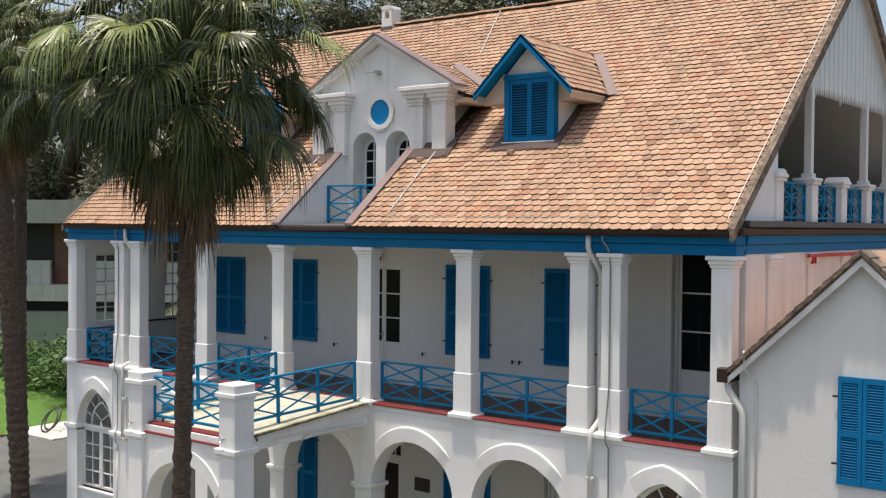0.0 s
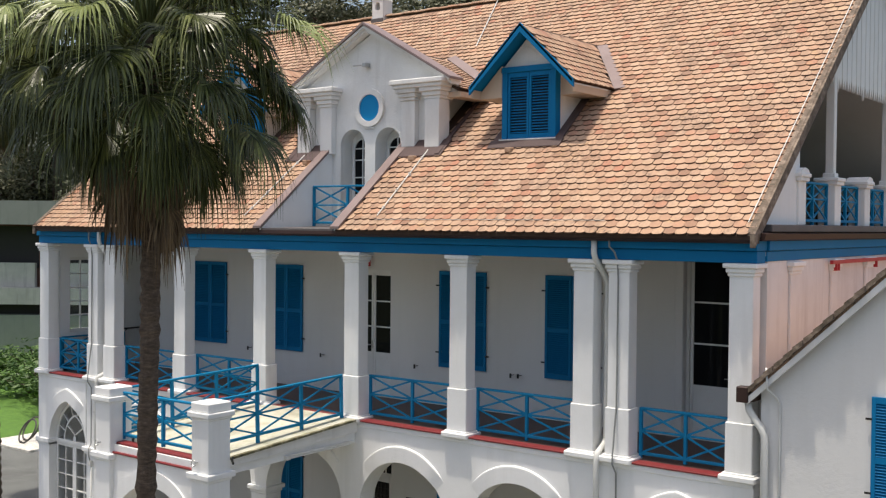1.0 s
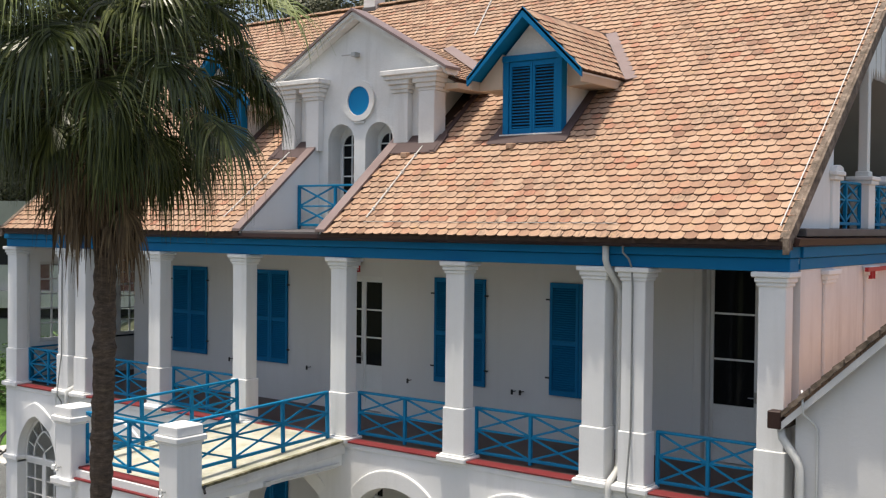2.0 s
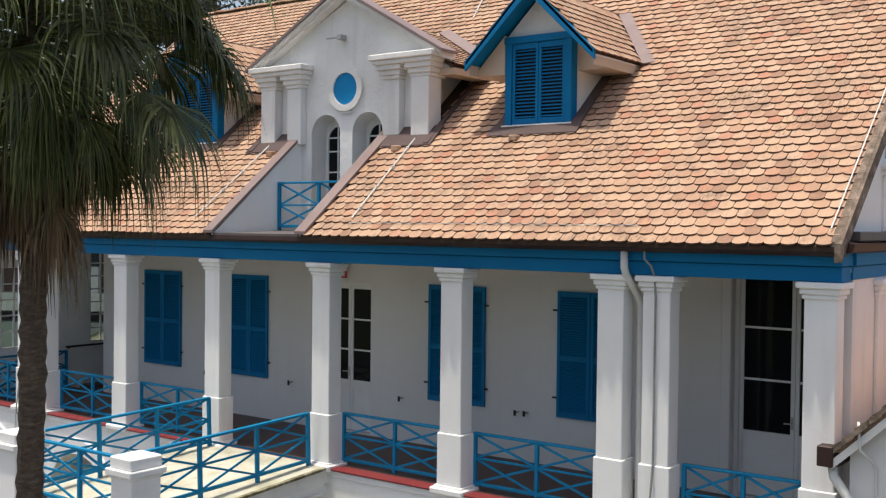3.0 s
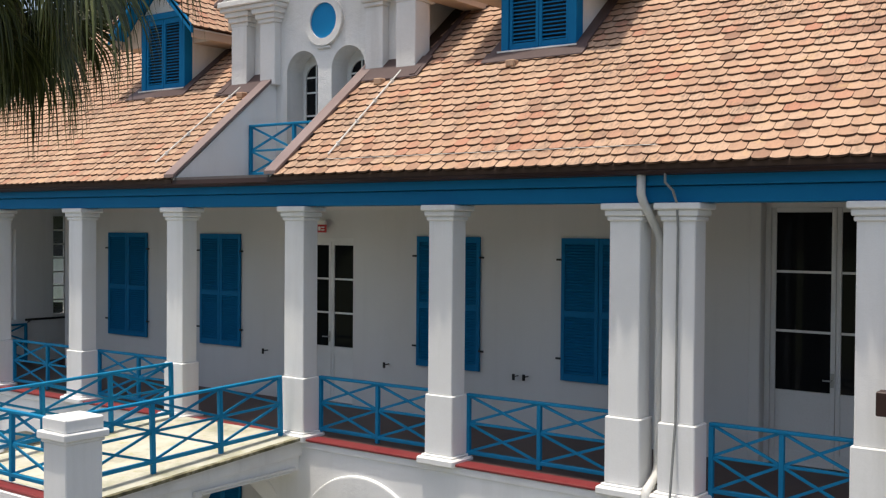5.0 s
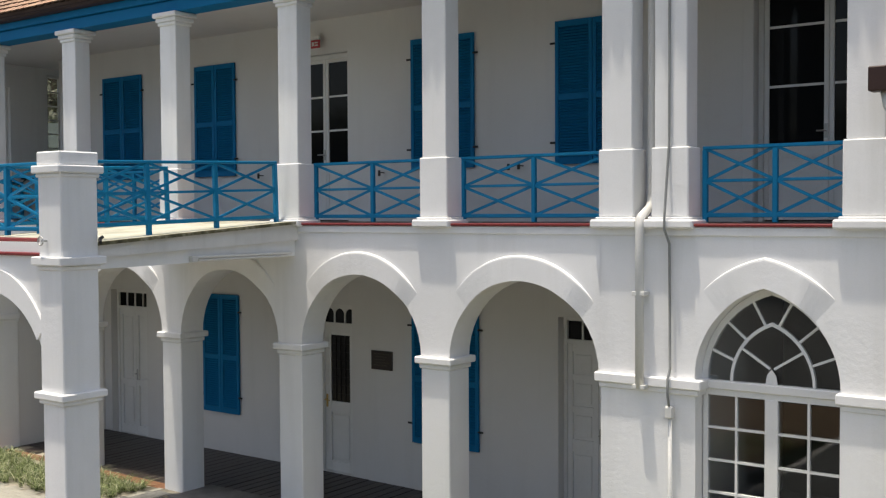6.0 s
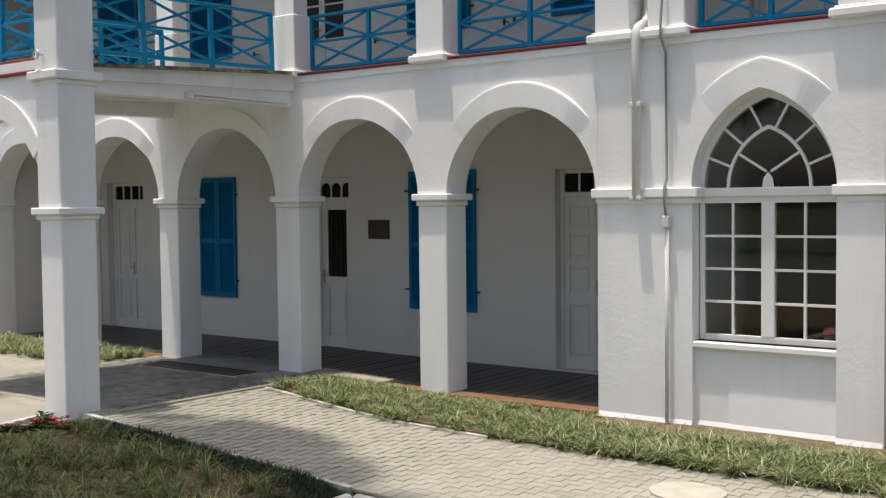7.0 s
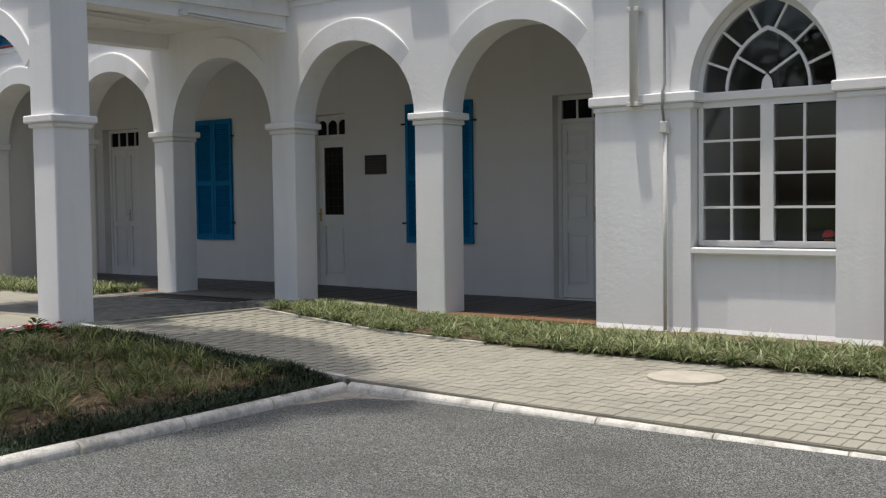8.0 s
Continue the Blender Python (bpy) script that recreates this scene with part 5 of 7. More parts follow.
# ---- blue louvred dormers ----
def dormer(xc, label):
    d = thing("roof_dormer", label, "dormer", "blue dormers")
    y = G_Y
    x0, x1 = xc - 0.555, xc + 0.555
    zb, zt = 8.93, 10.16
    part("window_frame", Geo().box(x0, x0 + 0.11, y - 0.05, y + 0.12, zb + 0.05, zt, 0.006).box(x1 - 0.11, x1, y - 0.05, y + 0.12, zb + 0.05, zt, 0.006)
         .box(x0 - 0.02, x1 + 0.02, y - 0.06, y + 0.12, zt, zt + 0.10, 0.006).box(x0 - 0.02, x1 + 0.02, y - 0.08, y + 0.12, zb - 0.03, zb + 0.05, 0.006), BLUE, d)
    louvre_leaf(d, x0 + 0.115, xc - 0.003, zb + 0.055, zt - 0.005, y - 0.03, BLUE, "louvre_leaf", 0.050, False, 0.045)
    louvre_leaf(d, xc + 0.003, x1 - 0.115, zb + 0.055, zt - 0.005, y - 0.03, BLUE, "louvre_leaf", 0.050, False, 0.045)
    part("backing", Geo().box(x0 + 0.1, x1 - 0.1, y + 0.06, y + 0.1, zb, zt), SHADE_FILL, d)
    za, half, yo = 10.95, 1.05, 1.50
    ze = 9.89
    part("gable_panel", Geo().prism([(x0, zt + 0.102), (x1, zt + 0.102), (xc, za - 0.14)], 1, y, y + 0.08), WHITE_AGED, d)
    for s in (1, -1):
        xs = xc + s * 0.555
        a, b = sorted((xs, xs - s * 0.08))
        part("cheek", Geo().prism([(y + 0.12, roof_z(y) - 0.1), (y + 0.12, zt + 0.1), (EAVE_Y + (zt + 0.1 - EAVE_Z) / SLOPE, zt + 0.1)], 0, a, b), WHITE_AGED, d)
        part("bargeboard", Geo().prism([(xc + s * (half + 0.02), ze - 0.11), (xc + s * (half + 0.02), ze + 0.03), (xc, za + 0.01), (xc, za - 0.15)], 1, yo, yo + 0.045), BLUE, d)
        part("soffit", Geo().prism([(xc + s * half, ze - 0.05), (xc + s * half, ze - 0.02), (xc, za - 0.04), (xc, za - 0.07)], 1, yo + 0.046, y + 0.9), BLUE if s < 0 else WHITE_AGED, d)
        part("eaves_board", Geo().box(*sorted((xc + s * (half - 0.035), xc + s * (half - 0.005))), yo + 0.05, 3.0, ze - 0.17, ze - 0.01, 0.006), BEIGE, d)
        part("under_board", Geo().prism([(xc + s * 0.556, ze - 0.165), (xc + s * (half - 0.037), ze - 0.165), (xc + s * (half - 0.037), ze - 0.06), (xc + s * 0.556, ze + 0.40)], 1, y + (0.13 if s > 0 else -0.06), 3.0), BEIGE, d)
        part("flashing", Geo().bar((xs + s * 0.06, y - 0.1, roof_z(y - 0.1) + 0.055), (xs + s * 0.05, 3.1, roof_z(3.1) + 0.055), 0.20, 0.02, (0, -SLOPE, 1)), FLASH_DARK, d)
        valley(d, xc, s, half, ze + 0.02, za)
    part("sill_flashing", Geo().prism([(y - 0.24, roof_z(y - 0.24) + 0.05), (y - 0.24, roof_z(y - 0.24) + 0.065), (y - 0.083, roof_z(y - 0.083) + 0.075), (y - 0.083, roof_z(y - 0.083) + 0.03)], 0, x0 - 0.19, x1 + 0.19), FLASH_DARK, d)
    part("sill", Geo().box(x0 - 0.03, x1 + 0.03, y - 0.10, y - 0.081, roof_z(y - 0.083) + 0.062, roof_z(y - 0.083) + 0.085, 0.004), WHITE_WOOD, d)
    little_roof(d, xc, half, ze + 0.02, za, yo, 0.045, UNDERLAY)
    return d


XD = 0.52
dormer_e = dormer(XD, "blue louvred roof dormer with tiled gable and blue bargeboards")
dormer_w = dormer(2 * XM - XD + 0.2, "blue louvred roof dormer half hidden behind the palm")

# ---- chimney ----
ch = thing("chimney", "small white plastered chimney with arched vent on the ridge", "chimney")
cx = -6.57
g = Geo()
for x0, x1 in ((cx - 0.17, cx - 0.07), (cx + 0.07, cx + 0.17)):
    g.box(x0, x1, RIDGE_Y - 0.18, RIDGE_Y + 0.18, RIDGE_Z - 0.35, RIDGE_Z + 0.42)
g.box(cx - 0.07, cx + 0.07, RIDGE_Y - 0.18, RIDGE_Y + 0.18, RIDGE_Z - 0.35, RIDGE_Z + 0.18)
g.ring_prism([(x, RIDGE_Z + 0.42) for x, z in round_arch(cx, 0.07, 0, 10)], round_arch(cx, 0.07, RIDGE_Z + 0.30, 10), RIDGE_Y - 0.18, RIDGE_Y + 0.18)
part("stack", g, WHITE_AGED, ch)
part("flue", Geo().box(cx - 0.1, cx + 0.1, RIDGE_Y - 0.05, RIDGE_Y + 0.05, RIDGE_Z + 0.18, RIDGE_Z + 0.42), SHADE_FILL, ch)
part("cap", Geo().prism([(cx - 0.18, RIDGE_Z + 0.42), (cx - 0.15, RIDGE_Z + 0.50), (cx, RIDGE_Z + 0.53), (cx + 0.15, RIDGE_Z + 0.50), (cx + 0.18, RIDGE_Z + 0.42)], 1, RIDGE_Y - 0.19, RIDGE_Y + 0.19), WHITE_AGED, ch)
part("flashing", Geo().box(cx - 0.20, cx + 0.20, RIDGE_Y - 0.21, RIDGE_Y - 0.18, RIDGE_Z - 0.26, RIDGE_Z - 0.03, 0.01), LEAD, ch)

# lightning conductors and roof hooks
for pts in ([(-1.55, 1.62), (-1.50, 0.12)], [(-4.72, 1.62), (-4.86, 0.12)], [(-3.10, 6.2), (-2.55, 4.55)]):
    c = thing("conductor", "thin pale lightning conductor laid over the roof tiles", "cable", "roof conductors")
    part("cable", Geo().tube([(x, y, roof_z(y) + 0.075) for x, y in pts], 0.011, 6), PIPE, c)
    for i in range(4):
        k = (i + 0.5) / 4
        x, y = pts[0][0] + (pts[1][0] - pts[0][0]) * k, pts[0][1] + (pts[1][1] - pts[0][1]) * k
        part("clip", Geo().box(x - 0.02, x + 0.02, y - 0.02, y + 0.02, roof_z(y) + 0.03, roof_z(y) + 0.09, 0.004), PIPE, c)
c = thing("conductor", "thin pale lightning conductor along the east verge", "cable", "roof conductors")
part("cable", Geo().tube([(VERGE_E - 0.12, y, roof_z(y) + 0.085) for y in (0.0, 3.0, 6.2)], 0.008, 6), PIPE, c)
c = thing("conductor", "thin pale lightning conductor along the eaves", "cable", "roof conductors")
part("cable", Geo().tube([(x, 0.06, roof_z(0.06) + 0.058) for x in (-1.5, 1.0, 3.0)], 0.004, 6), PIPE, c)
for x, y in ((-1.78, 1.45), (-4.5, 1.45), (0.30, 1.55), (-6.8, 1.55)):
    h = thing("roof_hook", "small ceramic vent block set among the tiles", "vent", "roof vents")
    part("block", Geo().box(x - 0.07, x + 0.07, y - 0.06, y + 0.05, roof_z(y) + 0.01, roof_z(y) + 0.10, 0.012), TILE, h)

# ---- attic loggia in the east gable ----
att = thing("attic_loggia", "open loggia in the east gable end with white boarding", "loggia")
part("ledge", Geo().box(2.3, EAST + 0.10, YF + 0.3, 12.2, 7.395, 7.50, 0.01), LEAD, att, "dark lead-covered ledge")
part("back_wall", Geo().prism([(0.35, 7.45), (12.05, 7.45), (11.9, roof_z(0.5) - 0.10), (RIDGE_Y, RIDGE_Z - 0.10), (0.5, roof_z(0.5) - 0.10)], 0, 2.2, 2.3), GREY_RENDER, att)
part("end_panel", Geo().prism([(0.42, 7.5), (2.02, 7.5), (2.02, 8.9), (1.92, roof_z(1.92) - 0.16)], 0, EAST - 0.22, EAST - 0.08), WHITE, att)
part("end_panel", Geo().prism([(10.6, 7.5), (12.1, 7.5), (10.7, roof_z(1.9) - 0.16), (10.6, 8.9)], 0, EAST - 0.22, EAST - 0.08), WHITE, att)
for s in (1, -1):
    q = [(0.62, 7.52), (RIDGE_Y, RIDGE_Z - T - 0.03), (RIDGE_Y, RIDGE_Z - T - 0.06), (0.66, 7.5)]
    part("soffit", Geo().prism([((y if s > 0 else 2 * RIDGE_Y - y), z + (roof_z(0.62) - T - 0.03 - 7.52 if z < 8 else 0)) for y, z in q], 0, 2.3, EAST - 0.02), WHITE_SOFT, att)
zf = 9.98
yl = EAVE_Y + (zf + 0.16 - EAVE_Z) / SLOPE
n = 44
for i in range(n):
    ya, yb2 = yl + (2 * (RIDGE_Y - yl)) * i / n, yl + (2 * (RIDGE_Y - yl)) * (i + 1) / n
    ym = (ya + yb2) / 2
    za2 = roof_z(ya if ya < RIDGE_Y else 2 * RIDGE_Y - ya) - 0.12
    zb2 = roof_z(yb2 if yb2 < RIDGE_Y else 2 * RIDGE_Y - yb2) - 0.12
    o = 0.006 * (i % 2)
    part("board", Geo().prism([(ya + 0.004, zf - 0.02), (ym - 0.03, zf - 0.11), (ym, zf - 0.20 - (0.07 if i % 11 == 5 else 0)), (ym + 0.03, zf - 0.11), (yb2 - 0.004, zf - 0.02), (yb2 - 0.004, zb2), (ya + 0.004, za2)], 0, EAST - 0.16 + o, EAST - 0.13 + o), WHITE_WOOD, att)
for yc, tall in ((2.05, False), (3.80, True), (5.50, False), (7.15, True), (8.8, True), (10.5, False)):
    p = part("pier", Geo().box(EAST - 0.32, EAST - 0.04, yc - 0.16, yc + 0.16, 7.5, 8.16, 0.01), WHITE, att)
    g = Geo().box(EAST - 0.36, EAST, yc - 0.20, yc + 0.20, 8.16, 8.22, 0.01).box(EAST - 0.38, EAST + 0.02, yc - 0.22, yc + 0.22, 8.22, 8.28, 0.01)
    if not tall:
        g.prism([(yc - 0.2, 8.28), (yc - 0.14, 8.34), (yc, 8.365), (yc + 0.14, 8.34), (yc + 0.2, 8.28)], 0, EAST - 0.36, EAST)
    part("pier_cap", g, WHITE, p)
    if tall:
        part("post", Geo().box(EAST - 0.24, EAST - 0.10, yc - 0.07, yc + 0.07, 8.28, min(zf + 0.5, roof_z(min(yc, 12.6 - yc)) - 0.2), 0.01).box(EAST - 0.27, EAST - 0.07, yc - 0.10, yc + 0.10, 8.28, 8.36, 0.01), WHITE_WOOD, att)
for a, b in ((2.21, 3.64), (3.96, 5.34), (5.66, 6.99), (7.31, 8.64), (8.96, 10.34)):
    r = railing(b - a, 2, "blue timber railing between the loggia piers", "loggia railings", 0.68)
    r.matrix_basis = pose(EAST - 0.18, a, 7.5, 0, 0, 90)
bp = thing("red_bar", "red painted steel bar on brackets along the side wall", "bar")
part("bar", Geo().bar((EAST + 0.10, 3.05, 6.92), (EAST + 0.10, 9.5, 6.92), 0.05, 0.06), BRIGHT_RED, bp)
for y in (3.3, 3.42, 5.6, 8.0):
    part("bracket", Geo().box(EAST, EAST + 0.12, y - 0.015, y + 0.015, 6.78, 6.90), BRIGHT_RED, bp)
for yc in (1.55, 3.45, 5.35):
    part("pilaster", Geo().box(EAST, EAST + 0.045, yc - 0.19, yc + 0.19, 0.0, 6.80, 0.01), PINKISH, bpy.data.objects["wall_east"])
    g = Geo()
    for h0, h1, o in ((6.78, 6.83, 0.02), (6.83, 6.895, 0.04), (6.895, 6.962, 0.07)):
        g.box(EAST, EAST + 0.045 + o, yc - 0.19 - o, yc + 0.19 + o, h0, h1, 0.01)
    part("pilaster_capital", g, WHITE, bpy.data.objects["wall_east"])

# ---- the annex with its low gable ----
annex = thing("annex", "small white gabled annex beside the main building", "annex")
AX, AXW, AY = 7.24, 1.74, -0.20
AE, AA = 5.34, 7.0
wallp = [(AX - AXW, -0.3), (AX + AXW, -0.3), (AX + AXW, AE), (AX, AA - 0.06), (AX - AXW, AE)]
part("front_wall", Geo().prism(wallp, 1, AY, AY + 0.25), WHITE_SOFT, annex)
part("side_wall", Geo().box(AX - AXW, AX - AXW + 0.25, AY + 0.25, 9.0, -0.3, AE), WHITE_SOFT, annex)
part("side_wall", Geo().box(AX + AXW - 0.25, AX + AXW, AY + 0.25, 9.0, -0.3, AE), WHITE_SOFT, annex)
part("rear_wall", Geo().prism(wallp, 1, 8.75, 9.0), WHITE_SOFT, annex)
for s in (1, -1):
    ex = 1.90
    p = [(AX + s * ex, AA - (AA - AE) / AXW * ex), (AX, AA), (AX, AA + 0.09), (AX + s * ex, AA - (AA - AE) / AXW * ex + 0.09)]
    part("roof_slope", Geo().prism(p, 1, AY - 0.12, 9.1), TILE, annex, "weathered tiled slope")
    p = [(AX + s * (ex - 0.02), AA - (AA - AE) / AXW * ex - 0.08), (AX, AA - 0.11), (AX, AA - 0.002), (AX + s * (ex - 0.02), AA - (AA - AE) / AXW * ex + 0.015)]
    part("bargeboard", Geo().prism(p, 1, AY - 0.15, AY - 0.12), WHITE_AGED, annex)
    g = Geo()
    k = 15
    for i in range(k):
        u, v = i / k, (i + 0.97) / k
        xa, xb = AX + s * ex * (1 - u), AX + s * ex * (1 - v)
        za3, zb3 = AA - (AA - AE) / AXW * abs(xa - AX), AA - (AA - AE) / AXW * abs(xb - AX)
        g.prism([(xa, za3 + 0.05), (xb, zb3 + 0.035), (xb, zb3 + 0.11), (xa, za3 + 0.13)], 1, AY - 0.17 - 0.02 * (i % 3), AY + 0.2)
    part("verge_tiles", g, VERGE, annex, "dark mossy verge tiles")
part("box_gutter", Geo().box(AX - 1.99, AX - 1.80, AY - 0.14, 9.0, AE - 0.20, AE - 0.06, 0.01), GUTTER, annex)
part("fascia_end", Geo().box(AX - 2.02, AX - 1.86, AY - 0.18, AY - 0.02, AE - 0.21, AE + 0.0, 0.01), GUTTER, annex)
shutters(6.92, 7.58, 3.87, 5.36, AY - 0.045, "closed blue louvred shutters on the annex wall")
pipe("downpipe", [(AX - 1.90, AY - 0.05, AE - 0.2), (AX - 1.88, AY - 0.06, AE - 0.32), (AX - 1.70, AY - 0.08, AE - 0.55), (AX - 1.66, AY - 0.07, AE - 0.65), (AX - 1.66, AY - 0.07, 0.1)], 0.05, PIPE, "cream rainwater downpipe at the annex corner")
pipe("conduit", [(AX - 1.62, AY - 0.16, AE + 0.28), (AX - 1.60, AY - 0.17, AE + 0.0), (AX - 1.52, AY - 0.03, AE - 0.12), (AX - 1.48, AY - 0.02, AE - 0.2), (AX - 1.48, AY - 0.02, 0.1)], 0.014, PIPE, "thin grey cable conduit on the annex wall")

# ---- kerbs ----
def kerb_profile(w=0.11, h=0.16, n=10):
    """A fully rounded top over straight sides; the road side falls lower."""
    pts = [(-w / 2, -h)]
    pts += [(-w / 2 * math.cos(radians(180 * i / n)), -0.055 + 0.055 * math.sin(radians(180 * i / n)) ** 0.8) for i in range(n + 1)]
    return pts + [(w / 2, -h)]


kerb_line = thing("kerb", "pale concrete kerb of rounded stones round the forecourt", "kerb", "", "structure")
KL = 0.815
kmesh = Geo().prism([(p[0], p[1]) for p in kerb_profile()], 0, 0.004, KL - 0.006).mesh("kerb_stone")
kmesh.materials.append(KERB)
# the bed's stones are wider, with a slanting face to the road
bed_profile = [(-0.06, -0.16)] + [(-0.06 * math.cos(radians(15 * i)) if i < 6 else 0.085 * math.sin(radians(15 * (i - 6))), -0.040 + 0.055 * math.sin(radians(15 * i)) ** 0.9) for i in range(13)] + [(0.095, -0.16)]
bmesh_bed = Geo().prism([(-p[0], p[1]) for p in bed_profile], 0, 0.004, KL - 0.006).mesh("kerb_stone")
bmesh_bed.materials.append(KERB)
for i in range(15):
    x = KERB_X + 0.06 + 0.58 * (i > 0) + (KL + 0.014) * max(0, i - 1)
    ob = part("kerb_stone", kmesh, KERB, kerb_line, "", False, pose(x, KERB_Y, ground_z(x + 0.4, KERB_Y) - 0.006, 0, 0.9, random.uniform(-0.4, 0.4)) @ Matrix.Diagonal((0.70 if i == 0 else 1, 1, 1, 1)))
for i in range(11):
    y = KERB_Y - 0.03 - (KL + 0.014) * i
    part("kerb_stone", bmesh_bed, KERB, kerb_line, "", False, pose(KERB_X, y, -0.040, 0, 0, -90 + random.uniform(-0.4, 0.4)))
g = Geo()
for i in range(13):
    x = KERB_X + 0.06 + 0.58 + (KL + 0.014) * i
    y, z = KERB_Y, ground_z(x, KERB_Y) - 0.010
    g.prism([(y + p[0] * 0.99, z + p[1]) for p in kerb_profile()], 0, x - 0.012, x + 0.012)
for i in range(1, 11):
    y = KERB_Y - 0.03 - (KL + 0.014) * i
    g.prism([(KERB_X + p[0] * 0.99, -0.042 + p[1]) for p in bed_profile], 1, y - 0.008, y + 0.02)
part("mortar", g, CEMENT, kerb_line)


# ---- beds of soil and planting ----
def grass_edge(x):
    """Front edge of the planting strip before the arcade."""
    pts = [(-1.4, -0.98), (-0.9, -1.06), (0.0, -1.22), (0.9, -1.31), (2.0, -1.27), (9.0, -1.28)]
    for (a, b), (c, d) in zip(pts, pts[1:]):
        if x <= c:
            return b + (d - b) * (x - a) / (c - a)
    return pts[-1][1]


g = Geo()
n = 44
xs = [-1.4 + 9.9 * i / n for i in range(n + 1)]
vs = [(x, y, ground_z(x, y) + 0.012 + 0.02 * (noise.noise((x * 2, y * 2, 0)) + 0.3)) for x in xs for y in (grass_edge(x) + 0.05, (grass_edge(x) + 0.16) / 2, 0.16)]
g.add(vs, [(i * 3 + j, i * 3 + 3 + j, i * 3 + 4 + j, i * 3 + 1 + j) for i in range(n) for j in (0, 1)])
structure("flower_strip", g, SOIL, "narrow soil strip along the arcade foot", "soil bed")
g = Geo()
for a, b in zip(xs, xs[1:]):
    if a > 1.8:
        continue
    ya, yb3 = grass_edge(a), grass_edge(b)
    g.add([(a, ya - 0.04, ground_z(a, ya) + 0.012), (b, yb3 - 0.04, ground_z(b, yb3) + 0.012), (b, yb3 + 0.02, ground_z(b, yb3) + 0.012), (a, ya + 0.02, ground_z(a, ya) + 0.012), (a, ya - 0.04, -0.1), (b, yb3 - 0.04, -0.1)], [(0, 1, 2, 3), (0, 4, 5, 1)])
structure("strip_edging", g, KERB, "low pale concrete edging of the strip", "edging")
BX0 = -1.88                     # west side of the garden bed


def bed_z(x, y):
    """The bed's soil, that falls a little towards the kerb of the forecourt."""
    return ground_z(x, KERB_Y) * min(1, max(0, (y + 9) / 5.5)) + 0.03 * noise.noise((x * 1.7, y * 1.7, 0)) - 0.07 * min(1, max(0, (x - 1.55) / 0.4)) - 0.06 * min(1, max(0, (-1.0 - x) / 0.5))


soil = sheet(BX0, KERB_X - 0.02, -14, KERB_Y + 0.03, 60, 50, lambda x, y: bed_z(x, y) + 0.012 * noise.noise((x * 9, y * 9, 3)))
structure("garden_bed", soil, SOIL, "brown soil of the garden bed", "soil bed")
structure("porch_path", sheet(-4.62, BX0 - 0.06, -14, KERB_Y + 0.04, 6, 30, lambda x, y: ground_z(x, KERB_Y) * min(1, max(0, (y + 9) / 5.5)) - 0.004), PAVER, "pale worn concrete path leading out from the porch", "path")
g = Geo()
for i in range(24):
    a, b = -1.6 + 3.58 * i / 24, -1.6 + 3.58 * (i + 0.985) / 24
    za, zb = ground_z(a, KERB_Y) + 0.014, ground_z(b, KERB_Y) + 0.014
    g.prism([(a, -0.1), (b, -0.1), (b, zb), (a, za)], 1, KERB_Y + 0.02, KERB_Y + 0.085)
for i in range(40):
    b, a = KERB_Y + 0.02 - 0.2 * i, KERB_Y + 0.02 - 0.2 * (i + 0.98)
    za, zb = [ground_z(BX0, KERB_Y) * min(1, max(0, (y + 9) / 5.5)) + 0.014 for y in (a, b)]
    g.prism([(a, -0.1), (b, -0.1), (b, zb), (a, za)], 0, BX0 - 0.06, BX0)
structure("bed_edging", g, KERB, "thin concrete edging of the garden bed", "edging")

rnd = random.Random(5)


def blades(g, x, y, z, count, length, width, spread, r=rnd):
    """A tuft of arching narrow leaves."""
    for _ in range(count):
        a = r.uniform(0, 2 * math.pi)
        L = length * r.uniform(0.6, 1.15)
        lean = spread * r.uniform(0.35, 1.1)
        dx, dy = math.cos(a), math.sin(a)
        w = width * r.uniform(0.7, 1.2) / 2
        sx, sy = -dy * w, dx * w
        ox, oy = x + r.uniform(-1, 1) * 0.02, y + r.uniform(-1, 1) * 0.02
        pts = []
        for k, ww in ((0, 0.8), (0.4, 1.0), (0.75, 0.75), (1.0, 0.1)):
            out = L * lean * k ** 1.6
            up = L * (k - 0.52 * lean * k * k)
            pts.append(((ox + dx * out, oy + dy * out, z + up), ww))
        vs = []
        for (px_, py_, pz_), ww in pts:
            vs += [(px_ - sx * ww, py_ - sy * ww, pz_), (px_ + sx * ww, py_ + sy * ww, pz_)]
        g.add(vs, [(0, 1, 3, 2), (2, 3, 5, 4), (4, 5, 7, 6)])


def planting(name, g, mat, label, category="plants"):
    me = bpy.data.meshes.new(name)
    me.from_pydata(g.v, [], g.f)
    me.materials.append(mat)
    ob = new(name, me)
    return tagged(ob, label, category, "", "stuff")


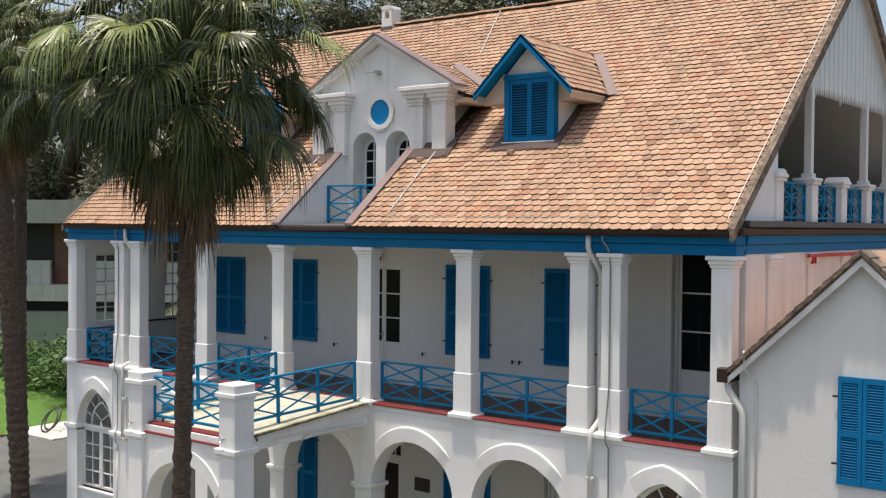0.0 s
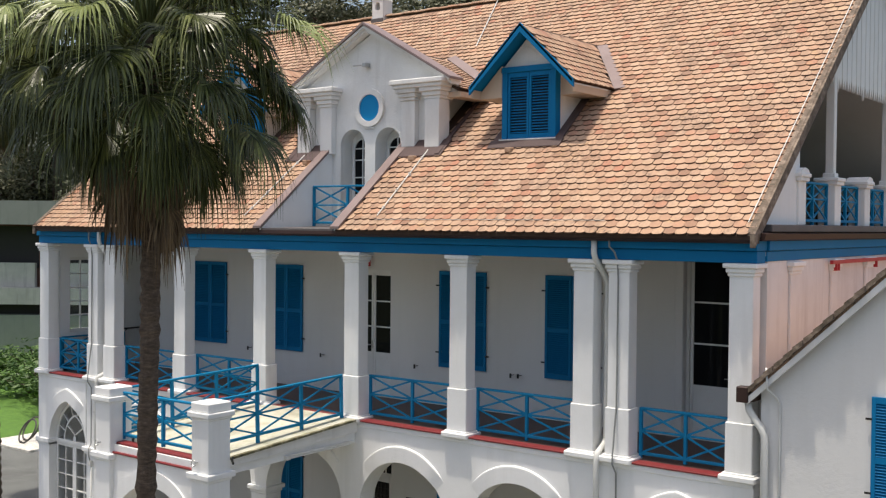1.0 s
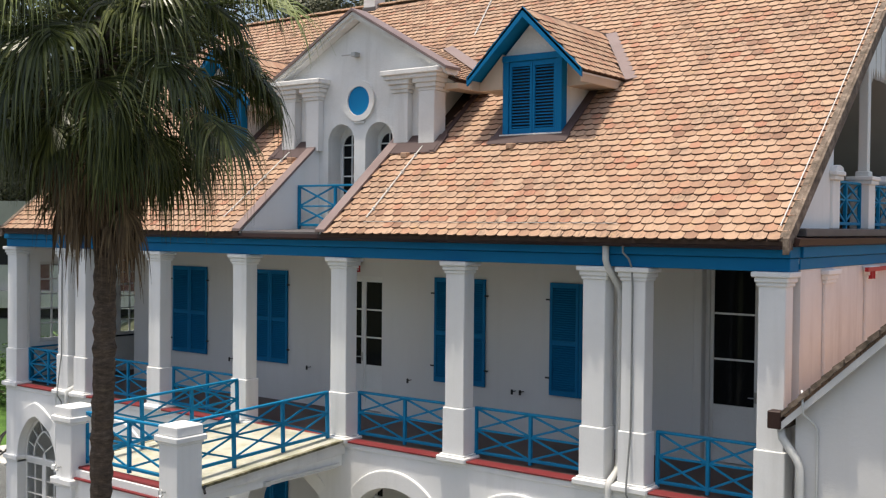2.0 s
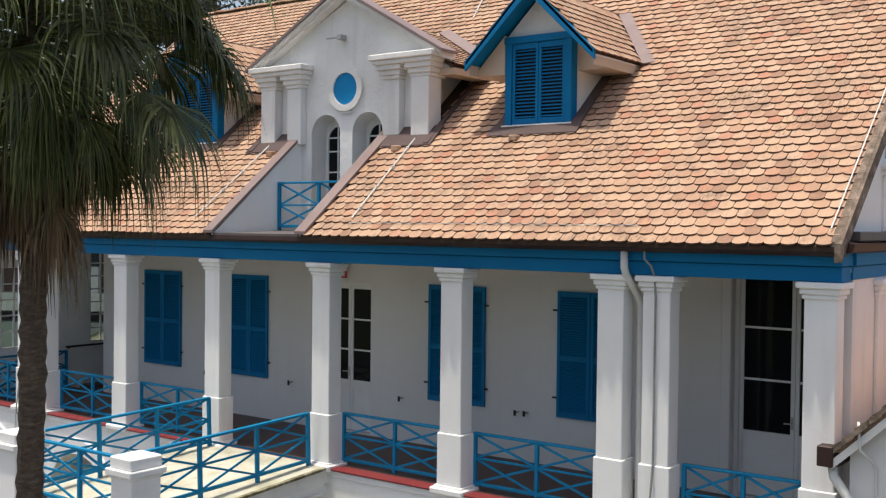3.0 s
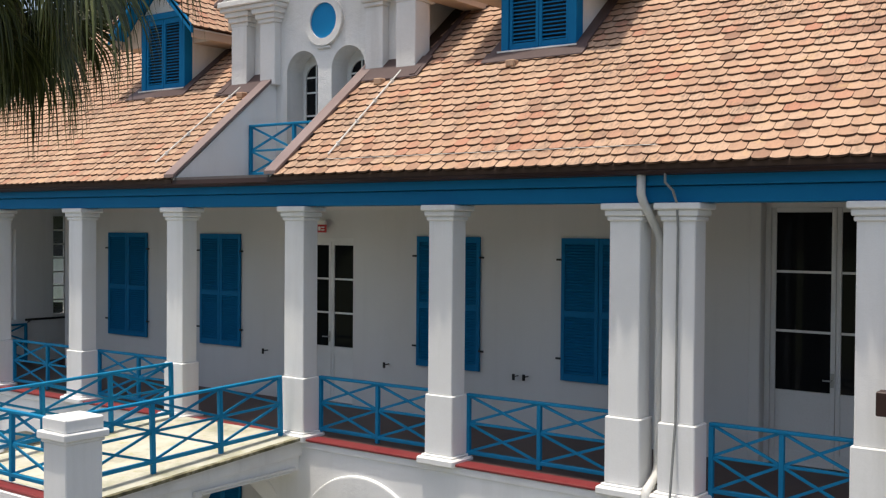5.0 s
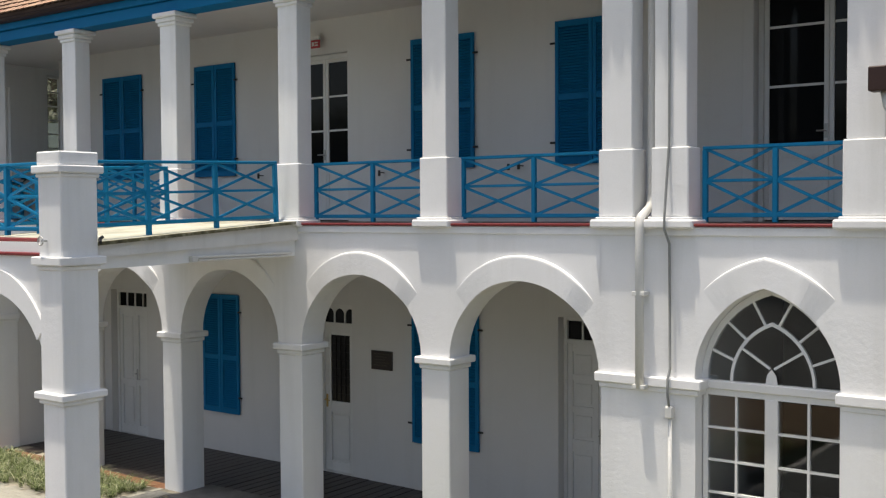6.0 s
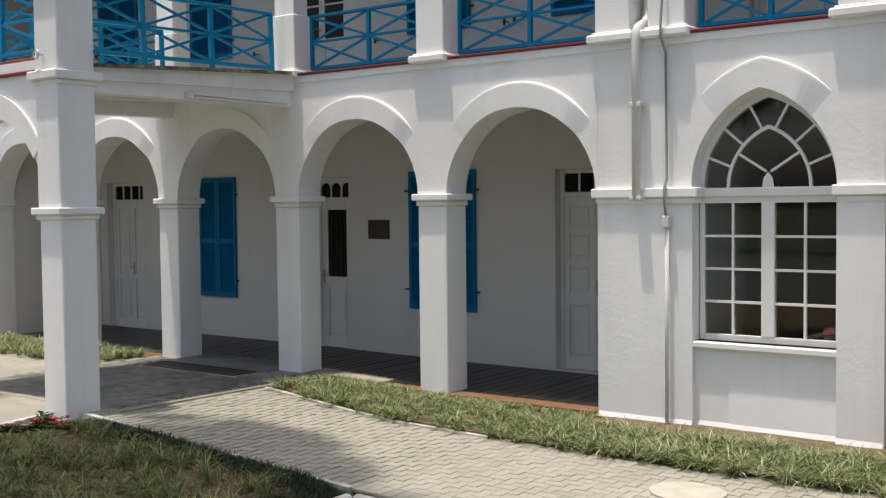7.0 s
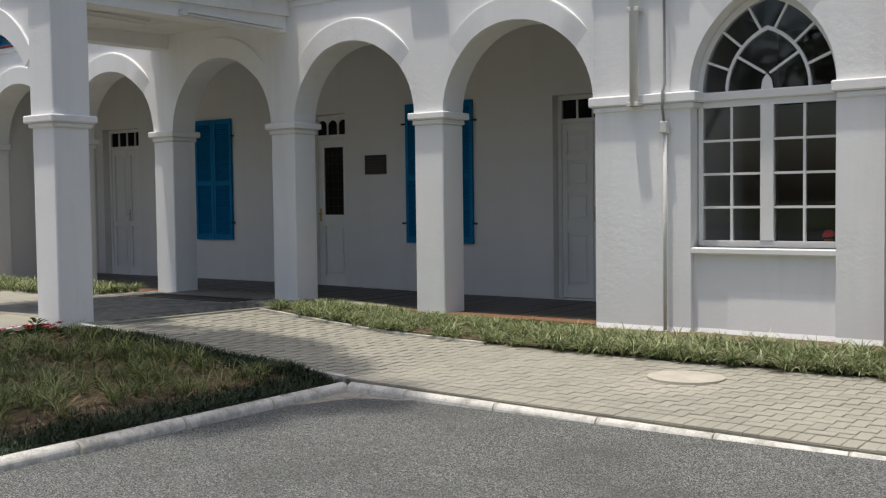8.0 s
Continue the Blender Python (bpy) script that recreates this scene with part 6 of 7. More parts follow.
g = Geo()
for i in range(900):
    x = rnd.uniform(-1.3, 7.5)
    y0, y1 = grass_edge(x) - 0.02, 0.06
    if x > 2.3:
        y1 = min(y1, grass_edge(x) + 0.92 + 0.25 * noise.noise((x * 2, 0, 0)))
    if y1 - y0 < 0.05 or noise.noise((x * 2.2, 3, 0)) < -0.6:
        continue
    y = y0 + (y1 - y0) * rnd.random() ** 1.15
    k = rnd.uniform(0.75, 1.2)
    if x < 2.4:
        y, k = min(y, 0.05), k * (0.85 if y < -0.3 else 0.5)
    blades(g, x, y, ground_z(x, y), 24, 0.215 * k, 0.0085, 1.5)
for i in range(460):
    x, y = rnd.uniform(-1.4, 2.45), rnd.uniform(-0.6, 0.03)
    if noise.noise((x * 2.6, y * 2.6, 9)) > -0.45:
        blades(g, x, y, ground_z(x, y), 20, 0.115 * rnd.uniform(0.7, 1.2), 0.008, 1.6)
planting("border_grass", g, BLADE, "pale striped grass-like plants along the arcade")
g = Geo()
for x0, x1, y0, y1 in ((-9.3, -4.75, -1.1, 0.05),):
    for i in range(420):
        x, y = rnd.uniform(x0, x1), rnd.uniform(y0, y1)
        blades(g, x, y, ground_z(x, y), 18, 0.20, 0.009, 1.3)
planting("border_grass", g, BLADE, "grass-like plants along the arcade west of the porch")
g = Geo()
for i in range(520):
    x, y = rnd.uniform(BX0 + 0.5, KERB_X - 0.38), rnd.uniform(-8.0, KERB_Y - 0.3)
    if noise.noise((x * 1.6, y * 1.6, 7)) < -0.2:
        continue
    blades(g, x, y, bed_z(x, y), 24, 0.23, 0.0068, 1.3)
for i in range(130):
    x, y = rnd.uniform(-1.4, 0.9), rnd.uniform(-5.2, KERB_Y - 0.22)
    if noise.noise((x * 2.1, y * 2.1, 4)) > -0.3:
        blades(g, x, y, bed_z(x, y), 18, 0.15, 0.006, 1.4)
planting("bed_plants", g, BLADE_BED, "striped tufted plants scattered over the garden bed")
g = Geo()
for i in range(15000):
    if i % 3:
        x, y = KERB_X - 0.045 - abs(rnd.gauss(0, 0.15)), rnd.uniform(-9.0, KERB_Y - 0.02)
    else:
        x, y = rnd.uniform(-1.45, KERB_X - 0.1), KERB_Y - 0.02 - abs(rnd.gauss(0, 0.16))
    blades(g, x, y, bed_z(x, y), 2, 0.10, 0.006, 1.1)
planting("mondo_border", g, MONDO, "dark green mondo grass border of the bed")
g = Geo()
for i in range(5200):
    x, y = rnd.uniform(BX0 + 0.05, KERB_X - 0.3), rnd.uniform(-8.5, KERB_Y - 0.3)
    z = bed_z(x, y) + rnd.uniform(0.01, 0.05)
    a, L = rnd.uniform(0, 6.28), rnd.uniform(0.03, 0.085)
    c, s = math.cos(a), math.sin(a)
    g.add([(x - c * L - s * 0.005, y - s * L + c * 0.005, z), (x - c * L + s * 0.005, y - s * L - c * 0.005, z), (x + c * L + s * 0.004, y + s * L - c * 0.004, z + 0.02), (x + c * L - s * 0.004, y + s * L + c * 0.004, z + 0.02)], [(0, 1, 2, 3)])
planting("leaf_litter", g, DRY, "dry straw litter on the bed", "litter")
g, gl, gr = Geo(), Geo(), Geo()
for i in range(80):
    y = rnd.uniform(-5.4, KERB_Y - 0.36)
    x = BX0 + 0.06 + abs(rnd.gauss(0, 0.17)) + 0.34 * max(0, 1 - abs(y + 3.84) / 0.3)
    z = bed_z(x, y) + rnd.uniform(0.06, 0.12)
    red = y > -4.0
    for k in range(5):
        a = k * 1.2566 + rnd.random()
        c, s = math.cos(a), math.sin(a)
        q = [(x, y, z), (x + 0.036 * c - 0.020 * s, y + 0.036 * s + 0.020 * c, z + 0.022), (x + 0.048 * c, y + 0.048 * s, z + 0.018), (x + 0.036 * c + 0.020 * s, y + 0.036 * s - 0.020 * c, z + 0.022)]
        (gr if red else g).add(q, [(0, 1, 2, 3)])
    for k in range(14):
        a, h = rnd.uniform(0, 6.28), rnd.uniform(0.01, 0.08)
        c, s = math.cos(a), math.sin(a)
        gl.add([(x, y, bed_z(x, y) + h), (x + 0.05 * c - 0.018 * s, y + 0.05 * s + 0.018 * c, bed_z(x, y) + h + 0.02), (x + 0.09 * c, y + 0.09 * s, bed_z(x, y) + h + 0.01), (x + 0.05 * c + 0.018 * s, y + 0.05 * s - 0.018 * c, bed_z(x, y) + h + 0.02)], [(0, 1, 2, 3)])
for k in range(30):
    h = rnd.uniform(0.02, 0.16)
    a, x, y = rnd.uniform(0, 6.28), -1.56 + 0.10 * h + rnd.gauss(0, 0.02), -3.84 + rnd.gauss(0, 0.03)
    c, s, z = math.cos(a), math.sin(a), bed_z(x, y) + h
    gl.add([(x, y, z), (x + 0.04 * c - 0.016 * s, y + 0.04 * s + 0.016 * c, z + 0.03), (x + 0.08 * c, y + 0.08 * s, z + 0.035), (x + 0.04 * c + 0.016 * s, y + 0.04 * s - 0.016 * c, z + 0.03)], [(0, 1, 2, 3)])
planting("pink_flowers", g, FLOWER_PINK, "pink and white periwinkle flowers by the porch pillar", "flowers")
planting("red_flowers", gr, FLOWER_RED, "deep red flowers by the porch pillar", "flowers")
planting("flower_leaves", gl, BUSH_LEAF, "green leaves of the flowering plants", "flowers")

# ---- veranda deck ----
deck = thing("veranda_deck", "dark timber plank floor of the ground-floor veranda", "deck", "", "structure")
# planks run from the veranda's edge to its wall
PLANK = 0.1735
for i in range(66):
    x = -9.0 + PLANK * i
    y0 = 0.63 if -4.3 < x < -2.3 else 0.302
    z = 0.116 + 0.003 * rnd.random() + 0.044 * min(1, max(0, (-0.8 - x) / 3.4))
    part("plank", Geo().box(x + 0.005, x + PLANK - 0.005, y0, YB, 0.085, z, 0.002), DECK, deck)
# sunlit deck front painted as orange-brown boards; the planks behind stay dark
for a, b in ((PIERS[0], PIERS[1]), (PIERS[1], PIERS[2]), (PIERS[3], PIERS[4]), (PIERS[4], PIERS[5])):
    part("edge_board", Geo().box(a + 0.207, b - 0.207, 0.065, 0.298, -0.1, 0.166 if b < -4 else 0.124, 0.008), TERRA, deck, "plank fronts coloured orange-brown as sunlit")
part("underside", Geo().box(-9.0, 2.45, 0.25, YB, -0.1, 0.08), SOIL, deck)
structure("paving_border", Geo().prism([(-3.3, -0.05), (-3.3, ground_z(-1.5, -3.3) + 0.006), (-0.2, ground_z(-1.5, -0.2) + 0.006), (-0.2, -0.05)], 0, -1.56, -1.45), PAVER, "pale concrete border beside the porch paving", "edging")
structure("threshold_slab", Geo().box(-4.2, -2.28, -0.18, 0.62, -0.1, 0.178, 0.01), DARK_SCREED, "dark grey screed slab in the entrance arch", "slab")
grate = thing("door_grate", "dark metal foot grate before the entrance", "grate")
GZ, GY0, GY1 = ground_z(-3.3, -0.4) - 0.006, -0.62, -0.22
part("rim", Geo().box(-4.12, -2.36, GY0, GY0 + 0.04, 0.05, GZ + 0.012).box(-4.12, -2.36, GY1 - 0.04, GY1, 0.05, GZ + 0.014).box(-4.12, -4.08, GY0 + 0.04, GY1 - 0.04, 0.05, GZ + 0.013).box(-2.4, -2.36, GY0 + 0.04, GY1 - 0.04, 0.05, GZ + 0.013), WORN_IRON, grate)
part("tray", Geo().box(-4.08, -2.4, GY0 + 0.04, GY1 - 0.04, 0.05, GZ - 0.03), BLACK_IRON, grate)
for i in range(44):
    x = -4.05 + 1.62 * i / 43
    part("grate_bar", Geo().box(x - 0.006, x + 0.006, GY0 + 0.04, GY1 - 0.04, 0.06, GZ + 0.004), WORN_IRON, grate)
for i in range(7):
    y = GY0 + 0.085 + 0.23 * i / 6
    part("cross_bar", Geo().box(-4.08, -2.4, y - 0.007, y + 0.007, 0.06, GZ + 0.007), WORN_IRON, grate)

# a round cover in the paving, smeared with dry cement
pts = [(4.31 + 0.305 * (1 + 0.02 * math.sin(3 * a)) * math.cos(a), -1.94 + 0.285 * (1 + 0.02 * math.cos(2 * a)) * math.sin(a)) for a in [2 * math.pi * i / 40 for i in range(40)]]
structure("cover_patch", Geo().prism(pts, 2, -0.05, ground_z(4.31, -1.94) + 0.013), CEMENT, "dry cement patch over a round cover in the paving", "patch")

# sand washed up in the kerb's corner
ring = []
for u, v in ((0.05, -0.05), (0.35, -0.055), (0.75, -0.055), (0.62, -0.11), (0.42, -0.17), (0.28, -0.26), (0.2, -0.4), (0.14, -0.6), (0.055, -0.72), (0.055, -0.4)):
    ring.append((KERB_X + u, KERB_Y + v))
structure("sand_patch", Geo().prism(ring, 2, -0.17, -0.096), SANDY, "thin sand washed into the kerb corner on the asphalt", "sand")

# ---- something colourful behind the pointed window ----
vase = thing("flower_pot", "small pot with red flowers behind the window", "plant pot")
part("pot", Geo().tube([(4.70, 0.50, 0.94), (4.70, 0.50, 1.01)], 0.03, 12, 0.045), TERRA, vase)
g = Geo()
for i in range(26):
    a, b = rnd.uniform(0, 6.28), rnd.uniform(0, 1.2)
    c = Vector((4.70 + 0.045 * math.cos(a) * math.cos(b), 0.50 + 0.045 * math.sin(a) * math.cos(b), 1.04 + 0.05 * math.sin(b)))
    g.add([c + Vector((0.02 * math.cos(k), 0.012 * math.sin(2 * k), 0.02 * math.sin(k))) for k in (0, 1.57, 3.14, 4.71)], [(0, 1, 2, 3)])
part("blossom", g, FLOWER_RED, vase)
part("shelf", Geo().box(3.56, 4.87, 0.40, 0.58, 0.90, 0.938), WHITE_WOOD, vase)


# ---- palms ----
def frond(root, azim, elev, petiole, radius, n, droop, mat, parent, r, fold, wide):
    """A fan leaf: a stalk and a fan of long split segments that hang at their ends."""
    g = Geo()
    d = Vector((math.cos(azim) * math.cos(elev), math.sin(azim) * math.cos(elev), math.sin(elev)))
    side = Vector((-math.sin(azim), math.cos(azim), 0))
    pts, p, q = [], Vector(root), d.copy()
    for i in range(6):
        pts.append(p.copy())
        q = (q + Vector((0, 0, -0.035 * droop * i))).normalized()
        p = p + q * petiole / 5
    hub = pts[-1]
    fwd = q
    nrm = fwd.cross(side).normalized()
    if nrm.z < 0:
        nrm = -nrm
    g.tube(pts, 0.022, 5, 0.012)
    span = radians(wide * r.uniform(0.86, 1.14))
    for i in range(n):
        t = (i + 0.5) / n * 2 - 1
        a = t * span
        dirv = (fwd * math.cos(a) + side * math.sin(a) + nrm * fold * abs(math.sin(a)) * 0.6).normalized()
        wv = (-fwd * math.sin(a) + side * math.cos(a)).normalized()
        L = radius * (0.78 + 0.22 * math.cos(a)) * r.uniform(0.85, 1.12)
        steps = 7
        lag = r.random()
        c, dd = hub.copy(), dirv.copy()
        vs = []
        half = L * span / n * 0.43
        for k in range(steps + 1):
            f = k / steps
            wd = half * min(f / 0.42, 1.0) * (1.0 if f < 0.44 else max(0.04, 1.0 - ((f - 0.44) / 0.56) ** 0.55 * 0.97)) + 0.0012
            ridge = nrm * (wd * 0.55)
            vs += [c - wv * wd, c + ridge, c + wv * wd]
            pull = (0.03 if f < 0.36 else 0.42) * droop * (0.5 + 1.0 * lag)
            dd = (dd + Vector((0, 0, -pull))).normalized()
            if f > 0.5:
                dd = (dd + Vector((r.uniform(-1, 1), r.uniform(-1, 1), 0)) * 0.07).normalized()
            c = c + dd * L / steps
        fs = []
        for k in range(steps):
            b = 3 * k
            fs += [(b, b + 3, b + 4, b + 1), (b + 1, b + 4, b + 5, b + 2)]
        g.add(vs, fs)
    me = bpy.data.meshes.new("frond")
    me.from_pydata(g.v, [], g.f)
    me.materials.append(mat)
    return part("frond", me, mat, parent)


def palm(x, y, zc, seed, label, scale=1.0, girth=1.0):
    r = random.Random(seed)
    p = thing("palm_tree", label, "palm tree", "fan palms")
    h, n, steps, vs = zc + 3.0, 14, 130, []
    for i in range(steps + 1):
        f = i / steps
        z = -3.0 + h * f
        rad = girth * (0.122 - 0.012 * f + 0.05 * math.exp(-f * 9)) * (1.0 + 0.13 * ((i * 0.5) % 1.0 > 0.4) - 0.06 + 0.06 * r.random())
        ox, oy = 0.05 * math.sin(f * 5 + seed), 0.05 * math.cos(f * 4 + seed)
        for j in range(n):
            a = 2 * math.pi * j / n
            k = rad * (1 + 0.16 * noise.noise((math.cos(a) * 3, math.sin(a) * 3, z * 7)))
            vs.append((ox + k * math.cos(a), oy + k * math.sin(a), z))
    fs = [(i * n + j, i * n + (j + 1) % n, (i + 1) * n + (j + 1) % n, (i + 1) * n + j) for i in range(steps) for j in range(n)]
    me = bpy.data.meshes.new("trunk")
    me.from_pydata(vs, [], fs)
    me.materials.append(BARK)
    part("trunk", me, BARK, p, "rough ringed brown trunk")
    count = 150
    for i in range(count):
        f = i / (count - 1)
        az = i * 2.39996 + r.uniform(-0.3, 0.3)
        el = radians(80 - 112 * f ** 0.85) + r.uniform(-0.36, 0.36)
        root = (0.08 * math.cos(az), 0.08 * math.sin(az), zc + 0.15 - 0.95 * f)
        stalk = (0.80 + 0.76 * math.sin(math.pi * min(1.0, f * 1.05)) - 0.10 * f) * r.uniform(0.65, 1.3)
        blade = (0.72 + 0.20 * min(1, f * 3) - 0.15 * max(0, f - 0.5)) * r.uniform(0.8, 1.12)
        frond(root, az, el, stalk * scale, blade * scale, 34, 1.0 + 1.6 * f + r.uniform(-0.5, 0.9), PALM_SHEEN if i % 6 == 4 and i < 80 else PALM, p, r, r.uniform(0.15, 0.9), 112 - 38 * f)
    for i in range(64):
        az = i * 2.39996 * 1.1
        root = (0.10 * math.cos(az), 0.10 * math.sin(az), zc - 0.75 - 0.85 * r.random())
        frond(root, az, radians(r.uniform(-80, -42)), r.uniform(0.3, 0.7), r.uniform(0.55, 1.0), 20, 2.6, PALM_DEAD, p, r, 0.5, 70)
    p.matrix_basis = pose(x, y, 0)
    return p


palm(-0.25, -5.72, 9.75, 3, "tall fan palm with drooping green crown and brown skirt", 1.06)
far = palm(-13.8, 0.15, 11.35, 8, "tall thick-stemmed fan palm farther off beside the house", 1.12, 1.75)
far.matrix_basis = pose(-13.8, 0.15, -0.1, 2.0, -2.6, 0)
slim = copy_thing(far, pose(-15.5, 1.15, 0.6, 0, 0, 40) @ Matrix.Diagonal((0.8, 0.8, 1.0, 1.0)))
slim["label"] = "slim fan palm with straight trunk beside the road"


# ---- broadleaf trees and shrubs ----
def foliage(r, blobs, count, size):
    g = Geo()
    for i in range(count):
        cx_, cy_, cz_, br = blobs[r.randrange(len(blobs))]
        u = Vector((r.gauss(0, 1), r.gauss(0, 1), r.gauss(0, 1))).normalized()
        k = br * (0.55 + 0.5 * r.random())
        c = Vector((cx_, cy_, cz_)) + Vector((u.x * k, u.y * k, u.z * k * 0.8))
        a = Vector((r.gauss(0, 1), r.gauss(0, 1), r.gauss(0, 0.6))).normalized()
        b = a.cross(u + Vector((0, 0, 0.4))).normalized()
        s = size * r.uniform(0.6, 1.3)
        g.add([c - a * s, c - b * s * 0.38, c + a * s, c + b * s * 0.38], [(0, 1, 2, 3)])
    return g


def tree(seed, h, spread, count, size, mat, label, name="tree"):
    r = random.Random(seed)
    t = thing(name, label, "tree" if name == "tree" else "shrub", "trees")
    blobs = []
    top = Vector((0, 0, h * 0.45))
    part("trunk", Geo().tube([(0, 0, -1), (0.1, 0, h * 0.2), (0, 0.1, h * 0.45), (0.1, 0, h * 0.62)], 0.035 * h, 9, 0.018 * h), BARK, t)
    for i in range(11):
        a, e = i * 2.4, r.uniform(0.15, 1.2)
        L = spread * r.uniform(0.55, 1.0)
        tip = top + Vector((math.cos(a) * math.cos(e) * L, math.sin(a) * math.cos(e) * L, math.sin(e) * L * 0.95 + h * 0.08))
        mid = (top + tip) / 2 + Vector((0, 0, 0.1 * L))
        part("limb", Geo().tube([top - Vector((0, 0, 0.2 * r.random() * h)), mid, tip], 0.014 * h, 6, 0.004 * h), BARK, t)
        blobs.append((*tip, spread * r.uniform(0.26, 0.42)))
        blobs.append((*mid, spread * r.uniform(0.2, 0.3)))
    g = foliage(r, blobs, count, size)
    me = bpy.data.meshes.new("crown")
    me.from_pydata(g.v, [], g.f)
    me.materials.append(mat)
    part("crown", me, mat, t)
    return t


trees = [tree(11 + i, 15, 6.0, 8500, 0.22, TREE_LEAF, "dark green broadleaf tree on the slope behind the house") for i in range(3)]
spots = [(-30, 28, 0), (-24, 33, 4), (-19, 28, 0), (-38, 36, 8), (-30, 40, 11), (-24, 44, 14), (-42, 26, 0), (-34, 47, 16), (-48, 36, 6), (-44, 46, 15), (-28, 52, 18), (-52, 44, 10), (-38, 53, 19), (-56, 52, 12), (-20, 50, 15), (-58, 34, 10), (-65, 29, 5.5), (-53, 39, 15), (-68, 38, 9.5), (-55, 29, 7.5), (-50, 28, 6.5), (-60, 40, 14), (-58, 28.5, 1.5), (-63, 33.5, 2.0), (-68, 34, 1.0)]
for i, (x, y, z) in enumerate(spots):
    m = pose(x, y, z - 1.0, 0, 0, 47 * i)
    if i < 3:
        trees[i].matrix_basis = m
    else:
        copy_thing(trees[i % 3], m)
# unseen trees added across the forecourt, to darken what the glass reflects
for i, (x, y) in enumerate(((-34, -30), (-24, -36), (-14, -40), (-4, -42), (7, -42), (18, -40), (28, -36), (38, -28), (44, -16), (-42, -20))):
    ob = copy_thing(trees[i % 3], pose(x, y, -1.5, 0, 0, 61 * i))
    ob["label"] = "unseen dark green tree added for the window reflections"
structure("hill", sheet(-110, 10, 18, 78, 48, 24, lambda x, y: -0.7 + 24 * min(1, max(0, (y - 19) / 30)) * min(1, max(0.0, (-14 - x) / 14)) * min(1, max(0.35, (x + 95) / 40)) + 0.5 * noise.noise((x * 0.1, y * 0.1, 0))), TREE_LEAF, "wooded slope behind the house", "hill")
bush = tree(31, 2.6, 1.5, 1500, 0.10, BUSH_LEAF, "bright green leafy shrub on the lawn", "shrub")
bush.matrix_basis = pose(-25.5, 9.8, -0.9) @ Matrix.Diagonal((1.35, 1.35, 1.1, 1))
for x, y, k in ((-27.8, 11.2, 40), (-30.5, 11.6, 100), (-25.4, 12.2, 200), (-32.5, 13.2, 10), (-29.5, 14.2, 70), (-34.5, 15.5, 160), (-27.0, 15.0, 250), (-36.0, 13.0, 310)):
    copy_thing(bush, pose(x, y, -1.0, 0, 0, k) @ Matrix.Diagonal((1.15, 1.15, 1.0, 1)))

# ---- lawn, bicycle stand and the neighbouring building ----
structure("lawn", sheet(-60, -22.4, 4.6, 40, 30, 30, lambda x, y: 0.10 + 0.05 * noise.noise((x * 0.2, y * 0.2, 0))), LAWN, "bright green mown lawn beyond the road", "lawn")
structure("lawn_kerb", Geo().box(-60, -22.3, 4.35, 4.6, -0.2, 0.16, 0.02), TERRA, "orange-brown kerb along the lawn", "kerb")
structure("stand_slab", Geo().box(-22.9, -20.4, 5.2, 9.5, -0.2, 0.13, 0.02), KERB, "pale concrete slab of the bicycle stand", "slab")
for i in range(3):
    b = thing("bicycle_stand", "bent steel hoop bicycle stand on a concrete slab", "bicycle stand", "bicycle stands")
    y = 5.9 + 1.1 * i
    hoop = [(-21.6 + 0.36 * math.cos(a), y + 0.22 * math.sin(a), 0.50 + 0.36 * math.sin(a)) for a in [2 * math.pi * k / 20 for k in range(21)]]
    part("hoop", Geo().tube(hoop, 0.03, 8), WORN_IRON, b)
    part("hoop", Geo().tube([(p[0] - 0.30, p[1] + 0.32, p[2]) for p in hoop], 0.03, 8), WORN_IRON, b)
    part("foot", Geo().tube([(-21.6, y - 0.2, 0.1), (-21.6, y - 0.25, 0.2)], 0.03, 8), WORN_IRON, b)
    part("foot", Geo().tube([(-21.9, y + 0.12, 0.1), (-21.9, y + 0.07, 0.2)], 0.03, 8), WORN_IRON, b)
nb = thing("neighbour_building", "grey concrete building with dark openings behind the trees", "building")
nm_ = pose(-41, 20, 0, 0, 0, 36)
for z0, z1, out, mat_n, nm2 in ((-1, 2.35, 0.0, GREY_RENDER, "wall"), (2.35, 2.95, -0.6, SHADE_FILL, "opening"), (2.95, 3.85, 0.3, CONCRETE, "band"), (3.85, 7.3, -0.8, BROWN_WALL, "wall"), (7.3, 8.6, 0.6, GREY_RENDER, "roof_edge")):
    part(nm2, Geo().box(-20, 16, -out, 9, z0 + 0.002, z1 - 0.002), mat_n, nb)
for i in range(6):
    part("window", Geo().box(-15 + 5 * i, -11.6 + 5 * i, 0.74, 0.82, 4.9, 7.2), SHADE_FILL, nb)
    part("parapet", Geo().box(-15 + 5 * i, -11.6 + 5 * i, 0.2, 0.5, 3.852, 5.2), CONCRETE, nb)
nb.matrix_basis = nm_

# ---- roof tiles ----
TW, TE = 0.178, 0.152           # width and exposed length of a tile
ANG = math.atan(SLOPE)


def tile_points(w=TW, length=0.26, t=0.030, under=0.013):
    """A plain tile with a rounded lower edge: x across, y up the slope, z off the roof."""
    h = w / 2 - 0.003
    low = [(-h, 0.044), (-h * 0.80, 0.020), (-h * 0.42, 0.005), (0.0, 0.0), (h * 0.42, 0.005), (h * 0.80, 0.020), (h, 0.044)]
    top = low + [(h, length), (-h, length)]
    n = len(top)
    vs = [(x, y, t + 0.006 * (1 - min(1, (x / h) ** 2))) for x, y in top] + [(x, y, under) for x, y in top]
    fs = [tuple(range(n)), tuple(range(2 * n - 1, n - 1, -1))] + [(i, n + i, n + (i + 1) % n, (i + 1) % n) for i in range(7)]
    return vs, fs


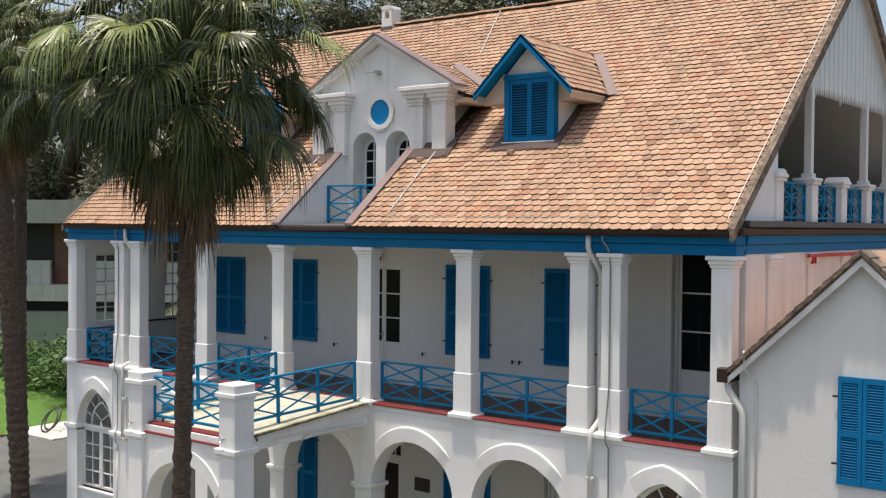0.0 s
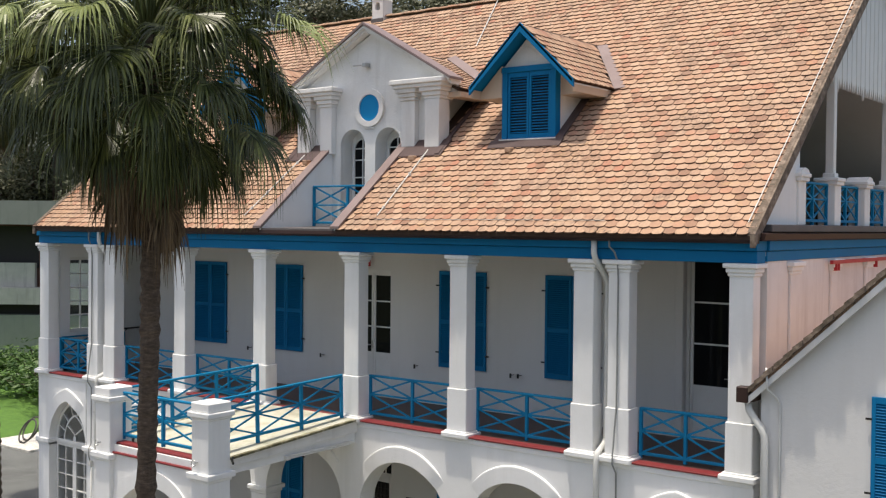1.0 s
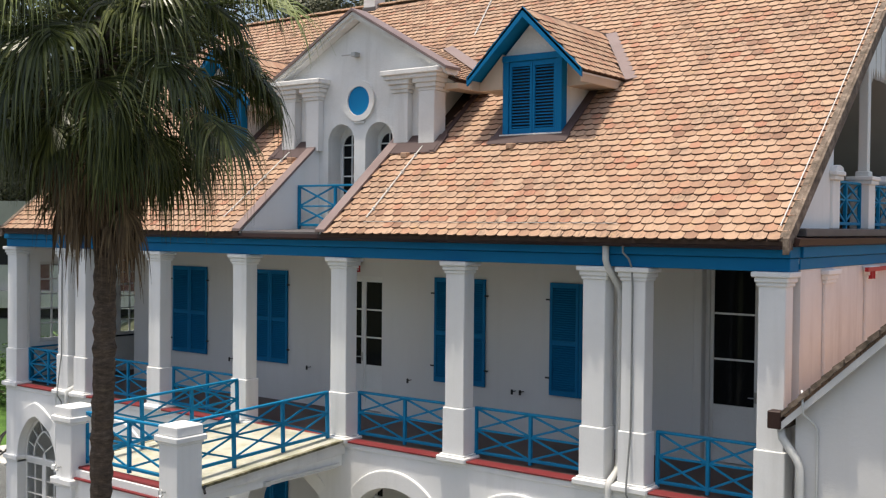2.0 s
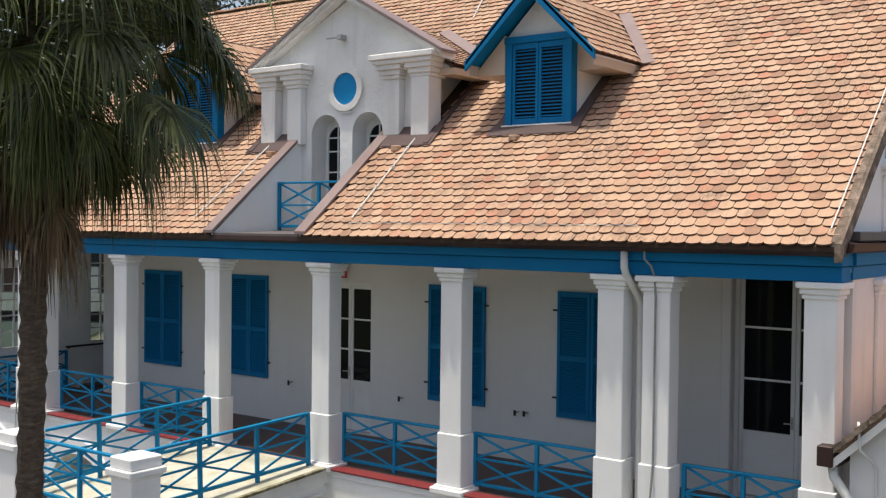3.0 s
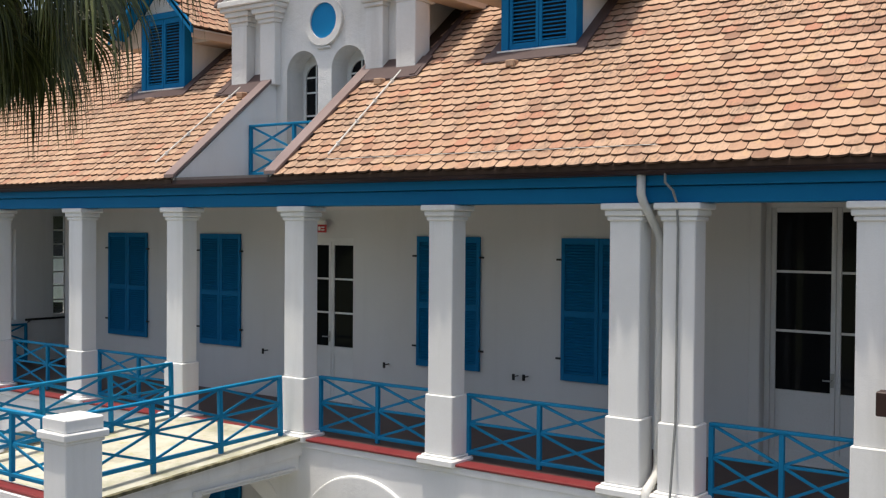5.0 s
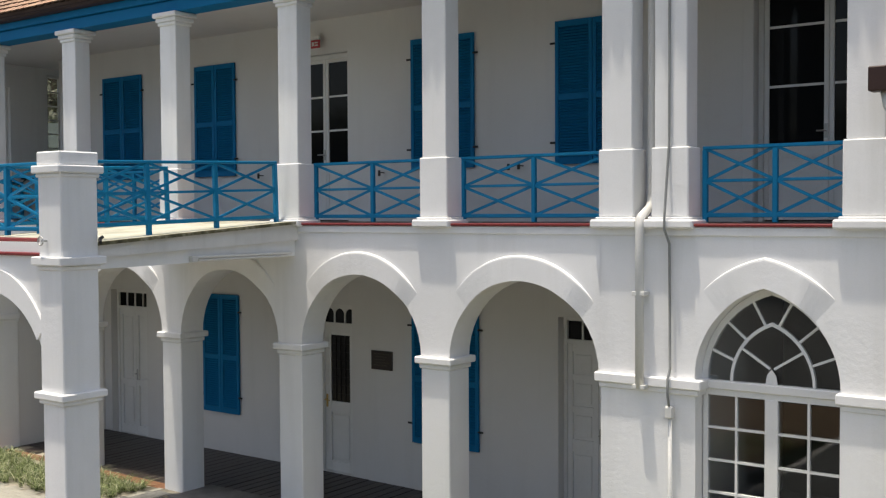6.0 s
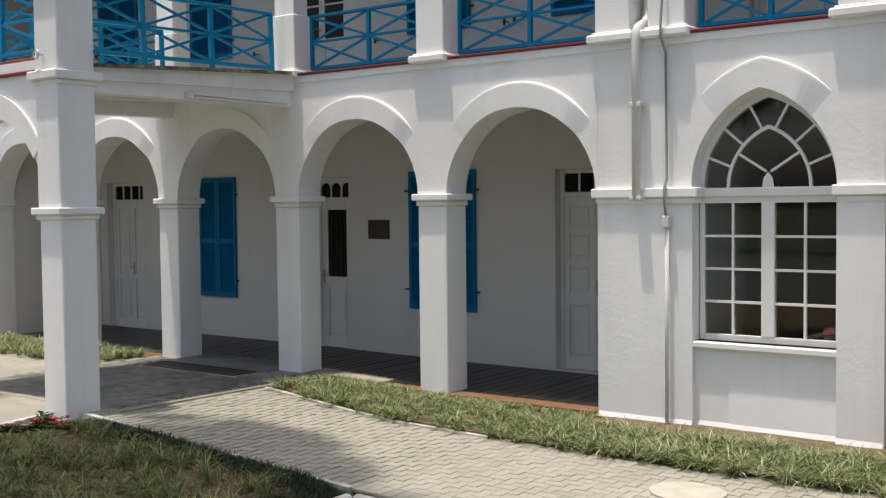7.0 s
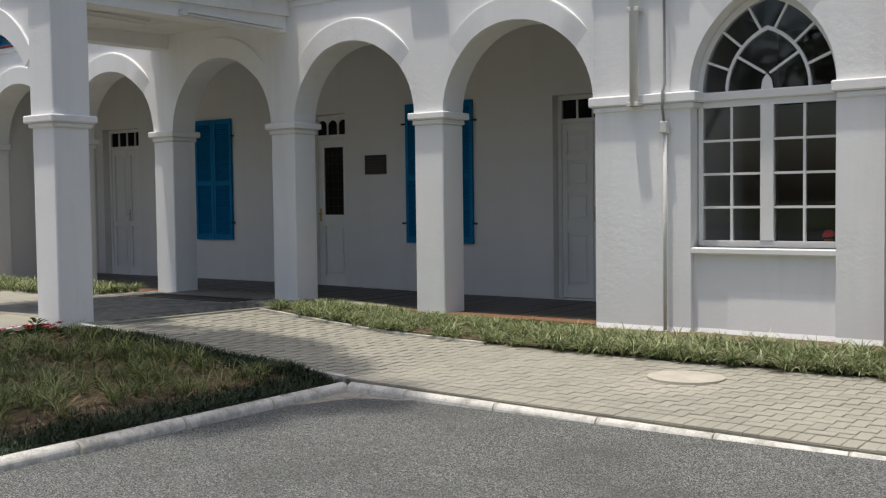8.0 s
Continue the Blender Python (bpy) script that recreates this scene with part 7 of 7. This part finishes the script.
TV, TF = tile_points()
TVN = np.array(TV)
tile_me = bpy.data.meshes.new("tile")
tile_me.from_pydata(TV, [], TF)
tile_me.materials.append(TILE)
tile_me.materials.append(TILE_EDGE)
EDGE_FACES = [0, 0] + [1] * 7
tile_me.polygons.foreach_set("material_index", EDGE_FACES)
rt = random.Random(77)


def blocked(x, y):
    """Where a dormer or the balcony takes the tile's place."""
    if SLOT[0] - 0.13 < x < SLOT[1] + 0.13 and y < G_Y + 0.1:
        return True
    z = roof_z(y)
    if abs(x - XG) < 1.80 and y > G_Y - 0.12 and z < RE:
        return True
    if abs(x - XG) < RS and z >= RE and z < RA - (RA - RE) * abs(x - XG) / RS - 0.05:
        return True
    for xc in (XD, 2 * XM - XD + 0.1):
        if abs(x - xc) < 0.54 and y > G_Y - 0.05 and z < 9.9:
            return True
        if abs(x - xc) < 1.1 and z >= 9.9 and z < 10.95 - 1.02 * abs(x - xc):
            return True
    return False


def lay(V, F, m):
    k = sum(len(a) for a in V)
    R = np.array(m.to_3x3())
    V.append(TVN @ R.T + np.array(m.translation))
    F.extend([tuple(i + k for i in f) for f in TF])


def flush(name, V, F, mat, parent, label):
    me = bpy.data.meshes.new(name)
    me.from_pydata(np.concatenate(V).tolist(), [], F)
    me.materials.append(mat)
    if mat is TILE_ISLAND:
        me.materials.append(TILE_EDGE)
        me.polygons.foreach_set("material_index", EDGE_FACES * len(V))
    return tagged(part(name, me, mat, parent), label, "", "", "stuff")


rows = int((RIDGE_Y - EAVE_Y) / math.cos(ANG) / TE) - 1
V, F, single = [], [], 0
for j in range(rows + 1):
    s = -0.035 + j * TE
    y, z = EAVE_Y + s * math.cos(ANG), EAVE_Z + s * math.sin(ANG)
    off = (j % 2) * TW / 2
    nx = int((VERGE_E - VERGE_W) / TW) + 1
    for i in range(nx):
        x = VERGE_W + 0.06 + i * TW + off
        if x > VERGE_E - 0.06 or blocked(x, y + 0.06):
            continue
        wob = 0.010 * noise.noise((x * 0.7, y * 0.7, 2.0))
        m = pose(x + rt.uniform(-0.004, 0.004), y, z + wob + 0.012, math.degrees(ANG) - 6.2 + rt.uniform(-1.2, 1.2), rt.uniform(-1.0, 1.0), rt.uniform(-1.3, 1.3)) @ Matrix.Translation((0, rt.uniform(-0.006, 0.006), 0))
        if x > 0.9 and j < 12 and single < 300:
            part("tile", tile_me, TILE, roof, "", False, m)
            single += 1
        else:
            lay(V, F, m)
flush("tile_field", V, F, TILE_ISLAND, roof, "rows of pale orange rounded terracotta tiles")
# mortar that closes the verges
for x0, x1 in ((VERGE_E - 0.085, VERGE_E - 0.004), (VERGE_W + 0.004, VERGE_W + 0.10)):
    part("verge_mortar", Geo().prism([(EAVE_Y, EAVE_Z + 0.001), (RIDGE_Y, RIDGE_Z + 0.001), (RIDGE_Y, RIDGE_Z + 0.055), (EAVE_Y, EAVE_Z + 0.055)], 0, x0, x1), VERGE, roof, "mossy verge mortar")
# ridge tiles
g = Geo()
n = int((VERGE_E - VERGE_W) / 0.34)
for i in range(n):
    x = VERGE_W + 0.34 * i
    pts = [(RIDGE_Y + 0.10 * math.cos(radians(a)), RIDGE_Z + 0.015 + 0.055 * math.sin(radians(a)) + 0.008 * (i % 2)) for a in range(0, 181, 30)]
    g.prism(pts, 0, x, x + 0.35)
tagged(part("ridge_tiles", g, TILE_ISLAND, roof), "rounded ridge tiles", "", "", "stuff")


def dormer_tiles(parent, xc, half, ze, za, y0, label):
    V, F = [], []
    for s in (1, -1):
        L = math.hypot(half, za - ze)
        ang = math.atan2(za - ze, half)
        for j in range(int((L - 0.22) / TE) + 1):
            d = -0.07 + j * TE
            xx, zz = half - d * math.cos(ang), ze + d * math.sin(ang)
            yend = EAVE_Y + (zz - EAVE_Z) / SLOPE - 0.02
            nn = int((yend - y0) / TW) + 1
            for i in range(nn):
                y = y0 + 0.07 + i * TW + (j % 2) * TW / 2
                if y > yend:
                    continue
                base = pose(xc + s * xx, y, zz + 0.008, 0, 0, 90 if s > 0 else -90)
                m = base @ pose(0, 0, 0, math.degrees(ang) - 5.0 + rt.uniform(-0.8, 0.8), rt.uniform(-1, 1), rt.uniform(-1.2, 1.2))
                lay(V, F, m)
    flush("dormer_tiles", V, F, TILE_ISLAND, parent, label)


dormer_tiles(gable, XG, RS, RE, RA, G_Y + 0.07, "small tiles on the gable roof")
dormer_tiles(dormer_e, XD, 1.05, 9.91, 10.95, 1.52, "small tiles on the dormer roof")
dormer_tiles(dormer_w, 2 * XM - XD + 0.2, 1.05, 9.91, 10.95, 1.52, "small tiles on the dormer roof")

# ---- paving ----
pavement = bpy.data.objects["pavement"]


def brick(b=0.004, h=0.03, L=0.1968, W=0.0968):
    return Geo().add([(-L / 2, -W / 2, -h), (L / 2, -W / 2, -h), (L / 2, W / 2, -h), (-L / 2, W / 2, -h),
                      (-L / 2, -W / 2, -b), (L / 2, -W / 2, -b), (L / 2, W / 2, -b), (-L / 2, W / 2, -b),
                      (-L / 2 + b, -W / 2 + b, 0), (L / 2 - b, -W / 2 + b, 0), (L / 2 - b, W / 2 - b, 0), (-L / 2 + b, W / 2 - b, 0)],
                     [(8, 9, 10, 11), (4, 5, 9, 8), (5, 6, 10, 9), (6, 7, 11, 10), (7, 4, 8, 11), (0, 1, 5, 4), (1, 2, 6, 5), (2, 3, 7, 6), (3, 0, 4, 7)])


bgeo = brick()
paver_me = bgeo.mesh("paver")
paver_me.materials.append(PAVER)
TVN, TF = np.array(bgeo.v), bgeo.f
V, F, single = [], [], 0


def put_brick(x, y, turn):
    global single
    z = ground_z(x, y) + rt.uniform(-0.0015, 0.0015)
    m = pose(x + rt.uniform(-0.001, 0.001), y + rt.uniform(-0.001, 0.001), z, rt.uniform(-0.3, 0.3), rt.uniform(-0.3, 0.3), turn + rt.uniform(-0.5, 0.5))
    if 2.4 < x < 6.2 and y < -2.55 and single < 300:
        part("paver", paver_me, PAVER, pavement, "", False, m)
        single += 1
    else:
        lay(V, F, m)


for i in range(150):
    if KERB_X + 0.02 + 0.1 * i - 4.0 < 9.5:
        put_brick(KERB_X + 0.02 + 0.1 * i - 4.0, KERB_Y + 0.155, 90)
U = 0.1
Y0 = KERB_Y + 0.258
for iy in range(0, 36):
    for ix in range(-85, 95):
        s = (ix - iy) % 4
        if s == 0:
            x, y, turn = (ix + 1) * U, Y0 + (iy + 0.5) * U, 0
        elif s == 2:
            x, y, turn = (ix + 0.5) * U, Y0 + iy * U, 90
        else:
            continue
        if y < Y0 + 0.03:
            lay(V, F, pose(x, Y0 + 0.05, ground_z(x, Y0 + 0.05)) @ Matrix.Diagonal((0.49, 1, 1, 1)))
            continue
        if y > -0.02 or x > 9.3:
            continue
        if x > -1.4 and y > grass_edge(x) - 0.09:
            continue
        if x < -4.7 and y > -1.15:
            continue
        if -4.62 < x < -1.38 and y > -3.0:
            continue
        put_brick(x, y, turn)
flush("paver_field", V, F, PAVER_ISLAND, pavement, "herringbone rows of concrete pavers")
# pavers under the porch in running rows, stained and darkened for its shade
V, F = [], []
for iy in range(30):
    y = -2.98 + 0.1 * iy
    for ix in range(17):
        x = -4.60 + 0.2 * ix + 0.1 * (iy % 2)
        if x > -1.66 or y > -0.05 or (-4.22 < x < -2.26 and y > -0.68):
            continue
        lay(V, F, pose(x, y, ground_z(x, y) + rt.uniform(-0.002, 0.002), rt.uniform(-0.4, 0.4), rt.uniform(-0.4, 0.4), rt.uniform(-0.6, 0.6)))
flush("porch_pavers", V, F, PAVER_SHADE, pavement, "stained grey pavers coloured darker for the porch's shade")
